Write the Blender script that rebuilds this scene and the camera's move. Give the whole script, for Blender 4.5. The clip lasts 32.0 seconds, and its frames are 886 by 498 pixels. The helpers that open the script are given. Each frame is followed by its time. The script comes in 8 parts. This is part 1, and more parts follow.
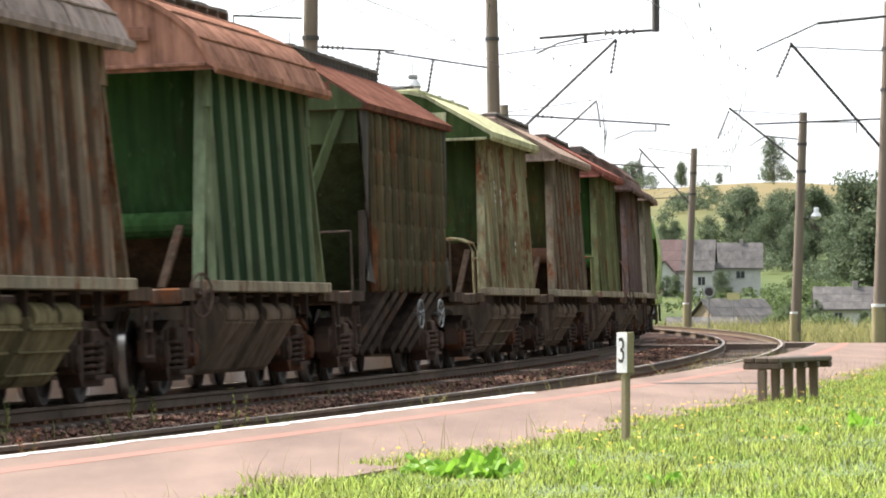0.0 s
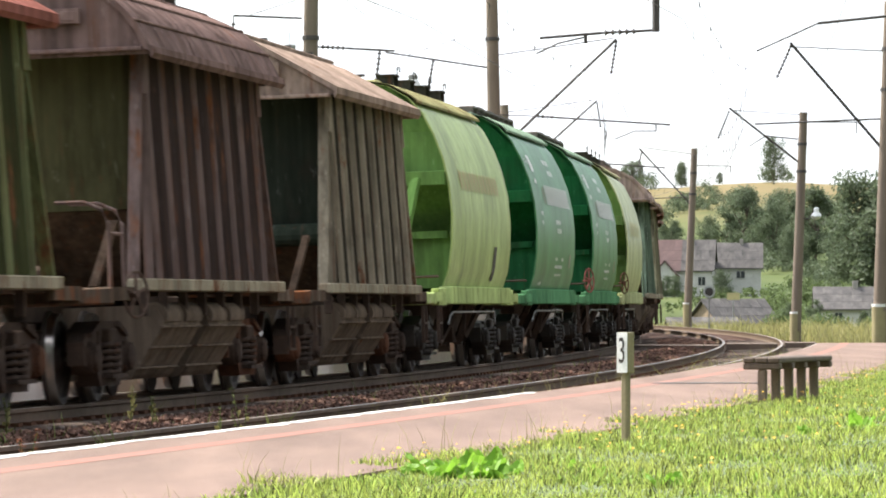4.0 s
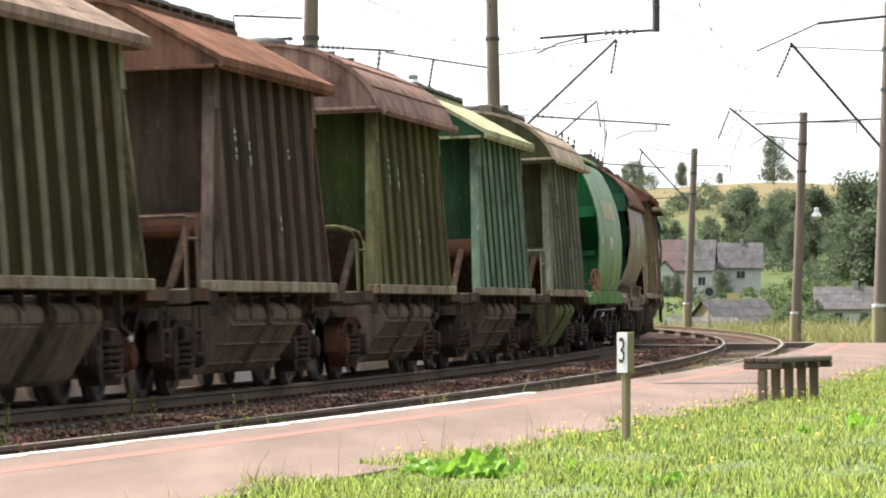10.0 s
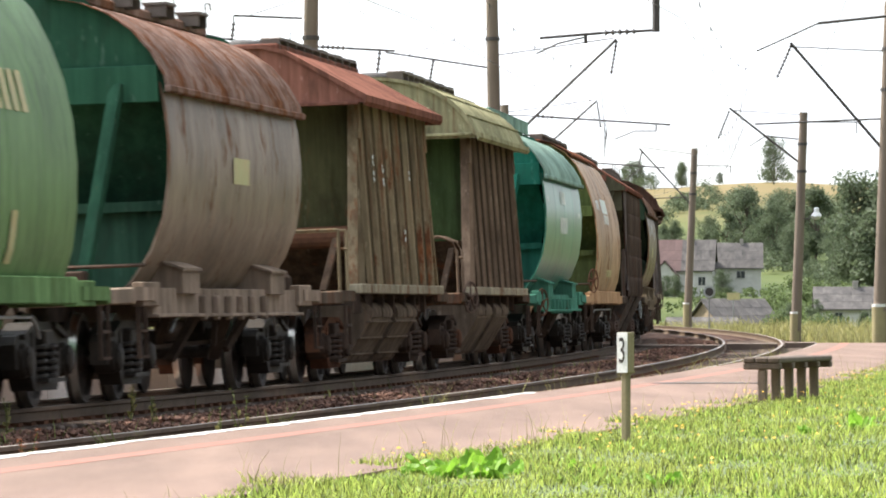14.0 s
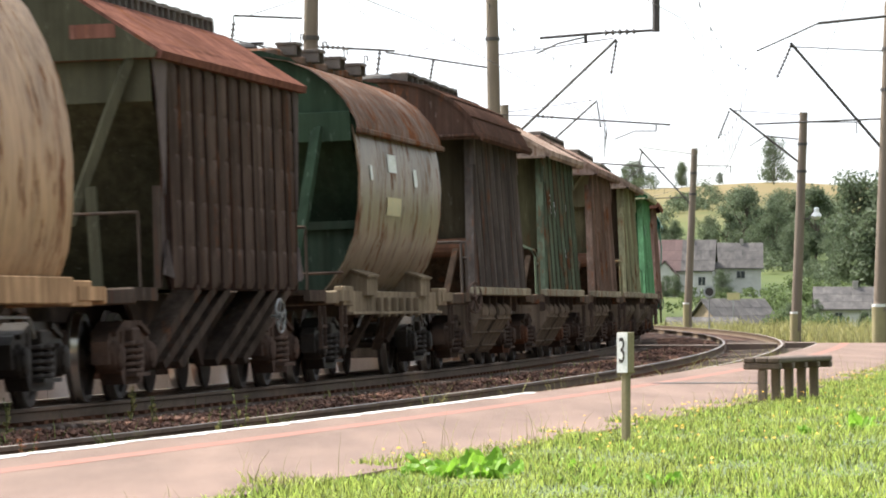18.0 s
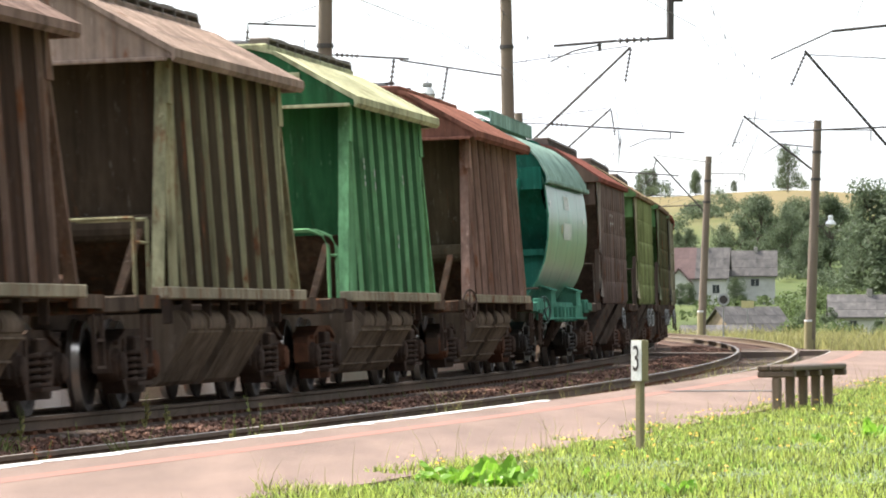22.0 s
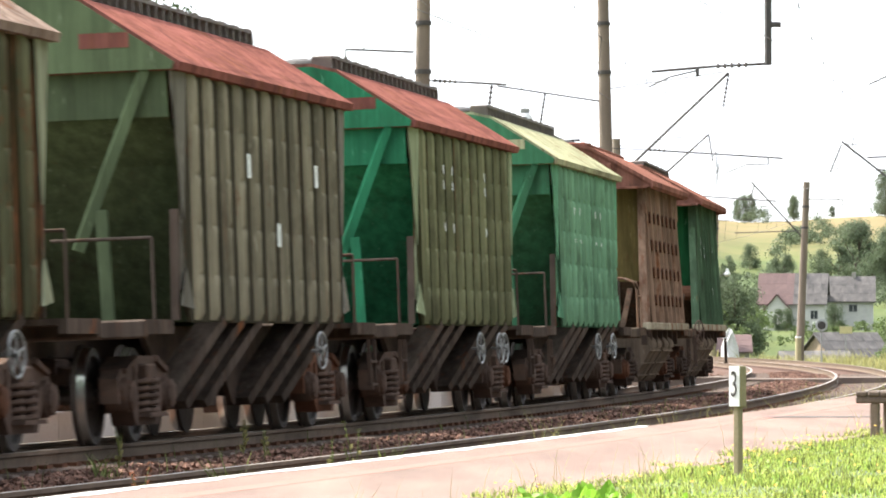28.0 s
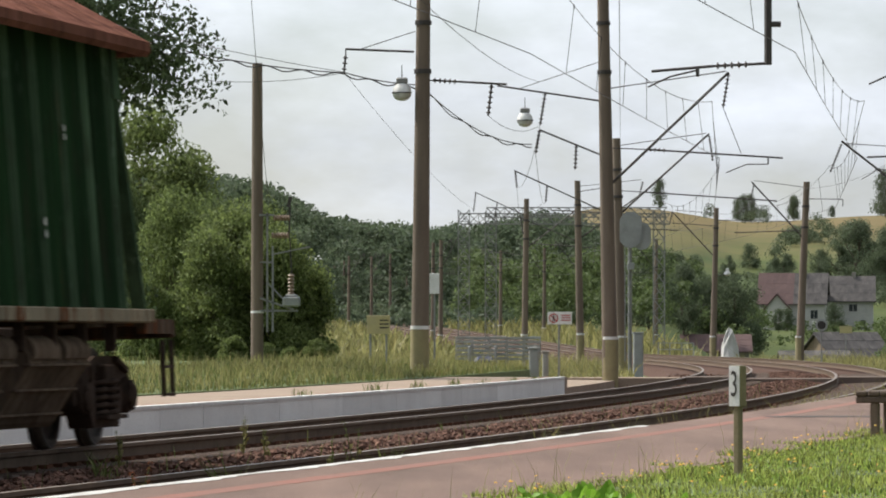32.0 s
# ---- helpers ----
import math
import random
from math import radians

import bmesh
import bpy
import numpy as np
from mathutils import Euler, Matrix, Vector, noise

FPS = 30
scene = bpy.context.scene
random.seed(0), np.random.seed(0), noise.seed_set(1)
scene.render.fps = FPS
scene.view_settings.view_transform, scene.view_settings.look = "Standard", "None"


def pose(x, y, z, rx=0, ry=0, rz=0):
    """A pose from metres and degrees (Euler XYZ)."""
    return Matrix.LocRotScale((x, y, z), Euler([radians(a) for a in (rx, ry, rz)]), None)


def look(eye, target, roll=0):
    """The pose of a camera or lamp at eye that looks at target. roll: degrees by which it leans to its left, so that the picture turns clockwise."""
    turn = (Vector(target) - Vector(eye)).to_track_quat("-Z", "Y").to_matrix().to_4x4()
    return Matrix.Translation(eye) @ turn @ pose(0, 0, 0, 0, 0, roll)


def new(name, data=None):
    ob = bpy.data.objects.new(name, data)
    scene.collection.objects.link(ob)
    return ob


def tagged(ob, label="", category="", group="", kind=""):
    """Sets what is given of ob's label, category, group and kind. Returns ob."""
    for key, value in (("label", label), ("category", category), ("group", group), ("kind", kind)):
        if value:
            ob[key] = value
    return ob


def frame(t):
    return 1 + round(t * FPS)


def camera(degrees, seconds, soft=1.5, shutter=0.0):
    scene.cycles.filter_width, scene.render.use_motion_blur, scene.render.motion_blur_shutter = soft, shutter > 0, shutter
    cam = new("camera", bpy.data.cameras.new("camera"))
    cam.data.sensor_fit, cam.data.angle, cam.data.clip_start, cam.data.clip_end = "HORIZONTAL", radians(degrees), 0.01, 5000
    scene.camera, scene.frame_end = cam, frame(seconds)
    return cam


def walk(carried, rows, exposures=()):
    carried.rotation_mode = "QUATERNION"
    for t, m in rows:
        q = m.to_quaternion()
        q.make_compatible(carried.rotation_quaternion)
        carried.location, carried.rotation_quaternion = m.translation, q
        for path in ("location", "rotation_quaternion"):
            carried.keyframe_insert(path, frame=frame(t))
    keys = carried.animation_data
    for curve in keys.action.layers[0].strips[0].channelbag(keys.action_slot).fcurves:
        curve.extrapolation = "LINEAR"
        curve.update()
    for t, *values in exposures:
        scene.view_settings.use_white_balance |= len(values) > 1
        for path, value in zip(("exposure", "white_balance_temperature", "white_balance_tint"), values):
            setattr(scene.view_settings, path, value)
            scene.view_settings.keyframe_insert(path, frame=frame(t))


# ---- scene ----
cam = camera(9.147, 32.0, soft=1.9, shutter=0.3)
EYE = (0.0, 0.0, 1.083)
FOCAL = 784 / math.tan(radians(9.147 / 2))


def aim(ox, oy):
    """The camera's pose when the resting view is shifted by ox, oy."""
    th = math.atan((596.5 - 441) / FOCAL)
    a, b = -ox / FOCAL, oy / FOCAL
    way = (a, math.cos(th) - b * math.sin(th), math.sin(th) + b * math.cos(th))
    return look(EYE, (EYE[0] + way[0] * 50, EYE[1] + way[1] * 50, EYE[2] + way[2] * 50))


walk(cam, [(0, aim(-198.5, -59)), (10, aim(-198, -59)), (20.5, aim(-198, -59)), (21, aim(-193, -59)), (21.5, aim(-194, -57)),
           (22, aim(-173, -45)), (22.5, aim(-159, -33)), (23, aim(-136, -22)), (23.5, aim(-91, -19)), (24, aim(-53, -11)),
           (24.5, aim(-30, -3)), (25, aim(-13, 12)), (25.5, aim(20, 7)), (26, aim(10, 8)), (26.5, aim(0, 0.5)), (27, aim(0, 0.5)), (28.5, aim(0, 0.5)),
           (30.5, aim(-1, 0.5)), (32, aim(0, 0))],
     exposures=[(0, 1.07), (5, 1.07), (7, 0.9), (9, 1.06), (14, 1.1), (20, 1.04), (26, 1.44), (28.5, 1.52), (30.2, 1.28), (31.0, 0.58), (31.5, 0.15), (32, -0.04)])

# ---- light ----
SUN_AZ, SUN_EL = radians(150), radians(50)      # towards the sun, from +x anticlockwise
world = bpy.data.worlds.new("sky")
scene.world = world
world.use_nodes = True
wt = world.node_tree
wt.nodes.clear()


def wnode(kind, **kw):
    n = wt.nodes.new(kind)
    for k, v in kw.items():
        n.inputs[k].default_value = v
    return n


w_out = wnode("ShaderNodeOutputWorld")
w_bg = wnode("ShaderNodeBackground", Strength=0.1)
w_sky = wnode("ShaderNodeTexSky")
w_sky.sky_type, w_sky.sun_disc = "NISHITA", False
w_sky.sun_elevation, w_sky.sun_rotation = SUN_EL, radians(90) - SUN_AZ
w_co = wnode("ShaderNodeTexCoord")
w_map = wnode("ShaderNodeMapping")
w_map.inputs["Scale"].default_value = (1, 1, 2.2)
w_no = wnode("ShaderNodeTexNoise", Scale=14.0, Detail=6.0, Roughness=0.55)
w_rmp = wnode("ShaderNodeMapRange")
for i, v in enumerate((0.38, 0.60, 0.46, 1.0)):
    w_rmp.inputs[i + 1].default_value = v
w_mix = wt.nodes.new("ShaderNodeMix")
w_mix.data_type = "RGBA"
# clouds brightest round the sun; added falloff keeps fill off the train's near side
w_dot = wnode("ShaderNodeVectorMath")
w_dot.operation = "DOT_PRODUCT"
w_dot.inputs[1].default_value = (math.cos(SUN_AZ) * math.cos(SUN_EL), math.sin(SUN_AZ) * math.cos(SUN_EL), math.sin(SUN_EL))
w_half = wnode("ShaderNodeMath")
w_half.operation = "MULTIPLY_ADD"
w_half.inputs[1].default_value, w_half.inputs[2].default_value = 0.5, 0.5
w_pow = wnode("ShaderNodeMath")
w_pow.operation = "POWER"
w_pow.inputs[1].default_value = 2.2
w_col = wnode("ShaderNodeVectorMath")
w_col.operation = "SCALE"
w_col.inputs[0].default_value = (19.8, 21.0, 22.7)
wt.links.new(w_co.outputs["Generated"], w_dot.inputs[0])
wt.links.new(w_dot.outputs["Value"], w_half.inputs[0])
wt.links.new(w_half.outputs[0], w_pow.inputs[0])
w_no2 = wnode("ShaderNodeTexNoise", Scale=9.0, Detail=7.0, Roughness=0.6)
w_var = wnode("ShaderNodeMapRange")
for i, v in enumerate((0.32, 0.66, 0.78, 1.3)):
    w_var.inputs[i + 1].default_value = v
w_mul = wnode("ShaderNodeMath")
w_mul.operation = "MULTIPLY"
wt.links.new(w_map.outputs[0], w_no2.inputs["Vector"])
wt.links.new(w_no2.outputs["Fac"], w_var.inputs["Value"])
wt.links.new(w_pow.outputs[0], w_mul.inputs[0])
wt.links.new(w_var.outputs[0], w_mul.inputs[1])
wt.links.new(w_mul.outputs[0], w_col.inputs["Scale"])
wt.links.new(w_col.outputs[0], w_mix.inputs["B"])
wt.links.new(w_co.outputs["Generated"], w_map.inputs["Vector"])
wt.links.new(w_map.outputs[0], w_no.inputs["Vector"])
wt.links.new(w_no.outputs["Fac"], w_rmp.inputs["Value"])
wt.links.new(w_rmp.outputs[0], w_mix.inputs["Factor"])
wt.links.new(w_sky.outputs[0], w_mix.inputs["A"])
wt.links.new(w_mix.outputs["Result"], w_bg.inputs["Color"])
wt.links.new(w_bg.outputs[0], w_out.inputs["Surface"])

sun = new("sun", bpy.data.lights.new("sun", "SUN"))
sun.data.energy, sun.data.angle, sun.data.color = 5.0, radians(0.6), (1.0, 0.94, 0.84)
sun.matrix_world = look((math.cos(SUN_AZ) * math.cos(SUN_EL) * 60, math.sin(SUN_AZ) * math.cos(SUN_EL) * 60, math.sin(SUN_EL) * 60), (0, 0, 0))

# ---- the railway's line ----
CX, CY, RAD = -1182.81, 242.82, 1193.69       # centre and radius of the train's track
CANT = 0.0371                                 # radians by which it leans into the bend
GAP = 4.14                                    # from its axis to the near track's axis
S_END = 58.0                                  # past here the line runs straight


def rise(s):
    return 0.0085 * max(0.0, s - 110)


def line(s, off=0.0):
    """A place on the ground plane at s metres along the train's track and off metres to its outer side."""
    a = min(s, S_END) / RAD
    x, y = CX + (RAD + off) * math.cos(a), CY + (RAD + off) * math.sin(a)
    if s > S_END:
        x, y = x - math.sin(a) * (s - S_END), y + math.cos(a) * (s - S_END)
    return x, y


def heading(s):
    return math.degrees(min(s, S_END) / RAD) + 90


def on_track(s):
    x, y = line(s)
    return pose(x, y, rise(s), -math.degrees(CANT), 0, heading(s))


# ---- mesh helpers ----
MESHES = {}


def mesh_of(name, bm, material, smooth=False):
    me = bpy.data.meshes.new(name)
    if smooth:
        for f in bm.faces:
            f.smooth = True
    bm.to_mesh(me)
    bm.free()
    me.materials.append(material)
    if smooth:
        me.set_sharp_from_angle(angle=radians(36))
    return me


def part(name, bm, material, parent, label="", smooth=False):
    ob = new(name, bm if isinstance(bm, bpy.types.Mesh) else mesh_of(name, bm, material, smooth))
    ob.parent = parent
    if label:
        ob["label"] = label
    return ob


def shared(key, make, material, smooth=False):
    """One mesh for each key and material."""
    k = (key, material.name)
    if k not in MESHES:
        MESHES[k] = mesh_of(str(key), make(), material, smooth)
    return MESHES[k]


def box(bm, x0, x1, y0, y1, z0, z1, bevel=0.0):
    vs = [bm.verts.new((x, y, z)) for x in (x0, x1) for y in (y0, y1) for z in (z0, z1)]
    fs = [bm.faces.new([vs[i] for i in f]) for f in ((0, 1, 3, 2), (4, 6, 7, 5), (0, 4, 5, 1), (2, 3, 7, 6), (0, 2, 6, 4), (1, 5, 7, 3))]
    if bevel:
        es = list({e for f in fs for e in f.edges})
        bmesh.ops.bevel(bm, geom=es, offset=bevel, segments=1, affect="EDGES")
    return vs


def boxes(*dims, bevel=0.0):
    bm = bmesh.new()
    for d in dims:
        box(bm, *d, bevel=bevel)
    return bm


def bar(bm, a, b, w, d=None, sides=4):
    """A straight bar from a to b, w thick; round with more sides."""
    a, b = Vector(a), Vector(b)
    d = d or w
    ax = (b - a).normalized()
    u = ax.cross(Vector((0, 0, 1)) if abs(ax.z) < 0.95 else Vector((1, 0, 0))).normalized()
    v = ax.cross(u)
    rings = []
    for p in (a, b):
        ring = []
        for i in range(sides):
            t = 2 * math.pi * (i + 0.5) / sides
            k = 0.7071 if sides == 4 else 0.5
            ring.append(bm.verts.new(p + u * (math.cos(t) * w * k) + v * (math.sin(t) * d * k)))
        rings.append(ring)
    for i in range(sides):
        j = (i + 1) % sides
        bm.faces.new((rings[0][i], rings[0][j], rings[1][j], rings[1][i]))
    bm.faces.new(rings[0][::-1])
    bm.faces.new(rings[1])


def bars(*items, sides=4):
    bm = bmesh.new()
    for it in items:
        bar(bm, *it, sides=sides)
    return bm


def tube(bm, points, r, sides=6):
    """A bent round rod through points."""
    pts = [Vector(p) for p in points]
    rings = []
    for i, p in enumerate(pts):
        ax = (pts[min(i + 1, len(pts) - 1)] - pts[max(i - 1, 0)]).normalized()
        u = ax.cross(Vector((0.13, 0.31, 0.94))).normalized()
        v = ax.cross(u)
        rings.append([bm.verts.new(p + (u * math.cos(2 * math.pi * k / sides) + v * math.sin(2 * math.pi * k / sides)) * r) for k in range(sides)])
    for a, b in zip(rings, rings[1:]):
        for k in range(sides):
            j = (k + 1) % sides
            bm.faces.new((a[k], a[j], b[j], b[k]))
    bm.faces.new(rings[0][::-1])
    bm.faces.new(rings[-1])


def prism(bm, outline, axis, lo, hi):
    """An outline in the two other axes, drawn out along axis from lo to hi."""
    def at(p, t):
        return {"x": (t, p[0], p[1]), "y": (p[0], t, p[1]), "z": (p[0], p[1], t)}[axis]
    a = [bm.verts.new(at(p, lo)) for p in outline]
    b = [bm.verts.new(at(p, hi)) for p in outline]
    n = len(outline)
    for i in range(n):
        j = (i + 1) % n
        bm.faces.new((a[i], a[j], b[j], b[i]))
    bm.faces.new(a[::-1])
    bm.faces.new(b)
    bmesh.ops.recalc_face_normals(bm, faces=bm.faces)


def lathe(bm, profile, axis, sides=20, centre=(0, 0, 0)):
    """A profile of (radius, along) turned round an axis."""
    rings = []
    for r, t in profile:
        ring = []
        for k in range(sides):
            c, s = math.cos(2 * math.pi * k / sides) * r, math.sin(2 * math.pi * k / sides) * r
            p = {"x": (t, c, s), "y": (c, t, s), "z": (c, s, t)}[axis]
            ring.append(bm.verts.new(Vector(p) + Vector(centre)))
        rings.append(ring)
    for a, b in zip(rings, rings[1:]):
        for k in range(sides):
            j = (k + 1) % sides
            bm.faces.new((a[k], a[j], b[j], b[k]))
    bm.faces.new(rings[0][::-1])
    bm.faces.new(rings[-1])
    bmesh.ops.recalc_face_normals(bm, faces=bm.faces)


def sweep(bm, outline, s0, s1, step, z=0.0, closed=True, ends=True):
    """An outline of (off, height) drawn along the line from s0 to s1."""
    n = max(1, round((s1 - s0) / step))
    rings = []
    for i in range(n + 1):
        s = s0 + (s1 - s0) * i / n
        ring = []
        for o, h in outline:
            x, y = line(s, o)
            ring.append(bm.verts.new((x, y, z + h + rise(s))))
        rings.append(ring)
    m = len(outline)
    for a, b in zip(rings, rings[1:]):
        for k in range(m if closed else m - 1):
            j = (k + 1) % m
            bm.faces.new((a[k], a[j], b[j], b[k]))
    if closed and ends:
        bm.faces.new(rings[0][::-1])
        bm.faces.new(rings[-1])
    bmesh.ops.recalc_face_normals(bm, faces=bm.faces)


# ---- materials ----
def material(name, colours, rough=0.7, metal=0.0, scale=6.0, stretch=(1, 1, 1), rust=0.0, rust_colour=(0.17, 0.07, 0.035), grime=0.0, bump=0.15, fine=60.0, spec=0.5,
             random_value=0.0, island=False):
    """A surface of two mixed colours, with patches of rust, streaks of grime, and fine relief."""
    m = bpy.data.materials.new(name)
    m.use_nodes = True
    nt = m.node_tree
    bs = nt.nodes["Principled BSDF"]
    bs.inputs["Roughness"].default_value, bs.inputs["Metallic"].default_value = rough, metal
    bs.inputs["Specular IOR Level"].default_value = spec

    def node(kind, **kw):
        n = nt.nodes.new(kind)
        for k, v in kw.items():
            n.inputs[k].default_value = v
        return n

    co, info = node("ShaderNodeTexCoord"), node("ShaderNodeObjectInfo")
    mp = node("ShaderNodeMapping")
    mp.inputs["Scale"].default_value = stretch
    nt.links.new(co.outputs["Object"], mp.inputs["Vector"])
    wv = node("ShaderNodeMath")
    wv.operation = "MULTIPLY"
    wv.inputs[1].default_value = 37.0
    nt.links.new(info.outputs["Random"], wv.inputs[0])

    def noisy(sc, detail, lo, hi, vec):
        n = node("ShaderNodeTexNoise", Scale=sc, Detail=detail, Roughness=0.6)
        n.noise_dimensions = "4D"
        nt.links.new(vec, n.inputs["Vector"])
        nt.links.new(wv.outputs[0], n.inputs["W"])
        r = node("ShaderNodeMapRange")
        r.inputs[1].default_value, r.inputs[2].default_value = lo, hi
        nt.links.new(n.outputs["Fac"], r.inputs["Value"])
        return r.outputs[0], n.outputs["Fac"]

    def mix(fac, a, b, blend="MIX"):
        x = node("ShaderNodeMix")
        x.data_type, x.blend_type = "RGBA", blend
        for sock, v in (("A", a), ("B", b)):
            if isinstance(v, tuple):
                x.inputs[sock].default_value = (*v, 1)
            else:
                nt.links.new(v, x.inputs[sock])
        if isinstance(fac, float):
            x.inputs["Factor"].default_value = fac
        else:
            nt.links.new(fac, x.inputs["Factor"])
        return x.outputs["Result"]

    patch, _ = noisy(scale, 5.0, 0.34, 0.66, mp.outputs[0])
    col = mix(patch, colours[0], colours[1])
    grain, raw = noisy(fine, 3.0, 0.25, 0.75, co.outputs["Object"])
    dim = node("ShaderNodeMapRange")
    dim.inputs[3].default_value, dim.inputs[4].default_value = 0.82, 1.14
    nt.links.new(grain, dim.inputs["Value"])
    comb = node("ShaderNodeCombineColor")
    for i in range(3):
        nt.links.new(dim.outputs[0], comb.inputs[i])
    col = mix(1.0, col, comb.outputs[0], "MULTIPLY")
    if grime:
        st, _ = noisy(2.2, 4.0, 0.5, 0.85, mp.outputs[0])
        k = node("ShaderNodeMath")
        k.operation = "MULTIPLY"
        k.inputs[1].default_value = grime
        nt.links.new(st, k.inputs[0])
        col = mix(k.outputs[0], col, (0.055, 0.045, 0.035))
    if rust:
        ru, _ = noisy(scale * 1.7, 8.0, 0.68 - 0.3 * rust, 0.86 - 0.3 * rust, mp.outputs[0])
        col = mix(ru, col, rust_colour)
        rr = node("ShaderNodeMapRange")
        rr.inputs[3].default_value, rr.inputs[4].default_value = rough, 0.9
        nt.links.new(ru, rr.inputs["Value"])
        nt.links.new(rr.outputs[0], bs.inputs["Roughness"])
    if random_value:
        src = info.outputs["Random"]
        if island:
            src = node("ShaderNodeNewGeometry").outputs["Random Per Island"]
        rv = node("ShaderNodeMapRange")
        rv.inputs[3].default_value, rv.inputs[4].default_value = 1 - random_value, 1 + random_value
        nt.links.new(src, rv.inputs["Value"])
        cc = node("ShaderNodeCombineColor")
        for i in range(3):
            nt.links.new(rv.outputs[0], cc.inputs[i])
        col = mix(1.0, col, cc.outputs[0], "MULTIPLY")
    nt.links.new(col, bs.inputs["Base Color"])
    if bump:
        b = node("ShaderNodeBump", Strength=bump, Distance=0.02)
        nt.links.new(raw, b.inputs["Height"])
        nt.links.new(b.outputs[0], bs.inputs["Normal"])
    return m


PAINTS = {}


def paint(colour, rust=0.2, rough=0.5, grime=0.4):
    """Weathered wagon paint: blotched, streaked downwards, rusting and chipped."""
    k = (colour, rust, rough, grime)
    if k in PAINTS:
        return PAINTS[k]
    m = bpy.data.materials.new("wagon_paint")
    m.use_nodes = True
    nt = m.node_tree
    bs = nt.nodes["Principled BSDF"]
    bs.inputs["Specular IOR Level"].default_value = 0.07 if rough < 0.3 else 0.02 if rough < 0.45 else 0.0
    co, info = nt.nodes.new("ShaderNodeTexCoord"), nt.nodes.new("ShaderNodeObjectInfo")
    wv = nt.nodes.new("ShaderNodeMath")
    wv.operation = "MULTIPLY"
    wv.inputs[1].default_value = 37.0
    nt.links.new(info.outputs["Random"], wv.inputs[0])

    def noisy(stretch, detail, rgh, lo, hi, a=0.0, b=1.0):
        mp = nt.nodes.new("ShaderNodeMapping")
        mp.inputs["Scale"].default_value = stretch
        n = nt.nodes.new("ShaderNodeTexNoise")
        n.noise_dimensions = "4D"
        n.inputs["Scale"].default_value, n.inputs["Detail"].default_value, n.inputs["Roughness"].default_value = 1.0, detail, rgh
        r = nt.nodes.new("ShaderNodeMapRange")
        for i, v in enumerate((lo, hi, a, b)):
            r.inputs[i + 1].default_value = v
        nt.links.new(co.outputs["Object"], mp.inputs["Vector"])
        nt.links.new(mp.outputs[0], n.inputs["Vector"])
        nt.links.new(wv.outputs[0], n.inputs["W"])
        nt.links.new(n.outputs["Fac"], r.inputs["Value"])
        return r.outputs[0]

    def mix(fac, a, b, blend="MIX"):
        x = nt.nodes.new("ShaderNodeMix")
        x.data_type, x.blend_type = "RGBA", blend
        for sock, v in (("A", a), ("B", b)):
            if isinstance(v, tuple):
                x.inputs[sock].default_value = (*v, 1)
            else:
                nt.links.new(v, x.inputs[sock])
        if isinstance(fac, float):
            x.inputs["Factor"].default_value = fac
        else:
            nt.links.new(fac, x.inputs["Factor"])
        return x.outputs["Result"]

    dull = tuple(c * 0.6 + 0.004 for c in colour)
    col = mix(noisy((0.8, 0.8, 0.55), 7.0, 0.65, 0.38, 0.62), colour, dull)
    shade = nt.nodes.new("ShaderNodeCombineColor")
    streak = noisy((7.0, 7.0, 0.22), 5.0, 0.7, 0.38, 0.62, 1 - 0.9 * grime, 1.18)
    for i in range(3):
        nt.links.new(streak, shade.inputs[i])
    col = mix(1.0, col, shade.outputs[0], "MULTIPLY")
    col = mix(noisy((2.6, 2.6, 1.2), 7.0, 0.65, 0.52, 0.72, 0.0, min(0.9, grime * 1.6)), col, (0.034, 0.026, 0.02))
    if rust:
        cut = 0.70 - 0.4 * rust
        rc = mix(noisy((5.0, 5.0, 4.0), 5.0, 0.65, 0.35, 0.65), (0.19, 0.075, 0.034), (0.075, 0.035, 0.022))
        run = noisy((11.0, 11.0, 0.35), 6.0, 0.7, cut - 0.03, cut + 0.12, 0.0, 0.75)
        col = mix(run, col, rc)
        fac = noisy((1.9, 1.9, 0.8), 12.0, 0.75, cut, cut + 0.07)
        col = mix(fac, col, rc)
        rr = nt.nodes.new("ShaderNodeMapRange")
        rr.inputs[3].default_value, rr.inputs[4].default_value = rough, 0.92
        nt.links.new(fac, rr.inputs["Value"])
        nt.links.new(rr.outputs[0], bs.inputs["Roughness"])
    else:
        bs.inputs["Roughness"].default_value = rough
    pale = tuple(min(0.6, c * 1.4 + 0.08) for c in colour)
    col = mix(noisy((17.0, 17.0, 3.5), 5.0, 0.7, 0.61, 0.67, 0.0, 0.5), col, pale)
    nt.links.new(col, bs.inputs["Base Color"])
    bp = nt.nodes.new("ShaderNodeBump")
    bp.inputs["Strength"].default_value, bp.inputs["Distance"].default_value = 0.25, 0.03
    nt.links.new(noisy((1.6, 1.6, 0.9), 5.0, 0.55, 0.0, 1.0), bp.inputs["Height"])
    nt.links.new(bp.outputs[0], bs.inputs["Normal"])
    PAINTS[k] = m
    return m


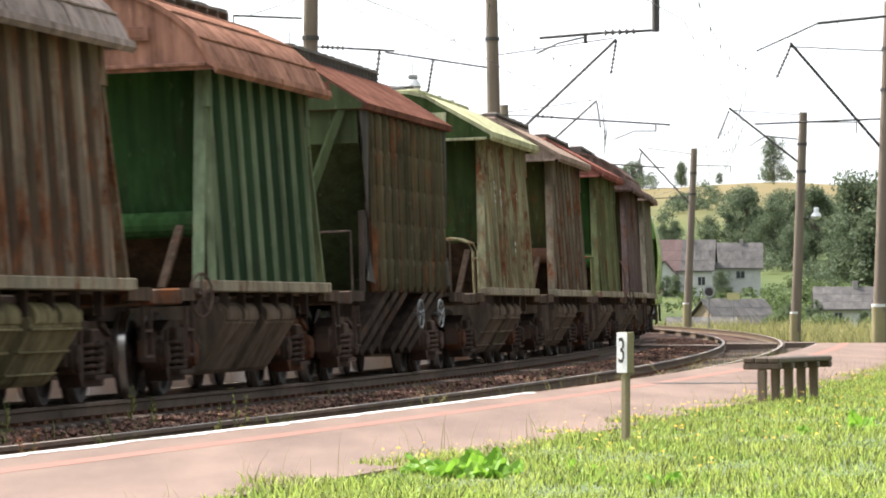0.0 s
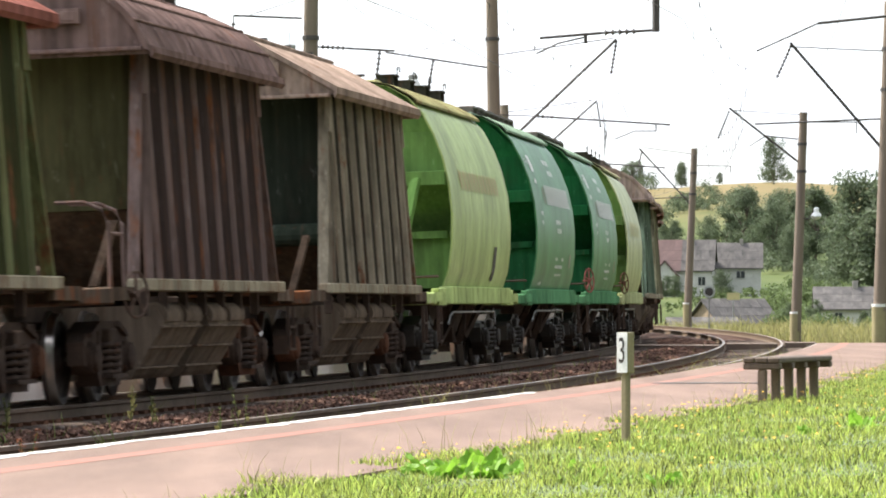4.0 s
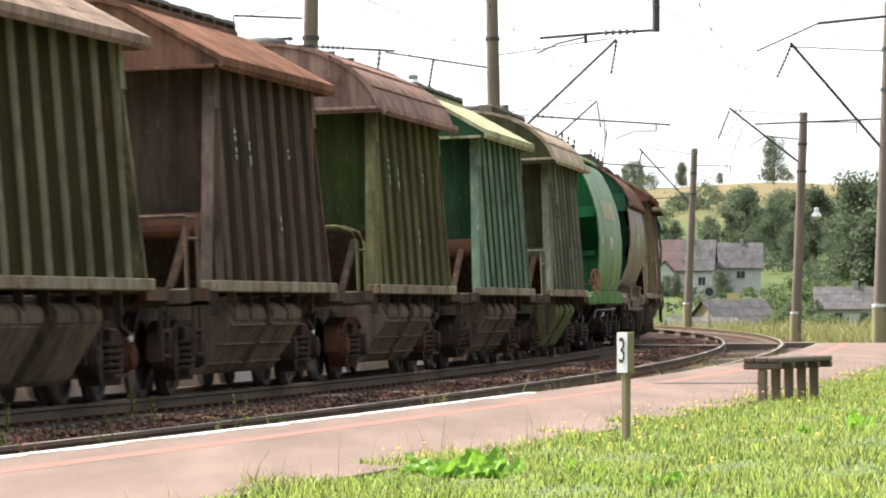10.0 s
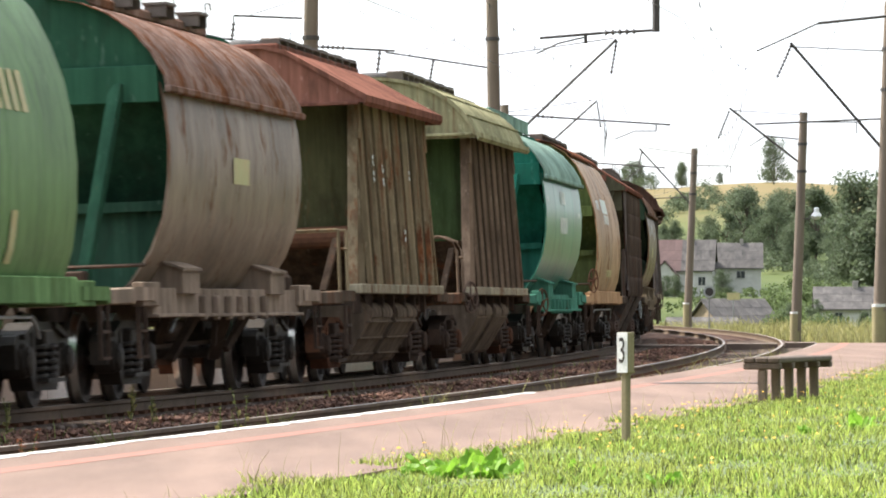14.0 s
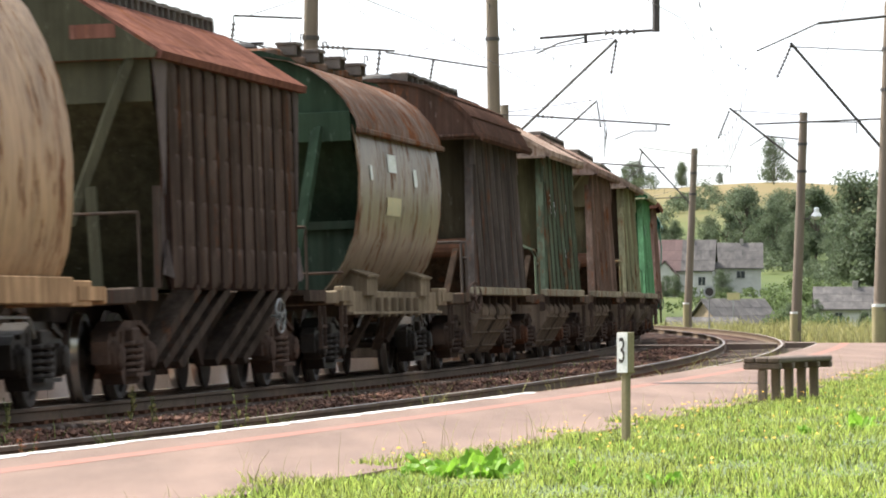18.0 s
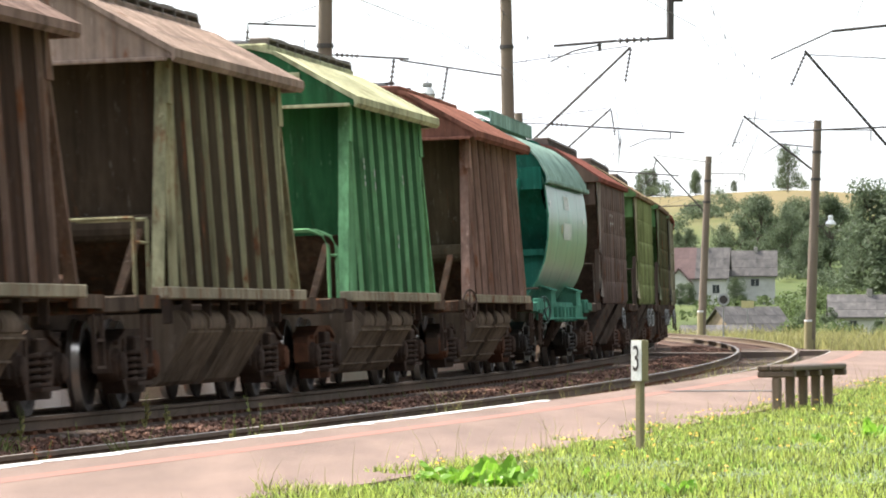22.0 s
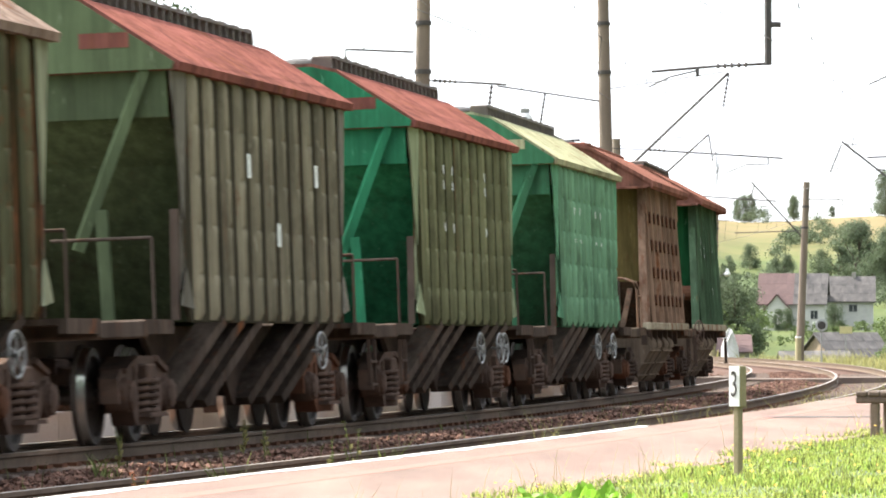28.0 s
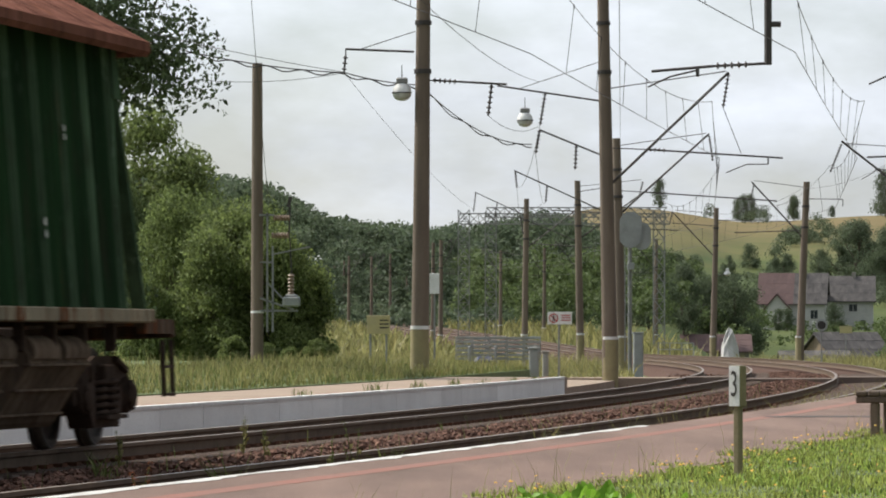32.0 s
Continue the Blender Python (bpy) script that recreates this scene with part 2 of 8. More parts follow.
IRON = material("grimy_iron", ((0.05, 0.037, 0.03), (0.088, 0.061, 0.047)), rough=0.75, scale=4, rust=0.25, rust_colour=(0.12, 0.055, 0.032), spec=0.01)
OILY = material("oily_black_iron", ((0.03, 0.027, 0.024), (0.052, 0.043, 0.036)), rough=0.6, scale=4, spec=0.06)
DUSTY = material("dusty_brown_iron", ((0.125, 0.085, 0.066), (0.08, 0.056, 0.045)), rough=0.85, scale=4, rust=0.3, rust_colour=(0.15, 0.075, 0.045), spec=0.01)
RUSTY = material("rusty_iron", ((0.15, 0.07, 0.042), (0.085, 0.045, 0.03)), rough=0.85, scale=4, grime=0.5, spec=0.01)
WHEEL = material("wheel_steel", ((0.036, 0.029, 0.025), (0.06, 0.047, 0.039)), rough=0.7, metal=0.1, scale=7, spec=0.2)
BRIGHT = material("polished_tread", ((0.62, 0.60, 0.57), (0.45, 0.43, 0.40)), rough=0.28, metal=1.0, bump=0.0)
BLACK = material("sooty_hatch", ((0.03, 0.028, 0.026), (0.05, 0.042, 0.036)), rough=0.8, scale=5)
RAIL_TOP = material("rail_steel", ((0.20, 0.155, 0.12), (0.145, 0.112, 0.088)), rough=0.55, metal=0.3, scale=2)
RAIL_SIDE = material("rail_web", ((0.165, 0.118, 0.083), (0.11, 0.08, 0.058)), rough=0.9, scale=3, spec=0.12)
CONCRETE = material("weathered_concrete", ((0.40, 0.39, 0.36), (0.30, 0.285, 0.26)), rough=0.9, scale=1.5, stretch=(1, 1, 0.5), grime=0.35, bump=0.2)
POLE = material("pole_concrete", ((0.20, 0.155, 0.115), (0.14, 0.105, 0.08)), rough=0.9, scale=1.2, stretch=(2, 2, 0.3), grime=0.3)
POLE_FOOT = material("pole_foot_paint", ((0.30, 0.255, 0.13), (0.24, 0.20, 0.11)), rough=0.85, scale=2, grime=0.3)
WHITE = material("white_paint", ((0.78, 0.78, 0.76), (0.62, 0.61, 0.58)), rough=0.7, scale=3, grime=0.12)
WORN_WHITE = material("worn_white_line", ((0.66, 0.65, 0.62), (0.42, 0.40, 0.37)), rough=0.8, scale=7, grime=0.35, spec=0.12)
PLANK = material("weathered_walkway", ((0.15, 0.12, 0.10), (0.09, 0.075, 0.065)), rough=0.85, scale=4, grime=0.3)
ASPHALT = material("red_asphalt", ((0.212, 0.146, 0.118), (0.145, 0.101, 0.083)), rough=0.92, scale=1.6, stretch=(1, 0.1, 1), grime=0.34, fine=120, bump=0.3, spec=0.12)
RED_LINE = material("worn_red_line", ((0.26, 0.12, 0.092), (0.215, 0.13, 0.105)), rough=0.9, scale=2.5, spec=0.12)
BALLAST = material("ballast_bed", ((0.105, 0.058, 0.04), (0.065, 0.038, 0.028)), rough=0.95, scale=3, fine=18, bump=0.8, spec=0.12)
STONE = material("ballast_stone", ((0.165, 0.092, 0.066), (0.085, 0.048, 0.036)), rough=0.95, scale=3, random_value=0.55, island=True, spec=0.12)
WOOD = material("old_bench_wood", ((0.088, 0.062, 0.044), (0.135, 0.096, 0.07)), rough=0.85, scale=4, stretch=(6, 6, 0.6), grime=0.3, fine=50)
LEG = material("bench_leg_wood", ((0.19, 0.135, 0.095), (0.13, 0.095, 0.07)), rough=0.85, scale=4, stretch=(6, 6, 0.6), grime=0.25, fine=50)
POST = material("olive_post_wood", ((0.26, 0.21, 0.115), (0.19, 0.16, 0.09)), rough=0.8, scale=3, stretch=(4, 4, 0.5), grime=0.3)
TIMBER = material("crossing_timber", ((0.17, 0.13, 0.105), (0.12, 0.09, 0.075)), rough=0.9, scale=2, grime=0.3, spec=0.12)
STEEL = material("galvanised_steel", ((0.30, 0.30, 0.29), (0.22, 0.22, 0.21)), rough=0.55, metal=0.5, scale=4)
WIRE = material("dark_wire", ((0.05, 0.045, 0.042), (0.07, 0.06, 0.055)), rough=0.6, metal=0.3)
ARM = material("bracket_iron", ((0.04, 0.035, 0.032), (0.06, 0.05, 0.045)), rough=0.7, scale=5)
GRASS_GROUND = material("meadow", ((0.045, 0.066, 0.02), (0.095, 0.112, 0.035)), rough=0.95, scale=0.05, stretch=(1, 0.3, 1), fine=2.0, bump=0.4, spec=0.12)


def dry_tops(m, low, high, colour):
    """Grass that goes dry and yellow on the upper slopes."""
    nt = m.node_tree
    bs = nt.nodes["Principled BSDF"]
    src = bs.inputs["Base Color"].links[0].from_socket
    co, sep, no = nt.nodes.new("ShaderNodeTexCoord"), nt.nodes.new("ShaderNodeSeparateXYZ"), nt.nodes.new("ShaderNodeTexNoise")
    no.inputs["Scale"].default_value, no.inputs["Detail"].default_value = 0.06, 5.0
    add = nt.nodes.new("ShaderNodeMath")
    add.operation = "MULTIPLY_ADD"
    add.inputs[1].default_value = 14.0
    rng = nt.nodes.new("ShaderNodeMapRange")
    rng.inputs[1].default_value, rng.inputs[2].default_value, rng.inputs[4].default_value = low + 7, high + 7, 0.85
    mx = nt.nodes.new("ShaderNodeMix")
    mx.data_type = "RGBA"
    mx.inputs["B"].default_value = (*colour, 1)
    nt.links.new(co.outputs["Object"], sep.inputs[0])
    nt.links.new(co.outputs["Object"], no.inputs["Vector"])
    nt.links.new(no.outputs["Fac"], add.inputs[0])
    nt.links.new(sep.outputs["Z"], add.inputs[2])
    nt.links.new(add.outputs[0], rng.inputs["Value"])
    nt.links.new(rng.outputs[0], mx.inputs["Factor"])
    nt.links.new(src, mx.inputs["A"])
    nt.links.new(mx.outputs["Result"], bs.inputs["Base Color"])


dry_tops(GRASS_GROUND, 16, 30, (0.165, 0.122, 0.058))


def foliage(name, a, b, scale=1.0, vary=0.45, through_light=0.35, rough=0.6):
    """Leaves: reflecting and letting light through, each one a little different."""
    m = bpy.data.materials.new(name)
    m.use_nodes = True
    nt = m.node_tree
    bs, out = nt.nodes["Principled BSDF"], nt.nodes["Material Output"]
    bs.inputs["Roughness"].default_value, bs.inputs["Specular IOR Level"].default_value = rough, 0.25
    geo, co = nt.nodes.new("ShaderNodeNewGeometry"), nt.nodes.new("ShaderNodeTexCoord")
    no = nt.nodes.new("ShaderNodeTexNoise")
    no.inputs["Scale"].default_value = scale
    nt.links.new(co.outputs["Object"], no.inputs["Vector"])
    mx = nt.nodes.new("ShaderNodeMix")
    mx.data_type = "RGBA"
    mx.inputs["A"].default_value, mx.inputs["B"].default_value = (*a, 1), (*b, 1)
    nt.links.new(no.outputs["Fac"], mx.inputs["Factor"])
    hsv = nt.nodes.new("ShaderNodeHueSaturation")
    rv = nt.nodes.new("ShaderNodeMapRange")
    rv.inputs[3].default_value, rv.inputs[4].default_value = 1 - vary, 1 + vary
    nt.links.new(geo.outputs["Random Per Island"], rv.inputs["Value"])
    nt.links.new(rv.outputs[0], hsv.inputs["Value"])
    nt.links.new(mx.outputs["Result"], hsv.inputs["Color"])
    nt.links.new(hsv.outputs[0], bs.inputs["Base Color"])
    tr = nt.nodes.new("ShaderNodeBsdfTranslucent")
    nt.links.new(hsv.outputs[0], tr.inputs["Color"])
    ms = nt.nodes.new("ShaderNodeMixShader")
    ms.inputs[0].default_value = through_light
    nt.links.new(bs.outputs[0], ms.inputs[1])
    nt.links.new(tr.outputs[0], ms.inputs[2])
    nt.links.new(ms.outputs[0], out.inputs["Surface"])
    return m


SLEEPER = material("stained_sleeper", ((0.13, 0.095, 0.075), (0.09, 0.065, 0.052)), rough=0.95, scale=3, grime=0.3, spec=0.12, random_value=0.2)
SANDY = material("sandy_paving", ((0.32, 0.25, 0.19), (0.26, 0.20, 0.15)), rough=0.95, scale=0.8, grime=0.15, spec=0.12)

# ---- ground, tracks and platforms ----
def ease(v, lo, hi):
    k = min(1.0, max(0.0, (v - lo) / (hi - lo)))
    return k * k * (3 - 2 * k)


def ground_height(x, y):
    """The lie of the land: flat by the line, a dip with gardens, then the hill."""
    r = math.hypot(x, y)
    if y < 1:
        return -0.55
    px = 784 + FOCAL * x / y if abs(x) < y else (5000 if x > 0 else -5000)
    right = ease(px, 1150, 1330)
    z = -0.55 + rise(y - 242 if y > 260 else 0) * (1 - right) * (1 - ease(r, 900, 1100))
    z += right * (-2.2 * ease(r, 290, 420) + 4.9 * ease(r, 600, 900))
    crest = 31.0 * ease(px, 700, 1060) + 3.0 + 0.9 * math.sin(px * 0.013)
    z += crest * ease(r, 900 - 120 * (1 - right), 1560) * 1.0 - 2.2 * right * ease(r, 950, 1500) + 2.6 * (1 - right) * ease(px, 700, 1000) * ease(r, 1050, 1500)
    z += 0.06 * noise.noise((x * 0.21, y * 0.21, 0)) * min(1, r / 90)
    return z


def build_ground():
    rs = [0.5] + [6 * 1.07 ** i for i in range(99)]
    az = sorted({-180, -150, -120, -90, -70, -50, -35, -25, -18, -13, -10, -8} | {round(-6.5 + 0.13 * i, 2) for i in range(101)} | {8, 10, 13, 18, 25, 35, 50, 70, 90, 120, 150})
    verts, faces = [], []
    for r in rs:
        for a in az:
            x, y = r * math.sin(radians(a)), r * math.cos(radians(a))
            verts.append((x, y, ground_height(x, y)))
    n = len(az)
    for i in range(len(rs) - 1):
        for j in range(n):
            k = (j + 1) % n
            faces.append((i * n + j, i * n + k, (i + 1) * n + k, (i + 1) * n + j))
    faces.append(tuple(range(n))[::-1])
    me = bpy.data.meshes.new("ground")
    me.from_pydata(verts, [], faces)
    me.materials.append(GRASS_GROUND)
    for p in me.polygons:
        p.use_smooth = True
    tagged(new("ground", me), "grassy meadow ground rising to a hillside", "ground", kind="structure")


build_ground()

RAIL_SHAPE = [(-0.036, 0), (0.036, 0), (0.037, -0.035), (0.011, -0.05), (0.011, -0.15), (0.075, -0.165), (0.075, -0.18), (-0.075, -0.18), (-0.075, -0.165), (-0.011, -0.15), (-0.011, -0.05), (-0.037, -0.035)]


def rail(parent, off, lift):
    bm = bmesh.new()
    sweep(bm, [(o + off, h + lift) for o, h in RAIL_SHAPE], -236, 720, 4.0)
    ob = part("rail", bm, RAIL_SIDE, parent, "steel rail with a worn running surface")
    ob.data.materials.append(RAIL_TOP)
    for p in ob.data.polygons:
        if p.normal.z > 0.9 and p.center.z > lift - 0.02 + rise(p.center.y - 242) * 0:
            p.material_index = 1
    return ob


def build_track(name, axis, label):
    root = tagged(new(name), label, "railway track", kind="structure")
    d = 0.795 * CANT
    for sgn in (-1, 1):
        rail(root, axis + sgn * 0.795, sgn * d)
    bm = bmesh.new()
    shape = [(axis - 2.6, -0.56), (axis - 1.7, -0.27 - 1.5 * CANT), (axis + 1.7, -0.2 + 0.4 * CANT), (axis + 2.6, -0.56)]
    sweep(bm, shape, -236, 720, 6.0, closed=False)
    part("ballast_bed", bm, BALLAST, root, "dark stained ballast bed")
    # sleepers
    sl = boxes((-0.13, 0.13, -1.35, 1.35, -0.24, -0.17), bevel=0.02)
    me = mesh_of("sleeper", sl, SLEEPER)
    plate = mesh_of("rail_fastening", boxes((-0.11, 0.11, -0.93, -0.68, -0.19, -0.135), (-0.11, 0.11, 0.68, 0.93, -0.19, -0.135)), RUSTY)
    for i in range(250):
        s = -206 + i * 0.6
        x, y = line(s, axis)
        ob = part("sleeper", me, CONCRETE, root)
        ob.matrix_basis = pose(x, y, rise(s), -math.degrees(CANT), 0, heading(s))
        if i < 150:
            ob2 = part("fastening", plate, RUSTY, root)
            ob2.matrix_basis = ob.matrix_basis
    return root


build_track("railway_track_far", 0.0, "dark steel rails on concrete sleepers in stained ballast")
build_track("railway_track_near", GAP, "railway track beside the low platform")


def build_stones():
    """Loose crushed stone between and beside the rails."""
    rng = random.Random(5)
    base = [(1, 0, 0), (-1, 0, 0), (0, 1, 0), (0, -1, 0), (0, 0, 1), (0, 0, -1)]
    tri = [(0, 2, 4), (2, 1, 4), (1, 3, 4), (3, 0, 4), (2, 0, 5), (1, 2, 5), (3, 1, 5), (0, 3, 5)]
    verts, faces = [], []
    for _ in range(26000):
        u = rng.random()
        s = -214 + 160 * u ** 1.25
        o = rng.uniform(0.95, 3.3) if rng.random() < 0.72 else rng.uniform(-1.9, 6.0)
        if min(abs(o - a) for a in (-0.795, 0.795, GAP - 0.795, GAP + 0.795)) < 0.09:
            continue
        x, y = line(s, o)
        bed = -0.2
        hump = 0.1 * math.exp(-((o - 2.1) / 0.65) ** 2) + 0.05 * noise.noise((s * 0.5, o * 1.4, 3))
        r = rng.uniform(0.022, 0.055)
        m = Euler((rng.uniform(0, 6), rng.uniform(0, 6), rng.uniform(0, 6))).to_matrix()
        k = len(verts)
        for b in base:
            p = m @ Vector([c * r * rng.uniform(0.6, 1.25) for c in b])
            verts.append((x + p.x, y + p.y, bed + hump + p.z * 0.8))
        faces += [(k + a, k + b, k + c) for a, b, c in tri]
    me = bpy.data.meshes.new("ballast_stones")
    me.from_pydata(verts, [], faces)
    me.materials.append(STONE)
    tagged(new("ballast_stones", me), "loose brown crushed stone ballast between the tracks", "ballast", kind="stuff")


build_stones()
PLAT = 0.2


def build_platforms():
    root = tagged(new("platform_near"), "low platform of worn reddish asphalt with a white edge", "platform", kind="structure")
    bm = bmesh.new()
    sweep(bm, [(5.93, PLAT), (5.93, -0.6), (8.5, -0.6), (8.5, PLAT)], -236, -118, 2.0)
    part("paving", bm, ASPHALT, root, "reddish worn asphalt paving")
    bm = bmesh.new()
    sweep(bm, [(5.88, PLAT - 0.012), (5.88, -0.6), (5.925, -0.6), (5.925, PLAT - 0.012)], -236, -118, 2.0)
    part("edge_kerb", bm, CONCRETE, root, "concrete edge of the platform")
    rng = random.Random(3)
    bm = bmesh.new()
    prev = None
    for i in range(330):                       # hand-painted edge line, uneven
        s = -236 + i * 0.35
        if s > -188 and rng.random() < 0.6 + (s + 188) / 60:
            prev = None
            continue
        a, b = 5.868 + rng.uniform(-0.006, 0.006), 5.985 + 0.02 * math.sin(s * 2.1) + rng.uniform(-0.04, 0.04)
        row = [bm.verts.new((*line(s, a), PLAT + 0.004)), bm.verts.new((*line(s, b), PLAT + 0.004)), bm.verts.new((*line(s, a), PLAT - 0.045 + rng.uniform(-0.02, 0.02)))]
        if prev:
            bm.faces.new((prev[0], prev[1], row[1], row[0]))
            bm.faces.new((prev[2], prev[0], row[0], row[2]))
        prev = row
    part("edge_line", bm, WORN_WHITE, root, "hand-painted white edge line")
    bm = bmesh.new()
    sweep(bm, [(6.44, PLAT + 0.0015), (6.44, PLAT - 0.02), (6.64, PLAT - 0.02), (6.64, PLAT + 0.0015)], -236, -118, 2.0)
    part("warning_line", bm, RED_LINE, root, "faded red warning line")
    bm = bmesh.new()
    for k in range(12):                        # a dark strip across the paving, placed and widened to fit the camera's view
        o, p = 6.5 + k * 0.1, 6.6 + k * 0.1
        w = 0.35 + 0.1 * math.sin(k * 1.7)
        v = [bm.verts.new((*line(-181.3 + 0.153 * (q - 6.5) + d, q), PLAT + 0.005)) for q, d in ((o, -w), (p, -w), (p, w), (o, w))]
        bm.faces.new(v)
    part("joint", bm, BLACK, root, "dark strip across the paving")

    root = tagged(new("platform_far"), "low platform with a whitewashed concrete front beside the rails", "platform", kind="structure")
    bm = bmesh.new()
    sweep(bm, [(-2.06, PLAT - 0.01), (-2.06, -0.6), (-4.7, -0.6), (-4.7, PLAT - 0.01)], -236, -120.5, 2.0)
    part("paving", bm, SANDY, root, "sandy worn asphalt paving")
    wall = material("whitewashed_panel", ((0.86, 0.86, 0.83), (0.76, 0.75, 0.72)), rough=0.9, scale=0.9, stretch=(0.5, 0.5, 0.7), grime=0.12, random_value=0.08)
    s = -236.0
    while s < -122:
        e = min(s + 3.0, -120.5)
        bm = bmesh.new()
        sweep(bm, [(-2.0, PLAT), (-2.0, -0.6), (-2.055, -0.6), (-2.055, PLAT)], s + 0.012, e - 0.012, 3.0)
        part("panel", bm, wall, root)
        bm = bmesh.new()
        sweep(bm, [(-1.985, PLAT + 0.012), (-1.985, PLAT - 0.03), (-2.12, PLAT - 0.02), (-2.12, PLAT + 0.012)], s + 0.006, e - 0.006, 3.0)
        part("coping", bm, WHITE, root)
        s = e
    bm = bmesh.new()
    sweep(bm, [(-2.35, PLAT + 0.004), (-2.45, PLAT + 0.004)], -236, -121, 3.0, closed=False)
    part("warning_line", bm, RED_LINE, root, "faded red warning line")

    # the foot crossing between the platforms
    root = tagged(new("foot_crossing"), "worn timber foot crossing laid between the rails", "crossing", kind="structure")
    for a, b in ((-0.7, 0.7), (0.9, GAP - 0.9), (GAP - 0.7, GAP + 0.7), (GAP + 0.9, 5.9)):
        for i in range(6):
            bm = bmesh.new()
            s = -92 + i * 0.62
            sweep(bm, [(a, -0.015), (a, -0.2), (b, -0.2), (b, -0.015)], s, s + 0.6, 0.6, z=CANT * ((a + b) / 2 - (0 if b < 2 else GAP)) * 0.6)
            part("plank", bm, TIMBER, root)
    bm = bmesh.new()
    sweep(bm, [(-0.95, -0.04), (-0.95, -0.6), (-4.0, -0.6), (-4.0, -0.04)], -92, -88.4, 1.8)
    part("ramp", bm, SANDY, root, "grey concrete approach slab")
    bm = bmesh.new()
    sweep(bm, [(-2.6, -0.1), (-2.6, -0.6), (-4.6, -0.6), (-4.6, -0.08)], -120.4, -90, 6)
    part("path", bm, SANDY, root, "narrow worn footpath")


build_platforms()

# ---- the train ----
BODY = 1.29       # height of the side sills' top above the rails


def wheel_mesh():
    bm = bmesh.new()
    for sgn in (-1, 1):
        y = 0.72 * sgn
        prof = [(0.09, y - 0.09 * sgn), (0.13, y - 0.05 * sgn), (0.40, y - 0.03 * sgn), (0.505, y - 0.03 * sgn), (0.505, y), (0.478, y + 0.02 * sgn), (0.47, y + 0.1 * sgn), (0.40, y + 0.1 * sgn), (0.385, y + 0.05 * sgn), (0.15, y + 0.035 * sgn), (0.12, y + 0.1 * sgn), (0.06, y + 0.1 * sgn)]
        lathe(bm, prof, "y", 24)
    lathe(bm, [(0.075, -1.08), (0.075, 1.08)], "y", 10)
    return bm


def wheelset_mesh():
    k = "wheelset_mesh"
    if k not in MESHES:
        me = mesh_of("wheelset", wheel_mesh(), WHEEL, True)
        me.materials.append(BRIGHT)
        for p in me.polygons:
            r = math.hypot(p.center.x, p.center.z)
            if r > 0.455 and abs(p.center.y) > 0.73 and abs(p.normal.y) < 0.7:
                p.material_index = 1
        MESHES[k] = me
    return MESHES[k]


def side_frame_mesh():
    """Cast side frame: arched top member, sagging lower member, two columns and lightening holes."""
    bm = bmesh.new()
    y0, y1 = -0.09, 0.09
    prism(bm, [(-1.2, 0.40), (-1.22, 0.64), (-1.1, 0.72), (-0.75, 0.77), (-0.42, 0.86), (0.42, 0.86), (0.75, 0.77), (1.1, 0.72), (1.22, 0.64), (1.2, 0.40), (1.1, 0.40), (1.07, 0.58), (0.78, 0.58), (0.72, 0.46), (0.46, 0.7), (-0.46, 0.7), (-0.72, 0.46), (-0.78, 0.58), (-1.07, 0.58), (-1.1, 0.40)], "y", y0, y1)
    prism(bm, [(-0.8, 0.48), (-0.54, 0.18), (0.54, 0.18), (0.8, 0.48), (0.68, 0.6), (0.44, 0.3), (-0.44, 0.3), (-0.68, 0.6)], "y", y0 - 0.03, y1 + 0.03)
    for sx in (-1, 1):
        box(bm, sx * 0.44 - 0.06, sx * 0.44 + 0.06, y0 - 0.02, y1 + 0.02, 0.28, 0.76)
        prism(bm, [(sx * 0.5, 0.80), (sx * 0.98, 0.69), (sx * 0.98, 0.74), (sx * 0.5, 0.86)], "y", y0 - 0.05, y1 + 0.05)
    bmesh.ops.recalc_face_normals(bm, faces=bm.faces)
    return bm


def spring_mesh():
    """Three thick coil springs on their seat."""
    bm = bmesh.new()
    for cx, cy in ((-0.25, 0.06), (0.0, 0.1), (0.25, 0.06)):
        pts = [(cx + 0.115 * math.cos(t * math.pi / 5), cy + 0.115 * math.sin(t * math.pi / 5), 0.31 + 0.36 * t / 50) for t in range(51)]
        tube(bm, pts, 0.026, 6)
    box(bm, -0.42, 0.42, -0.14, 0.24, 0.26, 0.3)
    return bm


def axlebox_mesh():
    """Round journal box with a bolted front cap."""
    bm = bmesh.new()
    lathe(bm, [(0.10, -0.14), (0.17, -0.12), (0.175, 0.06), (0.165, 0.1), (0.15, 0.105), (0.145, 0.14), (0.11, 0.165), (0.04, 0.17)], "y", 16)
    box(bm, -0.2, 0.2, -0.12, 0.08, 0.02, 0.13, bevel=0.02)
    for a in range(6):
        t = math.radians(60 * a + 30)
        lathe(bm, [(0.02, 0.1), (0.02, 0.135)], "y", 6, (0.128 * math.cos(t), 0.02, 0.128 * math.sin(t)))
    return bm


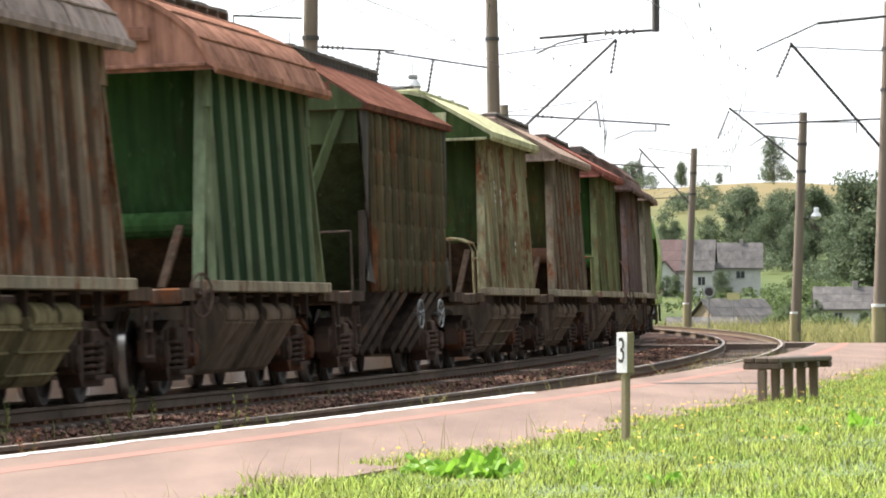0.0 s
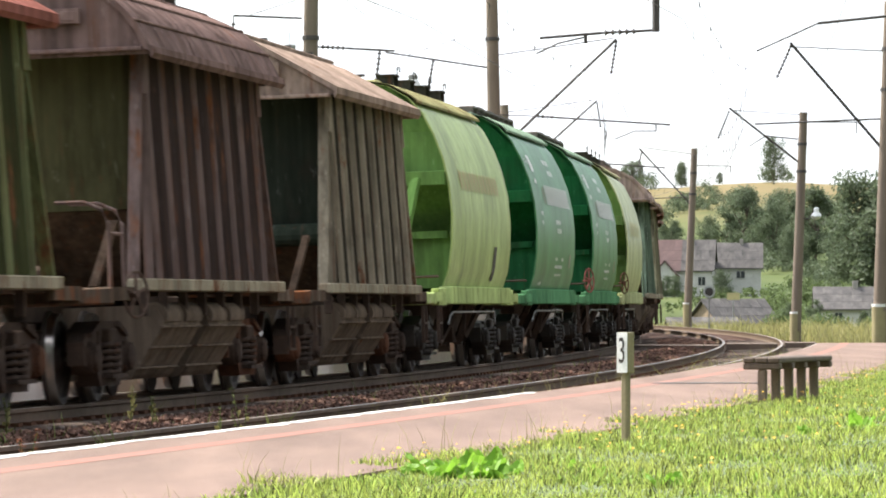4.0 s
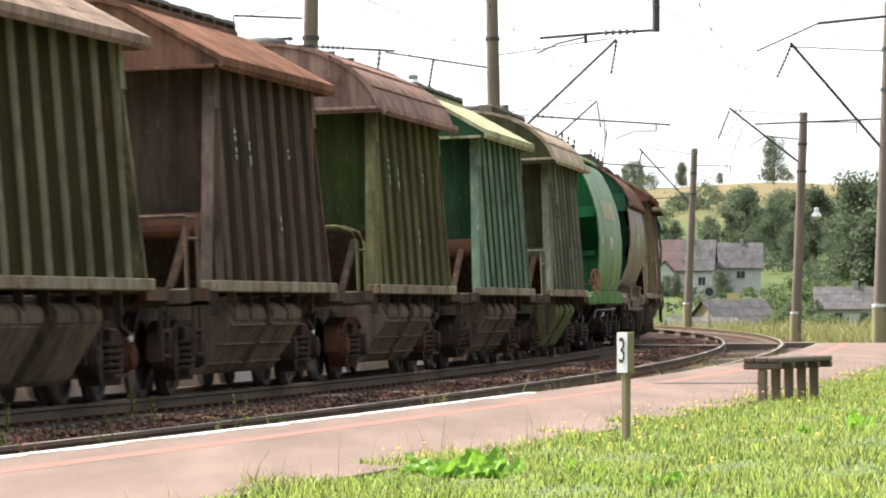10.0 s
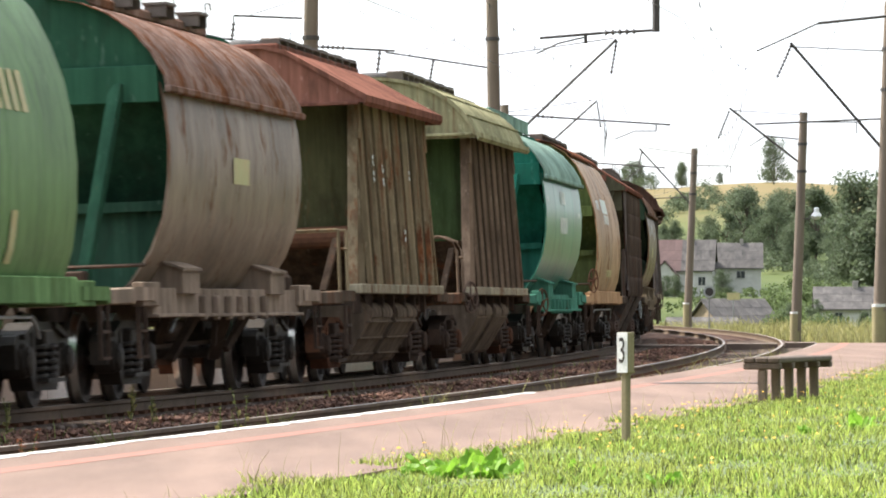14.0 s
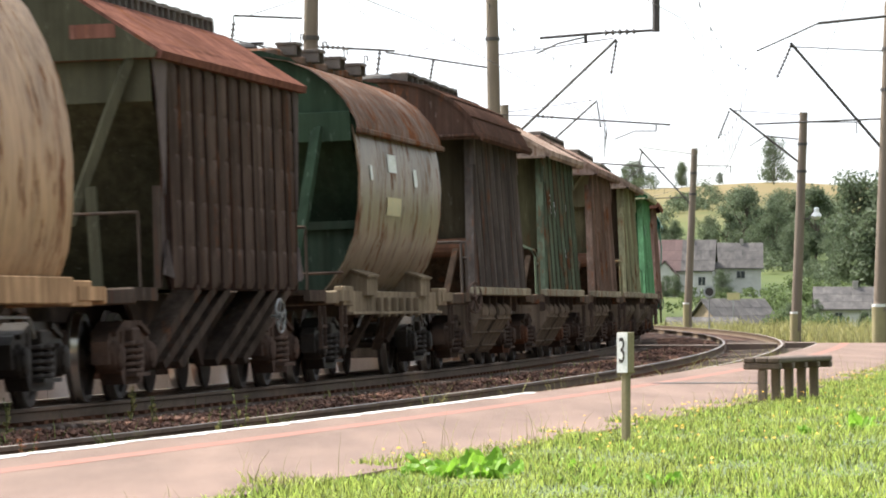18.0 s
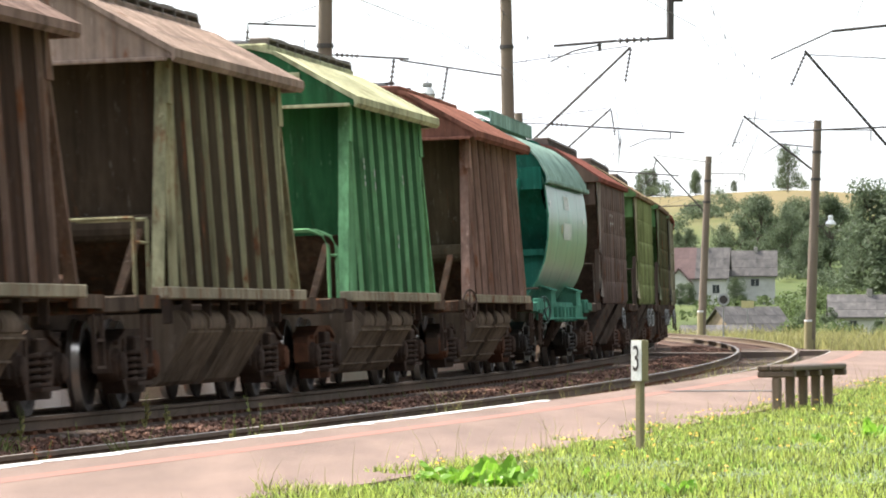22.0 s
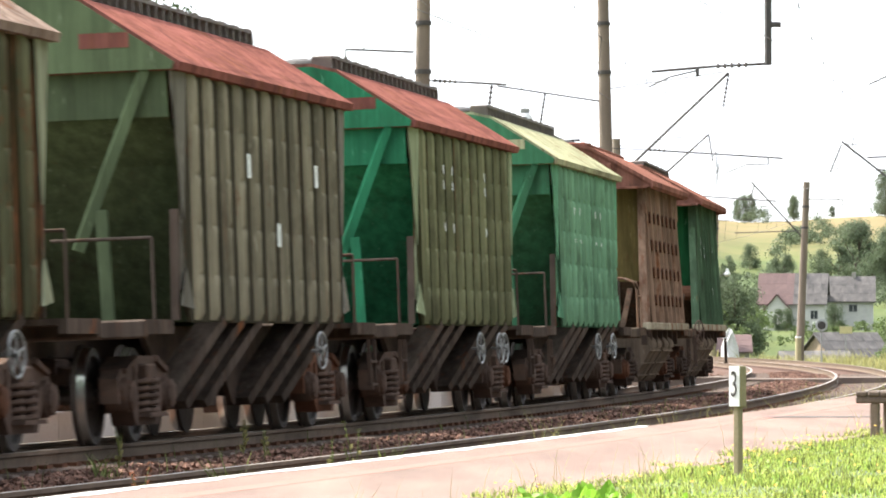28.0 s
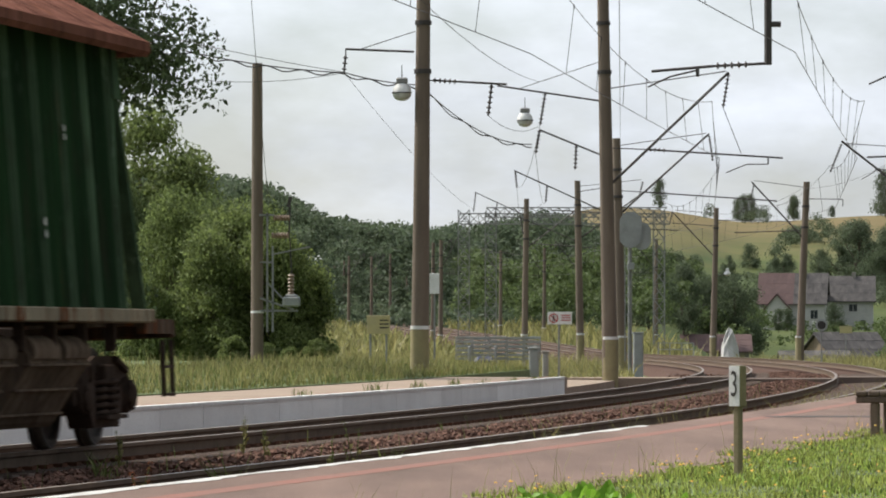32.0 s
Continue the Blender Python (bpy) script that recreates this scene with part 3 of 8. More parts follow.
def bogie(wagon, x, spin, iron):
    worn = iron if iron is OILY else RUSTY
    me = shared("bogie", lambda: boxes((-0.22, 0.22, -1.2, 1.2, 0.58, 0.78), (-0.3, 0.3, -0.3, 0.3, 0.7, 0.86), (-1.25, 1.25, -0.45, -0.38, 0.52, 0.6), (-1.25, 1.25, 0.38, 0.45, 0.52, 0.6), bevel=0.02), iron)
    b = part("bogie", me, iron, wagon, "grimy two-axle bogie")
    b.matrix_basis = pose(x, 0, 0)
    for sy in (-1, 1):
        f = part("side_frame", shared("side_frame", side_frame_mesh, worn if (spin + (x > 0)) % 5 == 0 else iron), iron, b)
        f.matrix_basis = pose(0, sy * 1.02, 0)
        sp = part("spring", shared("spring", spring_mesh, iron, True), iron, b)
        sp.matrix_basis = pose(0, sy * 1.02, 0, 0, 0, 0 if sy > 0 else 180)
        for sx in (-1, 1):
            ab = part("axle_box", shared("axle_box", axlebox_mesh, worn if (spin + sx) % 4 == 0 else iron, True), iron, b)
            ab.matrix_basis = pose(sx * 0.925, sy * 1.06, 0.478, 0, 0, 0 if sy > 0 else 180)
            sh = part("brake_shoe", shared("brake_shoe", lambda: boxes((-0.04, 0.04, -0.06, 0.06, 0.3, 0.66), bevel=0.015), worn), worn, b)
            sh.matrix_basis = pose(sx * (0.925 - 0.53), sy * 0.76, 0)
    for sx in (-1, 1):
        ws = part("wheelset", wheelset_mesh(), WHEEL, b, "steel wheelset with bright treads")
        ws.matrix_basis = pose(sx * 0.925, 0, 0.478)
        WHEELSETS.append((ws, wagon, x))


WHEELSETS, WAGONS = [], []


def running_gear(wagon, half, base, deck, k, iron):
    """Frame, end platforms, couplers, brake gear and bogies: the wagon's length over couplers is 2 x half."""
    def frame_mesh():
        return boxes((-half + 0.9, half - 0.9, -0.3, 0.3, 0.86, 1.16), (-half + 0.75, half - 0.75, -0.16, 0.16, 0.80, 0.86), bevel=0.015)
    part("centre_sill", shared(("centre_sill", half), frame_mesh, IRON), IRON, wagon)
    for sx in (-1, 1):
        e = part("end_beam", shared(("end_beam", half), lambda: boxes((-0.07, 0.07, -1.5, 1.5, 1.02, 1.2), (-0.12, 0.12, -0.35, 0.35, 0.82, 1.24), bevel=0.02), deck), deck, wagon)
        e.matrix_basis = pose(sx * (half - 0.75), 0, 0)
        f = part("end_platform", shared(("end_platform", half), lambda: boxes((-0.65, 0.65, -1.45, 1.45, 1.14, 1.2), (-0.65, 0.65, -1.5, -1.42, 1.06, 1.2), (-0.65, 0.65, 1.42, 1.5, 1.06, 1.2)), deck), deck, wagon)
        f.matrix_basis = pose(sx * (half - 1.4), 0, 0)
        c = part("coupler", shared("coupler", coupler_mesh, IRON), IRON, wagon)
        c.matrix_basis = pose(sx * half, 0, 1.02, 0, 0, 0 if sx > 0 else 180)
        st = part("step", shared("step", lambda: bars(((-0.2, 0, 1.0), (-0.2, 0, 0.45), 0.04), ((0.2, 0, 1.0), (0.2, 0, 0.45), 0.04), ((-0.2, 0, 0.47), (0.2, 0, 0.47), 0.06, 0.03), ((-0.2, 0, 0.74), (0.2, 0, 0.74), 0.06, 0.03)), IRON), IRON, wagon)
        st.matrix_basis = pose(sx * (half - 1.1), -1.5 if (sx + k) % 3 else 1.5, 0)
        bogie(wagon, sx * base, k, iron)
    for x, y, r, l in ((-0.9, 0.62, 0.17, 1.0), (0.8, -0.55, 0.12, 0.7)):
        part("air_reservoir", shared(("air_reservoir", x), lambda: lathe_x(r, l, (x, y, 0.74)), IRON), IRON, wagon)
    part("brake_rod", shared(("brake_rod", half), lambda: bars(((-base + 0.6, -0.5, 0.52), (base - 0.6, -0.5, 0.6), 0.05), ((-base + 0.6, 0.45, 0.55), (base - 0.6, 0.45, 0.5), 0.05)), IRON), IRON, wagon)


def lathe_x(r, l, c):
    bm = bmesh.new()
    lathe(bm, [(r * 0.5, -l / 2 - 0.05), (r, -l / 2), (r, l / 2), (r * 0.5, l / 2 + 0.05)], "x", 14, c)
    return bm


def coupler_mesh():
    bm = boxes((-0.75, -0.15, -0.09, 0.09, -0.1, 0.1), (-0.2, 0.08, -0.2, 0.12, -0.16, 0.16), (-0.05, 0.14, 0.1, 0.22, -0.14, 0.14), bevel=0.02)
    tube(bm, [(-0.5, -0.45, 0.05), (-0.2, -0.42, -0.12), (0.0, -0.4, -0.32), (0.1, -0.38, -0.3)], 0.03, 6)
    return bm


def hand_wheel_mesh():
    bm = bmesh.new()
    pts = [(0.24 * math.cos(t * math.pi / 12), 0, 0.24 * math.sin(t * math.pi / 12)) for t in range(25)]
    tube(bm, pts, 0.016, 6)
    for a in range(5):
        t = a * 2 * math.pi / 5 + 0.3
        bar(bm, (0, 0, 0), (0.24 * math.cos(t), 0, 0.24 * math.sin(t)), 0.022)
    lathe(bm, [(0.04, -0.03), (0.04, 0.05), (0.02, 0.06), (0.02, 0.14)], "y", 8)
    return bm


def roof_section(kind):
    if kind == "barrel":
        pts = [(1.70 * math.sin(a), 3.75 + 0.92 * (math.cos(a) - math.cos(radians(78))) / (1 - math.cos(radians(78)))) for a in [radians(-78 + 9.75 * i) for i in range(17)]]
        return [(-1.735, 3.66), (-1.725, 3.73)] + pts + [(1.725, 3.73), (1.735, 3.66)]
    return [(-1.70, 3.73), (-1.70, 3.82), (-0.62, 4.46), (-0.3, 4.54), (0.3, 4.54), (0.62, 4.46), (1.70, 3.82), (1.70, 3.73)]


def roof_mesh(kind, half, over):
    bm = bmesh.new()
    out = roof_section(kind)
    inner = [(y * 0.975, z - 0.05) for y, z in out]
    rows = []
    for x in (-half, -half * 0.33, half * 0.33, half):
        rows.append([bm.verts.new((x, y, z)) for y, z in out])
    for a, b in zip(rows, rows[1:]):
        for i in range(len(out) - 1):
            bm.faces.new((a[i], a[i + 1], b[i + 1], b[i]))
    low = [[bm.verts.new((x, y, z)) for y, z in inner] for x in (-half, half)]
    for i in range(len(out) - 1):
        bm.faces.new((low[0][i], low[1][i], low[1][i + 1], low[0][i + 1]))
    for r, l in ((rows[0], low[0]), (rows[-1], low[1])):
        for i in range(len(out) - 1):
            bm.faces.new((r[i], l[i], l[i + 1], r[i + 1]))
    for j in (0, -1):
        bm.faces.new((*[r[j] for r in rows], low[1][j], low[0][j]))
    # gable plates a little inside the roof's ends
    for x in (-half + over, half - over):
        a = [bm.verts.new((x, y * 0.985, z - 0.01)) for y, z in out]
        bm.faces.new(a)
    bmesh.ops.recalc_face_normals(bm, faces=bm.faces)
    return bm


def roof_seam_mesh(kind, x):
    bm = bmesh.new()
    out = [(y * 1.004, z + 0.012) for y, z in roof_section(kind)[1:-1]]
    a = [bm.verts.new((x - 0.03, *p)) for p in out]
    b = [bm.verts.new((x + 0.03, *p)) for p in out]
    for i in range(len(out) - 1):
        bm.faces.new((a[i], a[i + 1], b[i + 1], b[i]))
    return bm


def walkway_mesh(half, z, n):
    """A plank deck on low brackets, its planks parted by shallow grooves."""
    top, low = [], []
    step = 2 * half / (n - 1)
    for i in range(n):
        x = -half + step * i
        low += [(x - 0.03, z + 0.085), (x - 0.03, z - 0.06), (x + 0.03, z - 0.06), (x + 0.03, z + 0.085)]
        if i < n - 1:
            h = z + 0.12 + 0.012 * (i % 2)
            top += [(x + 0.03, h), (x + step - 0.03, h), (x + step - 0.03, z + 0.1), (x + step + 0.03, z + 0.1)]
    bm = bmesh.new()
    prism(bm, [(-half - 0.03, z + 0.1)] + top + low[::-1], "y", -0.5, -0.24)
    return bm


def hatch_mesh():
    bm = bmesh.new()
    lathe(bm, [(0.33, -0.02), (0.34, 0.07), (0.30, 0.11), (0.12, 0.15), (0.02, 0.155)], "z", 16)
    box(bm, -0.05, 0.05, -0.42, 0.42, 0.1, 0.14)
    return bm


def roof_kit(wagon, kind, half, mat, trim, k, seams=2, hatches=4):
    part("roof", shared(("roof", kind, half), lambda: roof_mesh(kind, half, 0.05), mat, True), mat, wagon, "weathered sheet-metal roof")
    for i in range(seams):
        x = -half + 2 * half * (i + 1) / (seams + 1)
        part("roof_seam", shared(("seam", kind, round(x, 2)), lambda: roof_seam_mesh(kind, x), mat), mat, wagon)
    if kind == "barrel":
        for i, a in enumerate((-64, -46, -28)):
            def lap():
                y = 1.70 * math.sin(radians(a))
                z = 3.75 + 0.92 * (math.cos(radians(a)) - math.cos(radians(78))) / (1 - math.cos(radians(78)))
                return boxes((-half, half, y - 0.02, y + 0.012, z - 0.012, z + 0.016), bevel=0.006)
            part("roof_lap", shared(("roof_lap", i, half), lap, mat), mat, wagon, "lengthwise lap in the roof sheets")
    top = 4.66 if kind == "barrel" else 4.54
    for i in range(hatches):
        h = part("hatch", shared("hatch", hatch_mesh, BLACK, False), BLACK, wagon, "dark round loading hatch")
        h.matrix_basis = pose(-half * 0.75 + 1.5 * half * i / (hatches - 1), 0.1, top - 0.02)
    if k % 4 != 1:
        part("walkway", shared(("walkway", kind, half), lambda: walkway_mesh(half * 0.9, top, 11), PLANK), PLANK, wagon, "dark roof walkway on low brackets")


def mark(wagon, x0, x1, z0, z1, y, mat, n=1, gap=0.3):
    """Painted marks on a side: n upright blocks that follow its curve."""
    w = (x1 - x0) / n
    for i in range(n):
        bm = bmesh.new()
        a = x0 + i * w
        rows = []
        for j in range(5):
            z = z0 + (z1 - z0) * j / 4
            rows.append([bm.verts.new((x, y(z) - 0.007, z)) for x in (a, a + w * (1 - gap))])
        for p, q in zip(rows, rows[1:]):
            bm.faces.new((p[0], p[1], q[1], q[0]))
        part("painted_mark", bm, mat, wagon)


def ribbed_wagon(k, spec):
    """Older hopper: ribbed sides on a pale sill, raking end struts, sloped end sheets and chutes below."""
    side, end, roof, kind = spec["side"], spec["end"], spec["roof"], spec["kind"]
    wagon = new("hopper_wagon")
    running_gear(wagon, 6.62, 4.35, paint(spec.get("deck", (0.07, 0.05, 0.04)), 0.4, 0.8, 0.6), k, IRON)

    wide = k in (1, 9, 14, 20, 33, 37, 40, 41)

    def at(z):
        return 1.53 - 0.1 * (z - BODY) / 2.4

    for sy in (-1, 1):
        def wall():
            bm = bmesh.new()
            prism(bm, [(sy * at(BODY), BODY), (sy * at(3.8), 3.8), (sy * (at(3.8) - 0.03), 3.8), (sy * (at(BODY) - 0.03), BODY)], "x", -3.52, 3.52)
            return bm
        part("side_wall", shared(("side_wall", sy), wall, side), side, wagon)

        def rib():
            bm = bmesh.new()
            rows = []
            for z in (BODY, 3.78):
                y = at(z)
                rows.append([bm.verts.new((x, sy * (y + d), z)) for x, d in (((-0.15, 0.0), (-0.08, 0.06), (0.08, 0.06), (0.15, 0.0)) if wide else ((-0.075, 0.0), (-0.03, 0.045), (0.03, 0.045), (0.075, 0.0)))])
            for i in range(3):
                bm.faces.new((rows[0][i], rows[0][i + 1], rows[1][i + 1], rows[1][i]))
            bm.faces.new(rows[0]), bm.faces.new(rows[1])
            bmesh.ops.recalc_face_normals(bm, faces=bm.faces)
            return bm
        for i in range(8):
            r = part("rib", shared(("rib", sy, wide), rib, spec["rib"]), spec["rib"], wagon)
            r.matrix_basis = pose(-3.46 + i * 0.988, 0, 0)
        for sx in (-1, 1):
            part("strut", shared(("strut", sx, sy), lambda: bars(((sx * 4.58, sy * 1.46, BODY - 0.12), (sx * 3.6, sy * 1.41, 3.72), 0.13, 0.07)), spec["rib"]), spec["rib"], wagon)

            def gusset():
                bm = bmesh.new()
                prism(bm, [(sx * 3.5, 3.76), (sx * 3.66, 3.76), (sx * 3.84, 3.26), (sx * 3.5, 3.26)], "y", sy * 1.46 - 0.05, sy * 1.46 + 0.02)
                box(bm, sx * 3.54 - 0.04, sx * 3.54 + 0.04, sy * 1.45 - 0.05, sy * 1.45 + 0.05, BODY, 3.74)
                return bm
            part("corner_post", shared(("corner_post", sx, sy), gusset, spec["rib"]), spec["rib"], wagon, "corner post with a gusset under the roof")
        part("side_sill", shared(("side_sill", sy), lambda: boxes((-4.65, 4.65, sy * 1.5 - 0.09, sy * 1.5 + 0.09, BODY - 0.13, BODY), bevel=0.012), spec["sill"]), spec["sill"], wagon, "pale dirty side sill")

        def chute():
            bm = bmesh.new()
            prism(bm, [(sy * 1.40, 0.86), (sy * 1.40, 0.80), (sy * 1.06, 0.27), (sy * 1.0, 0.22), (sy * 0.3, 0.22), (sy * 0.3, 1.02), (sy * 1.3, 1.02)], "x", -1.16, 1.16)
            return bm

        def ridge(z):
            y = 1.06 + 0.34 * (z - 0.27) / 0.53
            return boxes((-1.18, 1.18, sy * y - 0.03, sy * y + 0.03, z - 0.014, z + 0.014), bevel=0.006)

        def gate():
            """Rounded shoulder over half of a chute."""
            bm = bmesh.new()
            out = [(sy * (1.29 + 0.15 * math.cos(t)), 0.9 + 0.15 * math.sin(t)) for t in [radians(-25 + 17.5 * i) for i in range(9)]]
            prism(bm, out + [(sy * 1.15, 0.8)], "x", -0.5, 0.5)
            return bm
        for x in (-1.42, 1.42):
            c = part("chute", shared(("chute", sy), chute, spec["chute"]), spec["low"], wagon, "grimy discharge chute")
            c.matrix_basis = pose(x, 0, 0)
            for z in (0.78, 0.56, 0.34) if k % 4 != 3 else ():
                part("ridge", shared(("chute_ridge", sy, z), lambda: ridge(z), spec["chute"]), spec["low"], c)
            for dx in (-0.6, 0.6):
                g = part("gate_drum", shared(("gate", sy), gate, spec["chute"], True), spec["low"], wagon)
                g.matrix_basis = pose(x + dx, 0, 0)
        for i in range(7):
            h = part("hanger", shared(("hanger", sy), lambda: boxes((-0.04, 0.04, sy * 1.38 - 0.05, sy * 1.38 + 0.05, 0.9, 1.17), bevel=0.01), IRON), IRON, wagon)
            h.matrix_basis = pose(-3.6 + 1.2 * i, 0, 0)
    for sx in (-1, 1):
        def end_sheet():
            bm = bmesh.new()
            rows = []
            for x, z, w in ((3.5, 3.9, 1.42), (3.5, 3.1, 1.44), (3.46, 2.6, 1.46), (3.36, 2.05, 1.47)):
                rows.append([bm.verts.new((sx * (x - c), y, z)) for y, c in ((-w, 0.22), (-w + 0.06, 0.08), (-w + 0.22, 0.0), (w - 0.22, 0.0), (w - 0.06, 0.08), (w, 0.22))])
            for a, b in zip(rows, rows[1:]):
                for i in range(5):
                    bm.faces.new((a[i], a[i + 1], b[i + 1], b[i]))
            bmesh.ops.recalc_face_normals(bm, faces=bm.faces)
            return bm

        def slope_sheet():
            bm = bmesh.new()
            prism(bm, [(sx * 3.32, 2.04), (sx * 2.3, 1.15), (sx * 2.26, 1.2), (sx * 3.28, 2.09)], "y", -1.4, 1.4)
            return bm
        if spec["braced"]:
            part("end_plate", shared(("braced_plate", sx), lambda: boxes((sx * 3.7 - 0.02, sx * 3.7 + 0.02, -1.45, 1.45, 3.05, 3.85), bevel=0.008), end), end, wagon, "pale painted plate under the gable")
            for sy in (-1, 1):
                part("end_brace", shared(("braced_strut", sx, sy), lambda: bars(((sx * 3.74, sy * 1.35, 3.75), (sx * 3.95, sy * 0.45, 2.5), 0.14, 0.06)), end), end, wagon)
        # Dark underframe paint here stands in for shade below the overhanging end.
        part("slope_sheet", shared(("slope_sheet", sx), slope_sheet, spec["low"]), spec["low"], wagon, "lower slope sheet in dark grimy paint that stands in for shade")
        part("end_sheet", shared(("end_sheet", sx), end_sheet, end, True), end, wagon, "sloping end sheet")
        if k % 3 != 1:
            part("cross_tube", shared(("cross_tube", sx), lambda: tube_y(0.15, 1.4, sx * 3.58, 1.94), end if k % 2 else RUSTY), end, wagon)
        for sy in (-1, 1):
            part("end_prop", shared(("end_prop", sx, sy), lambda: bars(((sx * 4.9, sy * 1.1, 1.2), (sx * 4.15, sy * 1.2, 1.9), 0.09, 0.06)), spec["low"]), end, wagon)
    if k == 27:
        cu = bpy.data.curves.new("stencil", "FONT")
        cu.body, cu.size, cu.align_x, cu.align_y, cu.extrude = "10 07", 0.105, "CENTER", "CENTER", 0.001
        cu.materials.append(MARK)
        t = new("stencil_date", cu)
        t.parent = wagon
        t.matrix_basis = pose(-3.515, -0.66, 2.74, 90, 0, -90)
        t["label"] = "pale stencilled date 10 07"
        for y in (-0.56, -0.64, -0.74, -0.79):
            part("stencil_bar", boxes((-3.518, -3.5, y - 0.015, y + 0.015, 2.84, 2.9)), MARK, wagon, "unreadable stencil mark")
    if k % 3 == 1:
        part("handrail", shared("handrail_arch", lambda: rail_arch(True), spec["rib"]), spec["rib"], wagon)
    elif k % 3 == 2:
        part("handrail", shared("handrail_square", lambda: rail_arch(False), spec["rib"]), spec["rib"], wagon)
    if k % 5 == 4 and k not in (24, 4) or k in (0, 39):
        w = part("hand_wheel", shared("hand_wheel", hand_wheel_mesh, DUSTY), DUSTY, wagon, "spoked handbrake wheel")
        w.matrix_basis = pose(-4.95, -1.56, 1.12, 0, 0, -20)
    part("end_gear", shared("end_gear", lambda: boxes((-5.3, -4.9, -0.7, -0.1, 1.2, 1.45), bevel=0.05), IRON), IRON, wagon)
    roof_kit(wagon, kind, 4.34, roof, BLACK, k, seams=2 if kind == "barrel" else 3)
    if k in (10, 23, 24, 37):
        for sx in (-1, 1):
            def gable_sheet():
                bm = bmesh.new()
                prism(bm, [(y * 0.975, z - 0.03) for y, z in roof_section(kind)], "x", sx * 4.31 - 0.012, sx * 4.31 + 0.012)
                return bm
            part("gable", shared(("gable_sheet", kind, sx), gable_sheet, end), end, wagon, "roof gable painted like the wagon's end")
    for sx in (-1, 1):
        part("gable_lip", shared(("gable_lip", sx), lambda: boxes((sx * 4.335 - 0.035, sx * 4.335 + 0.035, -1.6, 1.6, 3.69, 3.735), bevel=0.008), roof), roof, wagon, "bent lip along the gable's foot")
    if kind == "ridge":
        part("ridge_box", shared("ridge_box", lambda: boxes((-4.1, 4.1, -0.5, 0.5, 4.46, 4.57), bevel=0.02), roof), roof, wagon)
    if k % 3 != 2:
        part("gable_plate", shared("gable_plate", lambda: boxes((-4.38, -4.31, -0.95, -0.35, 4.0, 4.16), (-4.39, -4.38, -0.91, -0.39, 4.03, 4.13), bevel=0.004), roof), roof, wagon)
    if spec.get("bosses"):
        for i in range(7):
            for z in (1.7, 2.2, 2.7, 3.2):
                b = part("boss", shared("boss", lambda: boxes((-0.11, 0.11, -0.03, 0.0, -0.1, 0.1), bevel=0.03), RUSTY), RUSTY, wagon, "dark oval pocket")
                b.matrix_basis = pose(-3.46 + 0.988 * (i + 0.85), -at(z) - 0.02, z)
    for x, z0, z1 in spec.get("marks", ()):
        for dz in (0.0, 0.55):
            b = 0.05 if wide else 0.03
            mark(wagon, x - b, x + b, z0 + dz * (z1 - z0), z0 + (dz + 0.35) * (z1 - z0), lambda z: -(at(z) + (0.058 if wide else 0.043)), MARK, 1, 0)
    return wagon


def tube_y(r, half, x, z):
    bm = bmesh.new()
    lathe(bm, [(r * 0.6, -half), (r, -half + 0.05), (r, half - 0.05), (r * 0.6, half)], "y", 14, (x, 0, z))
    return bm


def rail_arch(arch):
    bm = bmesh.new()
    for x in (-5.75, -5.0):
        if arch:
            tube(bm, [(x, -1.45, 1.2), (x, -1.45, 1.85), (x, -1.38, 2.0), (x, -1.2, 2.08), (x, -0.9, 2.08)], 0.022, 6)
        else:
            tube(bm, [(x, -1.45, 1.2), (x, -1.45, 2.0)], 0.022, 6)
            tube(bm, [(x, -1.45, 2.0), (x, -0.7, 2.0)], 0.022, 6)
    tube(bm, [(-5.75, -1.45, 1.75), (-5.0, -1.45, 1.75)], 0.018, 6)
    return bm


SMOOTH = [(1.42, 1.28), (1.52, 1.55), (1.58, 1.95), (1.60, 2.4), (1.57, 2.85), (1.49, 3.25), (1.37, 3.6), (1.2, 3.95), (0.98, 4.2), (0.68, 4.38), (0.3, 4.46)]
BELLY = [(0.95, 1.1), (1.15, 1.3), (1.36, 1.6), (1.51, 1.95), (1.58, 2.35), (1.6, 2.75), (1.57, 3.15), (1.52, 3.42)]
HOOD = [(1.62, 3.36), (1.6, 3.48), (1.46, 3.74), (1.26, 3.98), (1.0, 4.17), (0.7, 4.3), (0.3, 4.38)]


def shell_mesh(profile, half, thick=0.03, mirror=True):
    bm = bmesh.new()
    outs = [profile] + ([[(-y, z) for y, z in profile]] if mirror else [])
    for out in outs:
        rows = []
        n = 8
        for i in range(n + 1):
            x = -half + 2 * half * i / n
            rows.append(([bm.verts.new((x, y, z)) for y, z in out], [bm.verts.new((x, y - thick * (1 if y > 0 else -1), z)) for y, z in out]))
        for (a, ai), (b, bi) in zip(rows, rows[1:]):
            for i in range(len(out) - 1):
                bm.faces.new((a[i], a[i + 1], b[i + 1], b[i]))
                bm.faces.new((ai[i], bi[i], bi[i + 1], ai[i + 1]))
        for a, ai in (rows[0], rows[-1]):
            for i in range(len(out) - 1):
                bm.faces.new((a[i], ai[i], ai[i + 1], a[i + 1]))
    bmesh.ops.recalc_face_normals(bm, faces=bm.faces)
    return bm


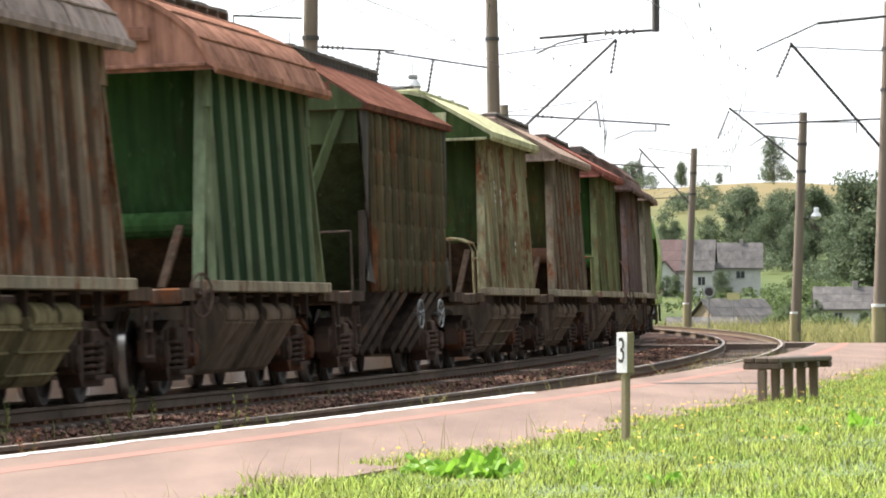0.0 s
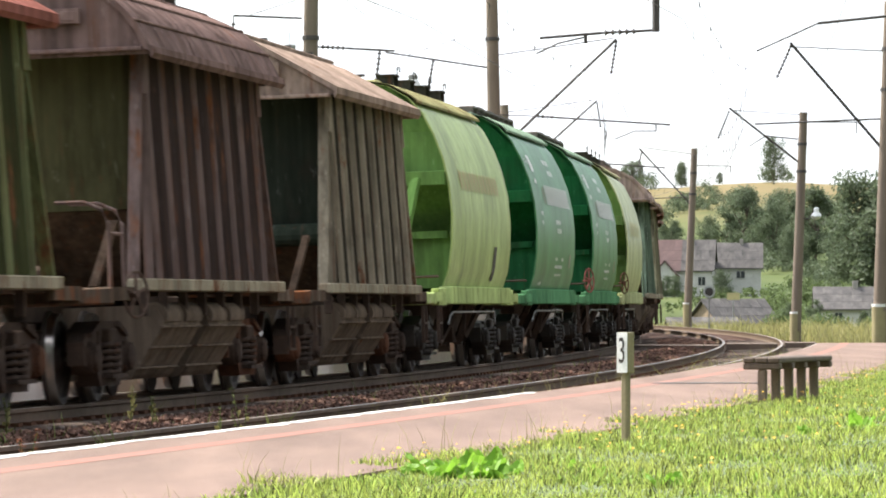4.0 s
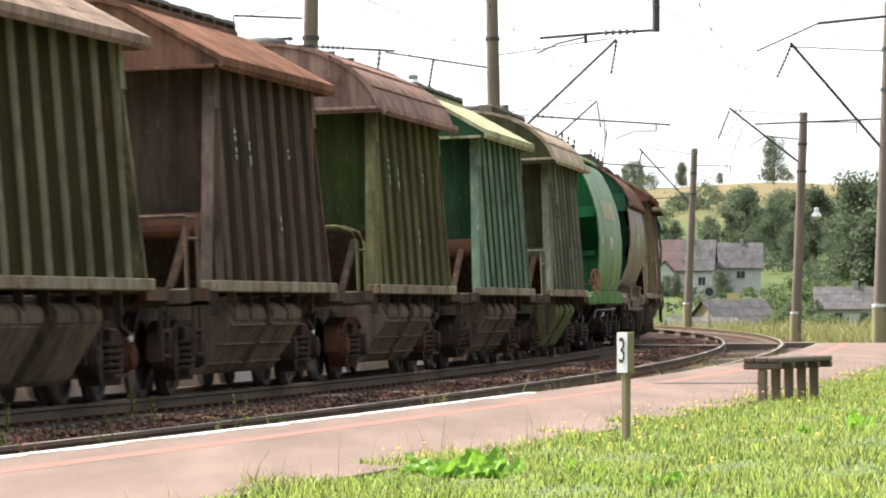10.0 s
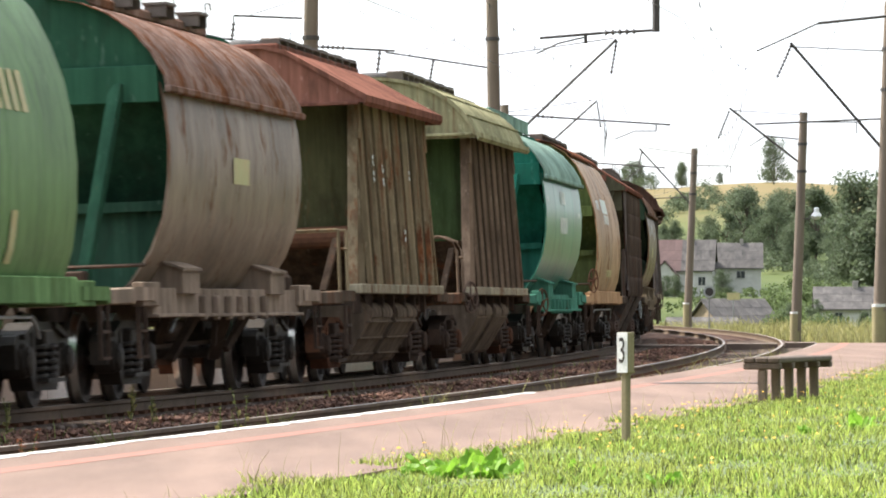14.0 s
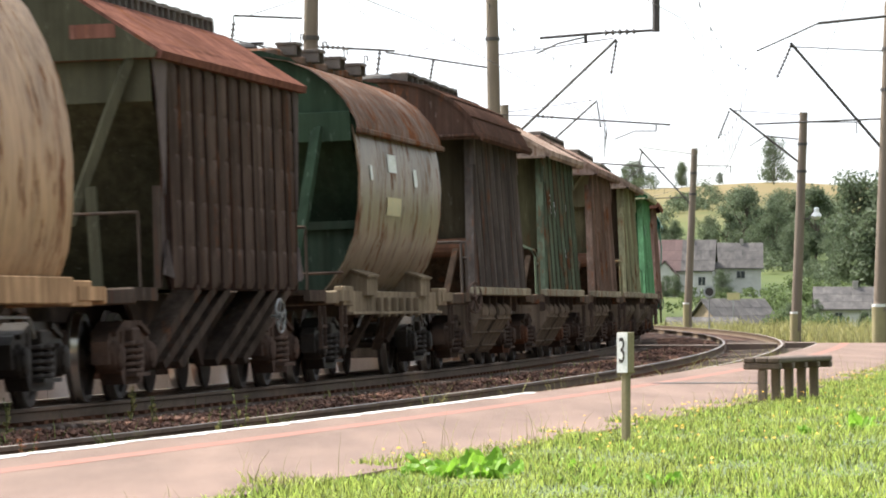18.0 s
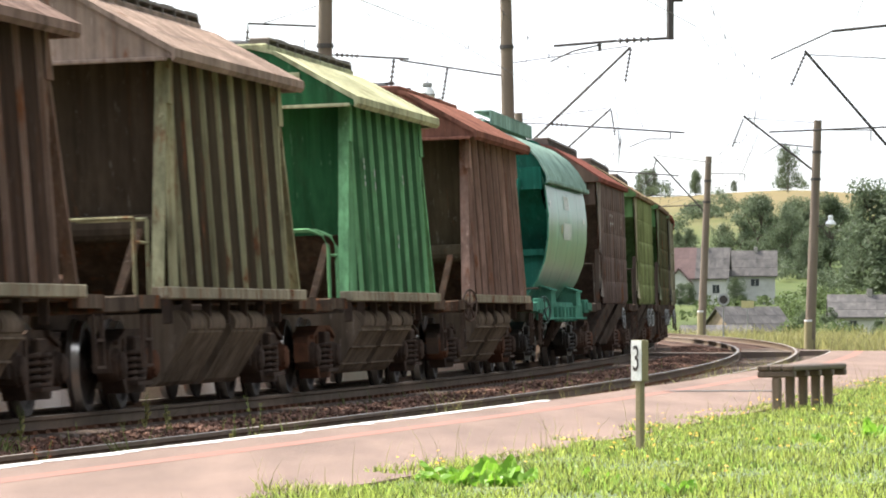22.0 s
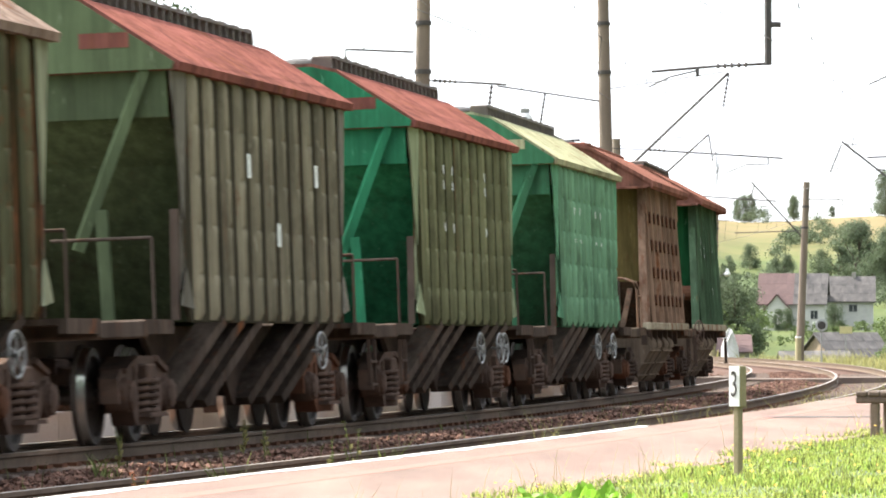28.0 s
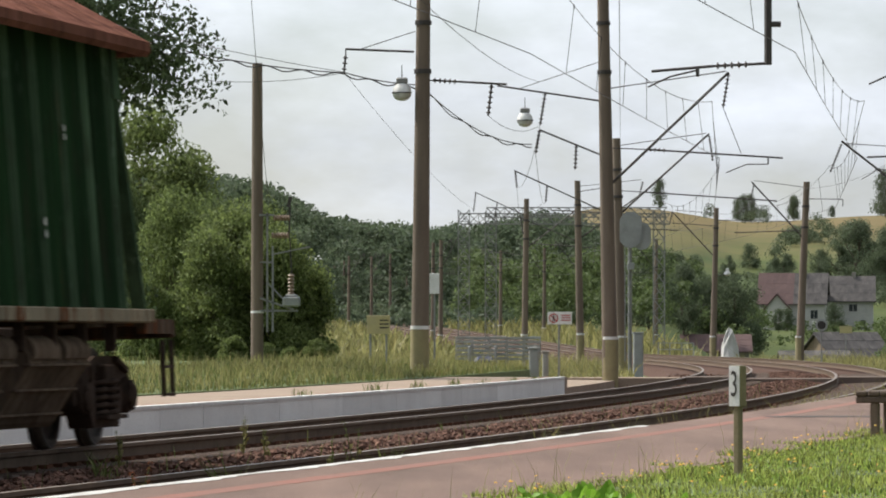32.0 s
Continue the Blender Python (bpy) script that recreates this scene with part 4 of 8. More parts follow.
def hatch_stand():
    """A small step deck on legs with a thin rail."""
    bm = boxes((-0.32, 0.32, -0.15, 0.15, 0.12, 0.16), (-0.3, -0.25, -0.13, 0.13, -0.02, 0.12), (0.25, 0.3, -0.13, 0.13, -0.02, 0.12), (-0.1, 0.7, 0.0, 0.05, 0.04, 0.08), bevel=0.005)
    tube(bm, [(0.28, -0.12, 0.12), (0.28, -0.12, 0.28), (0.6, -0.12, 0.3), (0.64, -0.12, 0.22)], 0.012, 5)
    return bm


def wedge(sy):
    """Gate housing with a sloping lid, set into the belly above the sill."""
    bm = bmesh.new()
    prism(bm, [(sy * 0.9, 1.62), (sy * 1.5, 1.4), (sy * 1.5, 1.14), (sy * 0.9, 1.14)], "x", -0.55, 0.55)
    prism(bm, [(sy * 0.9, 1.64), (sy * 1.53, 1.42), (sy * 1.53, 1.39), (sy * 0.9, 1.61)], "x", -0.59, 0.59)
    return bm


def bulkhead(prof, sx, hood):
    """Upright plate across the lower end, cut to the shell's inside, with a flange on its top."""
    bm = bmesh.new()
    half_out = [(y - 0.06, z) for y, z in prof if z < 2.1] + [((1.46 if hood else 1.5), 2.15)]
    prism(bm, half_out + [(-y, z) for y, z in half_out[::-1]], "x", sx * 3.95 - 0.02, sx * 3.95 + 0.02)
    box(bm, sx * 4.03 - 0.06, sx * 4.03 + 0.06, -1.45, 1.45, 2.04, 2.15)
    return bm


def curved_wagon(k, spec):
    """Newer hopper with smooth bulging sides that overhang its sloped ends."""
    side, end, roof = spec["side"], spec["end"], spec["roof"]
    hood = spec["kind"] == "hood"
    wagon = new("hopper_wagon")
    half = 7.15
    running_gear(wagon, half, 4.85, spec["sill"], k, OILY)
    body = 4.56
    prof = BELLY if hood else SMOOTH
    part("shell", shared(("shell", hood), lambda: shell_mesh(prof, body), side, True), side, wagon, "smooth bulging side sheets")
    if hood:
        part("roof_hood", shared("roof_hood", lambda: shell_mesh(HOOD, body + 0.1), roof, True), roof, wagon, "curved roof hood with a drip edge")
        part("hood_lip", shared("hood_lip", lambda: boxes((-body - 0.12, body + 0.12, -1.66, -1.58, 3.3, 3.38), (-body - 0.12, body + 0.12, 1.58, 1.66, 3.3, 3.38), bevel=0.015), roof), roof, wagon)
    else:
        part("roof_top", shared("roof_top", lambda: shell_mesh([(1.13, 4.11), (1.125, 4.15), (1.025, 4.235), (0.71, 4.41), (0.3, 4.49), (0.02, 4.51)], body + 0.04), roof, True), roof, wagon, "roof sheet with a drip edge")
        for x in (-1.45, 1.45):
            def funnel():
                bm = bmesh.new()
                prism(bm, [(-1.35, 1.25), (1.35, 1.25), (0.55, 0.42), (-0.55, 0.42)], "y", -0.95, 0.95)
                return bm
            f = part("hopper_funnel", shared("hopper_funnel", funnel, IRON), IRON, wagon, "dark hopper funnel")
            f.matrix_basis = pose(x, 0, 0)
        for sy in (-1, 1):
            part("side_sill", shared(("smooth_sill", sy), lambda: boxes((-body - 0.1, body + 0.05, sy * 1.45 - 0.1, sy * 1.45 + 0.1, 1.02, 1.29), bevel=0.015), spec["sill"]), spec["sill"], wagon, "deep side sill")
    part("top_box", shared("top_box", lambda: boxes((-4.4, 4.4, -0.5, 0.5, 4.36, 4.5), bevel=0.03), roof), roof, wagon)
    z = 4.5
    stands = k in (15, 21, 22, 29, 32)
    if not stands:
        part("walkway", shared(("walkway_curved", hood), lambda: walkway_mesh(4.3, z, 9) if not hood else boxes((-4.3, 4.3, -0.62, -0.3, 4.62, 4.66), (-4.3, 4.3, -0.62, -0.58, 4.4, 4.66), bevel=0.01), roof if hood else PLANK), PLANK, wagon, "roof walkway")
    for i in range(4):
        h = part("hatch", shared("hatch", hatch_mesh, BLACK), BLACK, wagon, "dark round loading hatch")
        h.matrix_basis = pose(-3.3 + 2.2 * i, 0.25, z)
        if stands:
            h = part("hatch_stand", shared("hatch_stand", hatch_stand, PLANK if hood else spec["low"]), BLACK, wagon, "raised step frame beside a roof hatch")
            h.matrix_basis = pose(-3.5 + 2.2 * i, -0.55, z - 0.06)
    count = 3 if hood else 5
    for i in range(count):
        def seam():
            bm = bmesh.new()
            for s in (sy,):
                rows = [[bm.verts.new((x, s * (y + d), z0)) for x, d in ((-0.05, -0.002), (-0.02, 0.003), (0.02, 0.003), (0.05, -0.002))] for y, z0 in prof]
                for a, b in zip(rows, rows[1:]):
                    for j in range(3):
                        bm.faces.new((a[j], a[j + 1], b[j + 1], b[j]))
            bmesh.ops.recalc_face_normals(bm, faces=bm.faces)
            return bm
        for sy in (-1, 1):
            s = part("weld_seam", shared(("weld_seam", hood, sy), seam, side), side, wagon)
            s.matrix_basis = pose(-body + 2 * body * (i + 1) / (count + 1), 0, 0)
    if not hood:
        for sx in (-1, 1):
            def smooth_gable():
                bm = bmesh.new()
                half_out = [(y - 0.033, zz) for y, zz in SMOOTH if zz > 2.8]
                prism(bm, half_out + [(-y, zz) for y, zz in half_out[::-1]], "x", sx * (body - 0.22) - 0.015, sx * (body - 0.22) + 0.015)
                return bm
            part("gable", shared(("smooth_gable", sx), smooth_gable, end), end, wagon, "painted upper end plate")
    if hood:
        for sx in (-1, 1):
            def hood_gable():
                bm = bmesh.new()
                half_out = [(1.56, 3.3)] + [(y - 0.035, zz) for y, zz in HOOD[1:]]
                prism(bm, half_out + [(-y, zz) for y, zz in half_out[::-1]], "x", sx * (body - 0.02) - 0.015, sx * (body - 0.02) + 0.015)
                return bm
            part("gable", shared(("hood_gable", sx), hood_gable, end), end, wagon, "painted plate closing the roof hood")
    for sx in (-1, 1):
        def slope():
            bm = bmesh.new()
            rows = []
            for x, z0, w in ((4.45, 4.35, 0.7), (4.4, 3.85, 1.2), (4.3, 3.45, 1.4), (3.6, 2.5, 1.52), (2.6, 1.2, 0.98 if hood else 1.36)):
                rows.append([bm.verts.new((sx * x, y, z0)) for y in (-w, w)])
            for a, b in zip(rows, rows[1:]):
                bm.faces.new((a[0], a[1], b[1], b[0]))
            bm.faces.new((rows[0][0], rows[0][1], bm.verts.new((sx * 4.45, 0.3, 4.46)), bm.verts.new((sx * 4.45, -0.3, 4.46))))
            return bm
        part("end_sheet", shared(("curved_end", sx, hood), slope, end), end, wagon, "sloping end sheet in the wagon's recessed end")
        zb = 3.4 if hood else 2.95
        part("cross_beam", shared(("cross_beam", sx, hood), lambda: boxes((sx * 4.55 - 0.08, sx * 4.55 + 0.08, -1.5, 1.5, zb - (0.2 if hood else 0.11), zb + (0.2 if hood else 0.11)), bevel=0.01), end), end, wagon)
        for sy in (-1, 1):
            part("end_strut", shared(("curved_strut", sx, sy, hood), lambda: bars(((sx * 4.6, sy * 1.05, zb), (sx * 5.3, sy * 0.72, 1.2), 0.15, 0.08)), end), end, wagon)
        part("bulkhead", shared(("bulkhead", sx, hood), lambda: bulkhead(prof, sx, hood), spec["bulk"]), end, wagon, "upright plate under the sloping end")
        for sy in (-1, 1):
            part("end_frame", shared(("end_frame", sx, sy), lambda: boxes((sx * 5.3 - 0.5, sx * 5.3 + 0.5, sy * 1.42 - 0.06, sy * 1.42 + 0.06, 1.0, 1.26), bevel=0.01), spec["sill"]), spec["sill"], wagon)
    part("end_gear", shared("curved_gear", lambda: boxes((-5.6, -5.3, -0.8, -0.4, 1.2, 1.4), (-5.5, -5.42, -1.45, 0.6, 1.42, 1.46), bevel=0.02), IRON), IRON, wagon)
    if k not in (15, 21, 31, 32):
        w = part("hand_wheel", shared("hand_wheel", hand_wheel_mesh, spec.get("wheel", RUSTY)), RUSTY, wagon, "spoked handbrake wheel")
        w.matrix_basis = pose(-5.1, -1.5, 1.5 if not hood else 1.05, 0, 0, -20)
    if hood:
        for sy in (-1, 1):
            part("lower_frame", shared(("lower_frame", sy), lambda: boxes((-5.0, 5.0, sy * 1.38 - 0.05, sy * 1.38 + 0.05, 0.9, 1.2), (-5.0, 5.0, sy * 1.4 - 0.1, sy * 1.4 + 0.06, 0.88, 0.92), bevel=0.008), spec["sill"]), spec["sill"], wagon)
            for x in (-3.0, 3.0):
                g = part("gate_box", shared(("gate_box", sy), lambda: wedge(sy), spec["sill"]), spec["sill"], wagon)
                g.matrix_basis = pose(x, 0, 0)
            for i in range(6):
                g = part("gate_latch", shared(("latch", sy), lambda: boxes((-0.045, 0.045, sy * 1.47 - 0.04, sy * 1.47 + 0.04, 0.84, 1.12), bevel=0.015), spec["sill"]), spec["sill"], wagon)
                g.matrix_basis = pose(-2.1 + 0.84 * i, 0, 0)
    for i, rod in enumerate((((-3.0, -1.25, 1.02), (-2.4, -1.0, 0.62), 0.08), ((2.6, -1.25, 1.02), (2.0, -1.0, 0.5), 0.08), ((0.0, -1.25, 1.02), (0.0, -1.2, 0.55), 0.06), ((-1.0, -1.25, 1.02), (-1.5, -0.95, 0.4), 0.14, 0.05), ((0.9, -1.25, 1.02), (1.4, -0.95, 0.4), 0.14, 0.05))):
        part("underframe_rod", shared(("underframe_rod", i), lambda: bars(rod), IRON), IRON, wagon)

    def pipe():
        bm = bmesh.new()
        tube(bm, [(-3.6, -1.36, 0.72), (-3.45, -1.38, 0.84), (-3.2, -1.4, 0.9), (3.1, -1.4, 0.9), (3.35, -1.38, 0.84), (3.6, -1.36, 0.7)], 0.017, 6)
        return bm
    part("brake_pipe", shared("brake_pipe", pipe, STEEL), STEEL, wagon, "pale brake pipe under the sill")

    def at(z):
        for (y0, z0), (y1, z1) in zip(prof, prof[1:]):
            if z0 <= z <= z1:
                return -(y0 + (y1 - y0) * (z - z0) / (z1 - z0)) - 0.006
        return -1.6
    for x0, x1, z0, z1, n, m in spec.get("marks", ()):
        mark(wagon, x0, x1, z0, z1, at, m, n, 0.36)
    return wagon


def grain_wagon(k, spec):
    """Longer hopper: tall upright ribbed sides, chamfered lower corners, slanting hopper beams below and braced ends."""
    side, end, roof = spec["side"], spec["end"], spec["roof"]
    wagon = new("hopper_wagon")
    half = 7.36
    running_gear(wagon, half, 5.0, spec["low"], k, DUSTY)
    for sy in (-1, 1):
        def wall():
            bm = bmesh.new()
            prism(bm, [(-4.35, 1.18), (4.35, 1.18), (4.58, 1.42), (4.6, 2.3), (4.5, 3.72), (-4.5, 3.72), (-4.6, 2.3), (-4.58, 1.42)], "y", sy * 1.46 - 0.02, sy * 1.46 + 0.02)
            return bm
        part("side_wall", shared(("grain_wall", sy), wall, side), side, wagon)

        def rib():
            bm = bmesh.new()
            rows = []
            steps = [(1.2, 0.01, 0.0), (1.28, 0.05, 0.0)]
            for z in (1.66, 2.16, 2.66, 3.16):            # pressed dimples at the inner frames
                steps += [(z - 0.13, 0.05, 0.0), (z - 0.05, 0.05, 0.008), (z, 0.048, -0.026), (z + 0.05, 0.05, 0.0)]
            for z, d, e in steps + [(3.6, 0.05, 0.0), (3.7, 0.01, 0.0)]:
                rows.append([bm.verts.new((x, sy * (1.48 + f), z)) for x, f in ((-0.17, 0.0), (-0.12, d), (-0.055, d * 1.2 + e), (0.055, d * 1.2 + e), (0.12, d), (0.17, 0.0))])
            for a, b in zip(rows, rows[1:]):
                for i in range(5):
                    bm.faces.new((a[i], a[i + 1], b[i + 1], b[i]))
            bmesh.ops.recalc_face_normals(bm, faces=bm.faces)
            return bm
        for i in range(11):
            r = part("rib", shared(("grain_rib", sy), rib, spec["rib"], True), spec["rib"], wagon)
            r.matrix_basis = pose(-4.0 + i * 0.8, 0, 0)
        for sx in (-1, 1):
            def ear():
                bm = bmesh.new()
                for tri in (((4.42, 1.53, 3.72), (5.02, 1.49, 3.72), (4.6, 1.5, 2.2)), ((4.36, 1.53, 1.3), (4.84, 1.5, 1.34), (4.58, 1.5, 1.72)), ((4.56, 1.49, 1.5), (4.64, 1.44, 1.5), (4.6, 1.47, 2.4))):
                    out = [bm.verts.new((sx * x, sy * y, z)) for x, y, z in tri]
                    back = [bm.verts.new((sx * (x - 0.02), sy * (y - 0.025), z)) for x, y, z in tri]
                    bm.faces.new(out), bm.faces.new(back[::-1])
                    for i in range(3):
                        bm.faces.new((out[i], out[(i + 1) % 3], back[(i + 1) % 3], back[i]))
                bmesh.ops.recalc_face_normals(bm, faces=bm.faces)
                return bm
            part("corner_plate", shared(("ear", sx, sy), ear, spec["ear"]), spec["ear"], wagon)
            part("end_post", shared(("end_post", sx, sy), lambda: bars(((sx * 4.72, sy * 1.4, 1.2), (sx * 4.72, sy * 1.42, 2.3), 0.08, 0.08)), spec["low"]), end, wagon)
        for x in (-3.4, -2.4, -1.4, 1.0, 2.0, 3.0):
            lean = 0.9 if x < 0 else 0.9
            b = part("hopper_beam", shared(("hopper_beam", sy), lambda: bars(((0.55, sy * 1.36, 1.2), (-0.55, sy * 0.95, 0.35), 0.3, 0.1)), spec["low"]), spec["low"], wagon, "slanting hopper beam")
            b.matrix_basis = pose(x + 0.2, 0, 0)

        def under():
            bm = bmesh.new()
            prism(bm, [(-4.2, 1.16), (4.2, 1.16), (2.6, 0.4), (0.5, 0.32), (0.0, 0.7), (-0.5, 0.32), (-2.9, 0.4)], "y", sy * 0.9 - 0.03, sy * 0.9 + 0.03)
            return bm
        part("hopper_side", shared(("hopper_under", sy), under, IRON), IRON, wagon)
        for x in (0.9, 2.9, 3.4):
            if (k + int(x)) % 3 != 1:
                w = part("gate_wheel", shared("gate_wheel", hand_wheel_mesh, STEEL), STEEL, wagon, "spoked gate wheel")
                w.matrix_basis = pose(x, sy * 1.5, 0.88, 0, 0, 6 * sy) @ Matrix.Diagonal((0.85, 0.85, 0.85, 1))
    for sx in (-1, 1):
        def slope():
            bm = bmesh.new()
            rows = [[bm.verts.new((sx * x, y, z)) for y in (-1.44, 1.44)] for x, z in ((4.9, 3.75), (4.9, 3.2), (4.3, 2.75), (2.7, 1.2))]
            for a, b in zip(rows, rows[1:]):
                bm.faces.new((a[0], a[1], b[1], b[0]))
            return bm
        part("end_sheet", shared(("grain_end", sx), slope, spec["end_dark"]), end, wagon, "sloping end sheet")
        part("end_plate", shared(("end_plate", sx), lambda: boxes((sx * 4.94 - 0.03, sx * 4.94 + 0.03, -1.44, 1.44, 3.2, 3.74), bevel=0.01), end), end, wagon)
        for sy in (-1, 1):
            part("end_brace", shared(("end_brace", sx, sy), lambda: bars(((sx * 4.98, sy * 1.22, 3.68), (sx * 5.25, sy * 0.55, 1.9), 0.17, 0.1), ((sx * 5.25, sy * 0.8, 2.3), (sx * 5.3, sy * 0.85, 1.2), 0.12, 0.08)), end), end, wagon)
        part("end_rail", shared(("grain_rail", sx), lambda: bars(((sx * 5.75, -1.4, 1.2), (sx * 5.75, -1.4, 2.0), 0.035), ((sx * 5.75, -1.4, 2.0), (sx * 5.75, -0.4, 2.0), 0.035), sides=6), spec["low"]), spec["low"], wagon)
    part("roof", shared("grain_roof", lambda: grain_roof(), roof), roof, wagon, "weathered ridged roof")
    for sx in (-1, 1):
        def gable():
            bm = bmesh.new()
            prism(bm, [(-1.52, 3.67), (-1.54, 3.74), (-0.6, 4.38), (-0.3, 4.46), (0.3, 4.46), (0.6, 4.38), (1.54, 3.74), (1.52, 3.67)], "x", sx * 5.07 - 0.025, sx * 5.07 + 0.025)
            return bm
        part("gable", shared(("grain_gable", sx), gable, end), end, wagon, "painted roof gable")
    for i in range(4):
        h = part("hatch", shared("hatch", hatch_mesh, BLACK), BLACK, wagon, "dark round loading hatch")
        h.matrix_basis = pose(-3.6 + 2.4 * i, 0.1, 4.5)
    part("walkway", shared("grain_walk", lambda: walkway_mesh(4.7, 4.5, 25), PLANK), PLANK, wagon, "dark roof walkway on low brackets")
    if k != 7:
        part("gable_plate", shared("grain_gable_plate", lambda: boxes((-5.1, -5.05, -1.1, -0.6, 3.9, 4.05)), roof), roof, wagon)
    for x0, x1, z0, z1 in spec.get("marks", ()):
        mark(wagon, x0, x1, z0, z1, lambda z: -1.536, MARK, 1, 0.0)
    return wagon


def grain_roof():
    bm = bmesh.new()
    prism(bm, [(-1.58, 3.66), (-1.6, 3.74), (-0.6, 4.42), (-0.3, 4.5), (0.3, 4.5), (0.6, 4.42), (1.6, 3.74), (1.58, 3.66)], "x", -5.05, 5.05)
    return bm


MARK = material("faded_stencil_paint", ((0.74, 0.75, 0.70), (0.52, 0.55, 0.49)), rough=0.8, scale=12, rust=0.25, rust_colour=(0.2, 0.2, 0.16))
GOLD = material("faded_gold_paint", ((0.52, 0.42, 0.22), (0.40, 0.38, 0.22)), rough=0.8, scale=10, rust=0.25, rust_colour=(0.25, 0.3, 0.2))
PINKISH = material("worn_pink_patch", ((0.36, 0.26, 0.21), (0.22, 0.27, 0.17)), rough=0.8, scale=7, rust=0.4, rust_colour=(0.12, 0.24, 0.12))
ORANGE = material("orange_patch_paint", ((0.47, 0.36, 0.17), (0.41, 0.42, 0.19)), rough=0.7, scale=5, rust=0.5, rust_colour=(0.40, 0.43, 0.2))

G_DARK, G_MID, G_BRIGHT, OLIVE = (0.035, 0.085, 0.05), (0.05, 0.13, 0.06), (0.035, 0.22, 0.085), (0.10, 0.115, 0.045)
BROWN, DARK, RUSTB, GREYB = (0.115, 0.065, 0.05), (0.065, 0.05, 0.042), (0.16, 0.085, 0.055), (0.17, 0.145, 0.115)
R_RUST, R_PINK, R_RED, R_GREY, R_CREAM, R_ORANGE, R_MAUVE = (0.205, 0.092, 0.068), (0.30, 0.22, 0.175), (0.26, 0.10, 0.08), (0.26, 0.235, 0.2), (0.42, 0.41, 0.25), (0.27, 0.135, 0.085), (0.19, 0.125, 0.11)
TEAL, LIME, CREAMG, TAN, PALE = (0.03, 0.21, 0.15), (0.33, 0.45, 0.15), (0.43, 0.45, 0.23), (0.40, 0.33, 0.19), (0.40, 0.36, 0.29)


def leafy(c):
    """Greens of the older paint lean to yellow."""
    return (c[0] * 1.1, c[1] * 0.92, c[2] * 0.8) if c[0] < c[1] < 0.16 and c[1] > c[2] else c


def ribbed(side, end, roof, kind, rust=0.25, rib=None, marks=(), bosses=False, braced=False, chute=(0.20, 0.15, 0.11)):
    # Paler rib paint; light on ribs and shade between them is also coloured in.
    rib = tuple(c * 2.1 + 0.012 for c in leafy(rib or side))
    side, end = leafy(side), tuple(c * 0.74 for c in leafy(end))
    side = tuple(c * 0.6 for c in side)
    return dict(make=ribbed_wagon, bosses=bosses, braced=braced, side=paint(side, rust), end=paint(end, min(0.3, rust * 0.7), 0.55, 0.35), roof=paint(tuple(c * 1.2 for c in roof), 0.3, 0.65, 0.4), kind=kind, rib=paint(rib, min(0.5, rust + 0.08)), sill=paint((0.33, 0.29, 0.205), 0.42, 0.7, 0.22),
                low=paint((0.105, 0.07, 0.048), 0.3, 0.75, 0.45), chute=paint(chute, 0.22, 0.55, 0.4), deck=(0.13, 0.10, 0.075), marks=marks)


def curved(side, end, roof, kind="smooth", rust=0.1, rough=0.35, marks=(), wheel=None, sill=None):
    side = leafy(side) if side[2] < side[1] * 0.6 else side
    g = sum(side) / 3
    side = tuple(max(0.012, g + (c - g) * 1.05) * 1.08 for c in side)
    # End paint is scaled darker: some of the recess's shade is in it.
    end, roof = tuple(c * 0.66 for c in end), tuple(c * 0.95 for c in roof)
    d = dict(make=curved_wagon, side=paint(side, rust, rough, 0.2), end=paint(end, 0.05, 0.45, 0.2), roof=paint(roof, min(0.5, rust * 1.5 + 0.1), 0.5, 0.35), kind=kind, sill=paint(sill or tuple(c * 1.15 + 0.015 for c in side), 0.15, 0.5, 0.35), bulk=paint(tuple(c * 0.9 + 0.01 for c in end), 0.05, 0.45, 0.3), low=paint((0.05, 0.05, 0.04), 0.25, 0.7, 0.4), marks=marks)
    if wheel:
        d["wheel"] = wheel
    return d


def grain(side, end, roof, rust=0.25, rib=None, ear=None, marks=()):
    # Wall paint is scaled dark: the shade between ribs is put into it.
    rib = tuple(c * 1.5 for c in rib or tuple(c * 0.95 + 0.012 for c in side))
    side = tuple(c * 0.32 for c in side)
    # The sloping end's shade is put into a slightly darker copy of its paint.
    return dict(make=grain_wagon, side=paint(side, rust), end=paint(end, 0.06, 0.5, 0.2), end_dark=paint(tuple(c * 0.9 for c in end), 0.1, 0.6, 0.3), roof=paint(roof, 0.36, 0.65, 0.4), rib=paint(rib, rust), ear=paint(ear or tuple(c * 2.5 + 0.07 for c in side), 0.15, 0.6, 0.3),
                low=paint((0.105, 0.08, 0.064), 0.3, 0.75, 0.4), marks=marks)


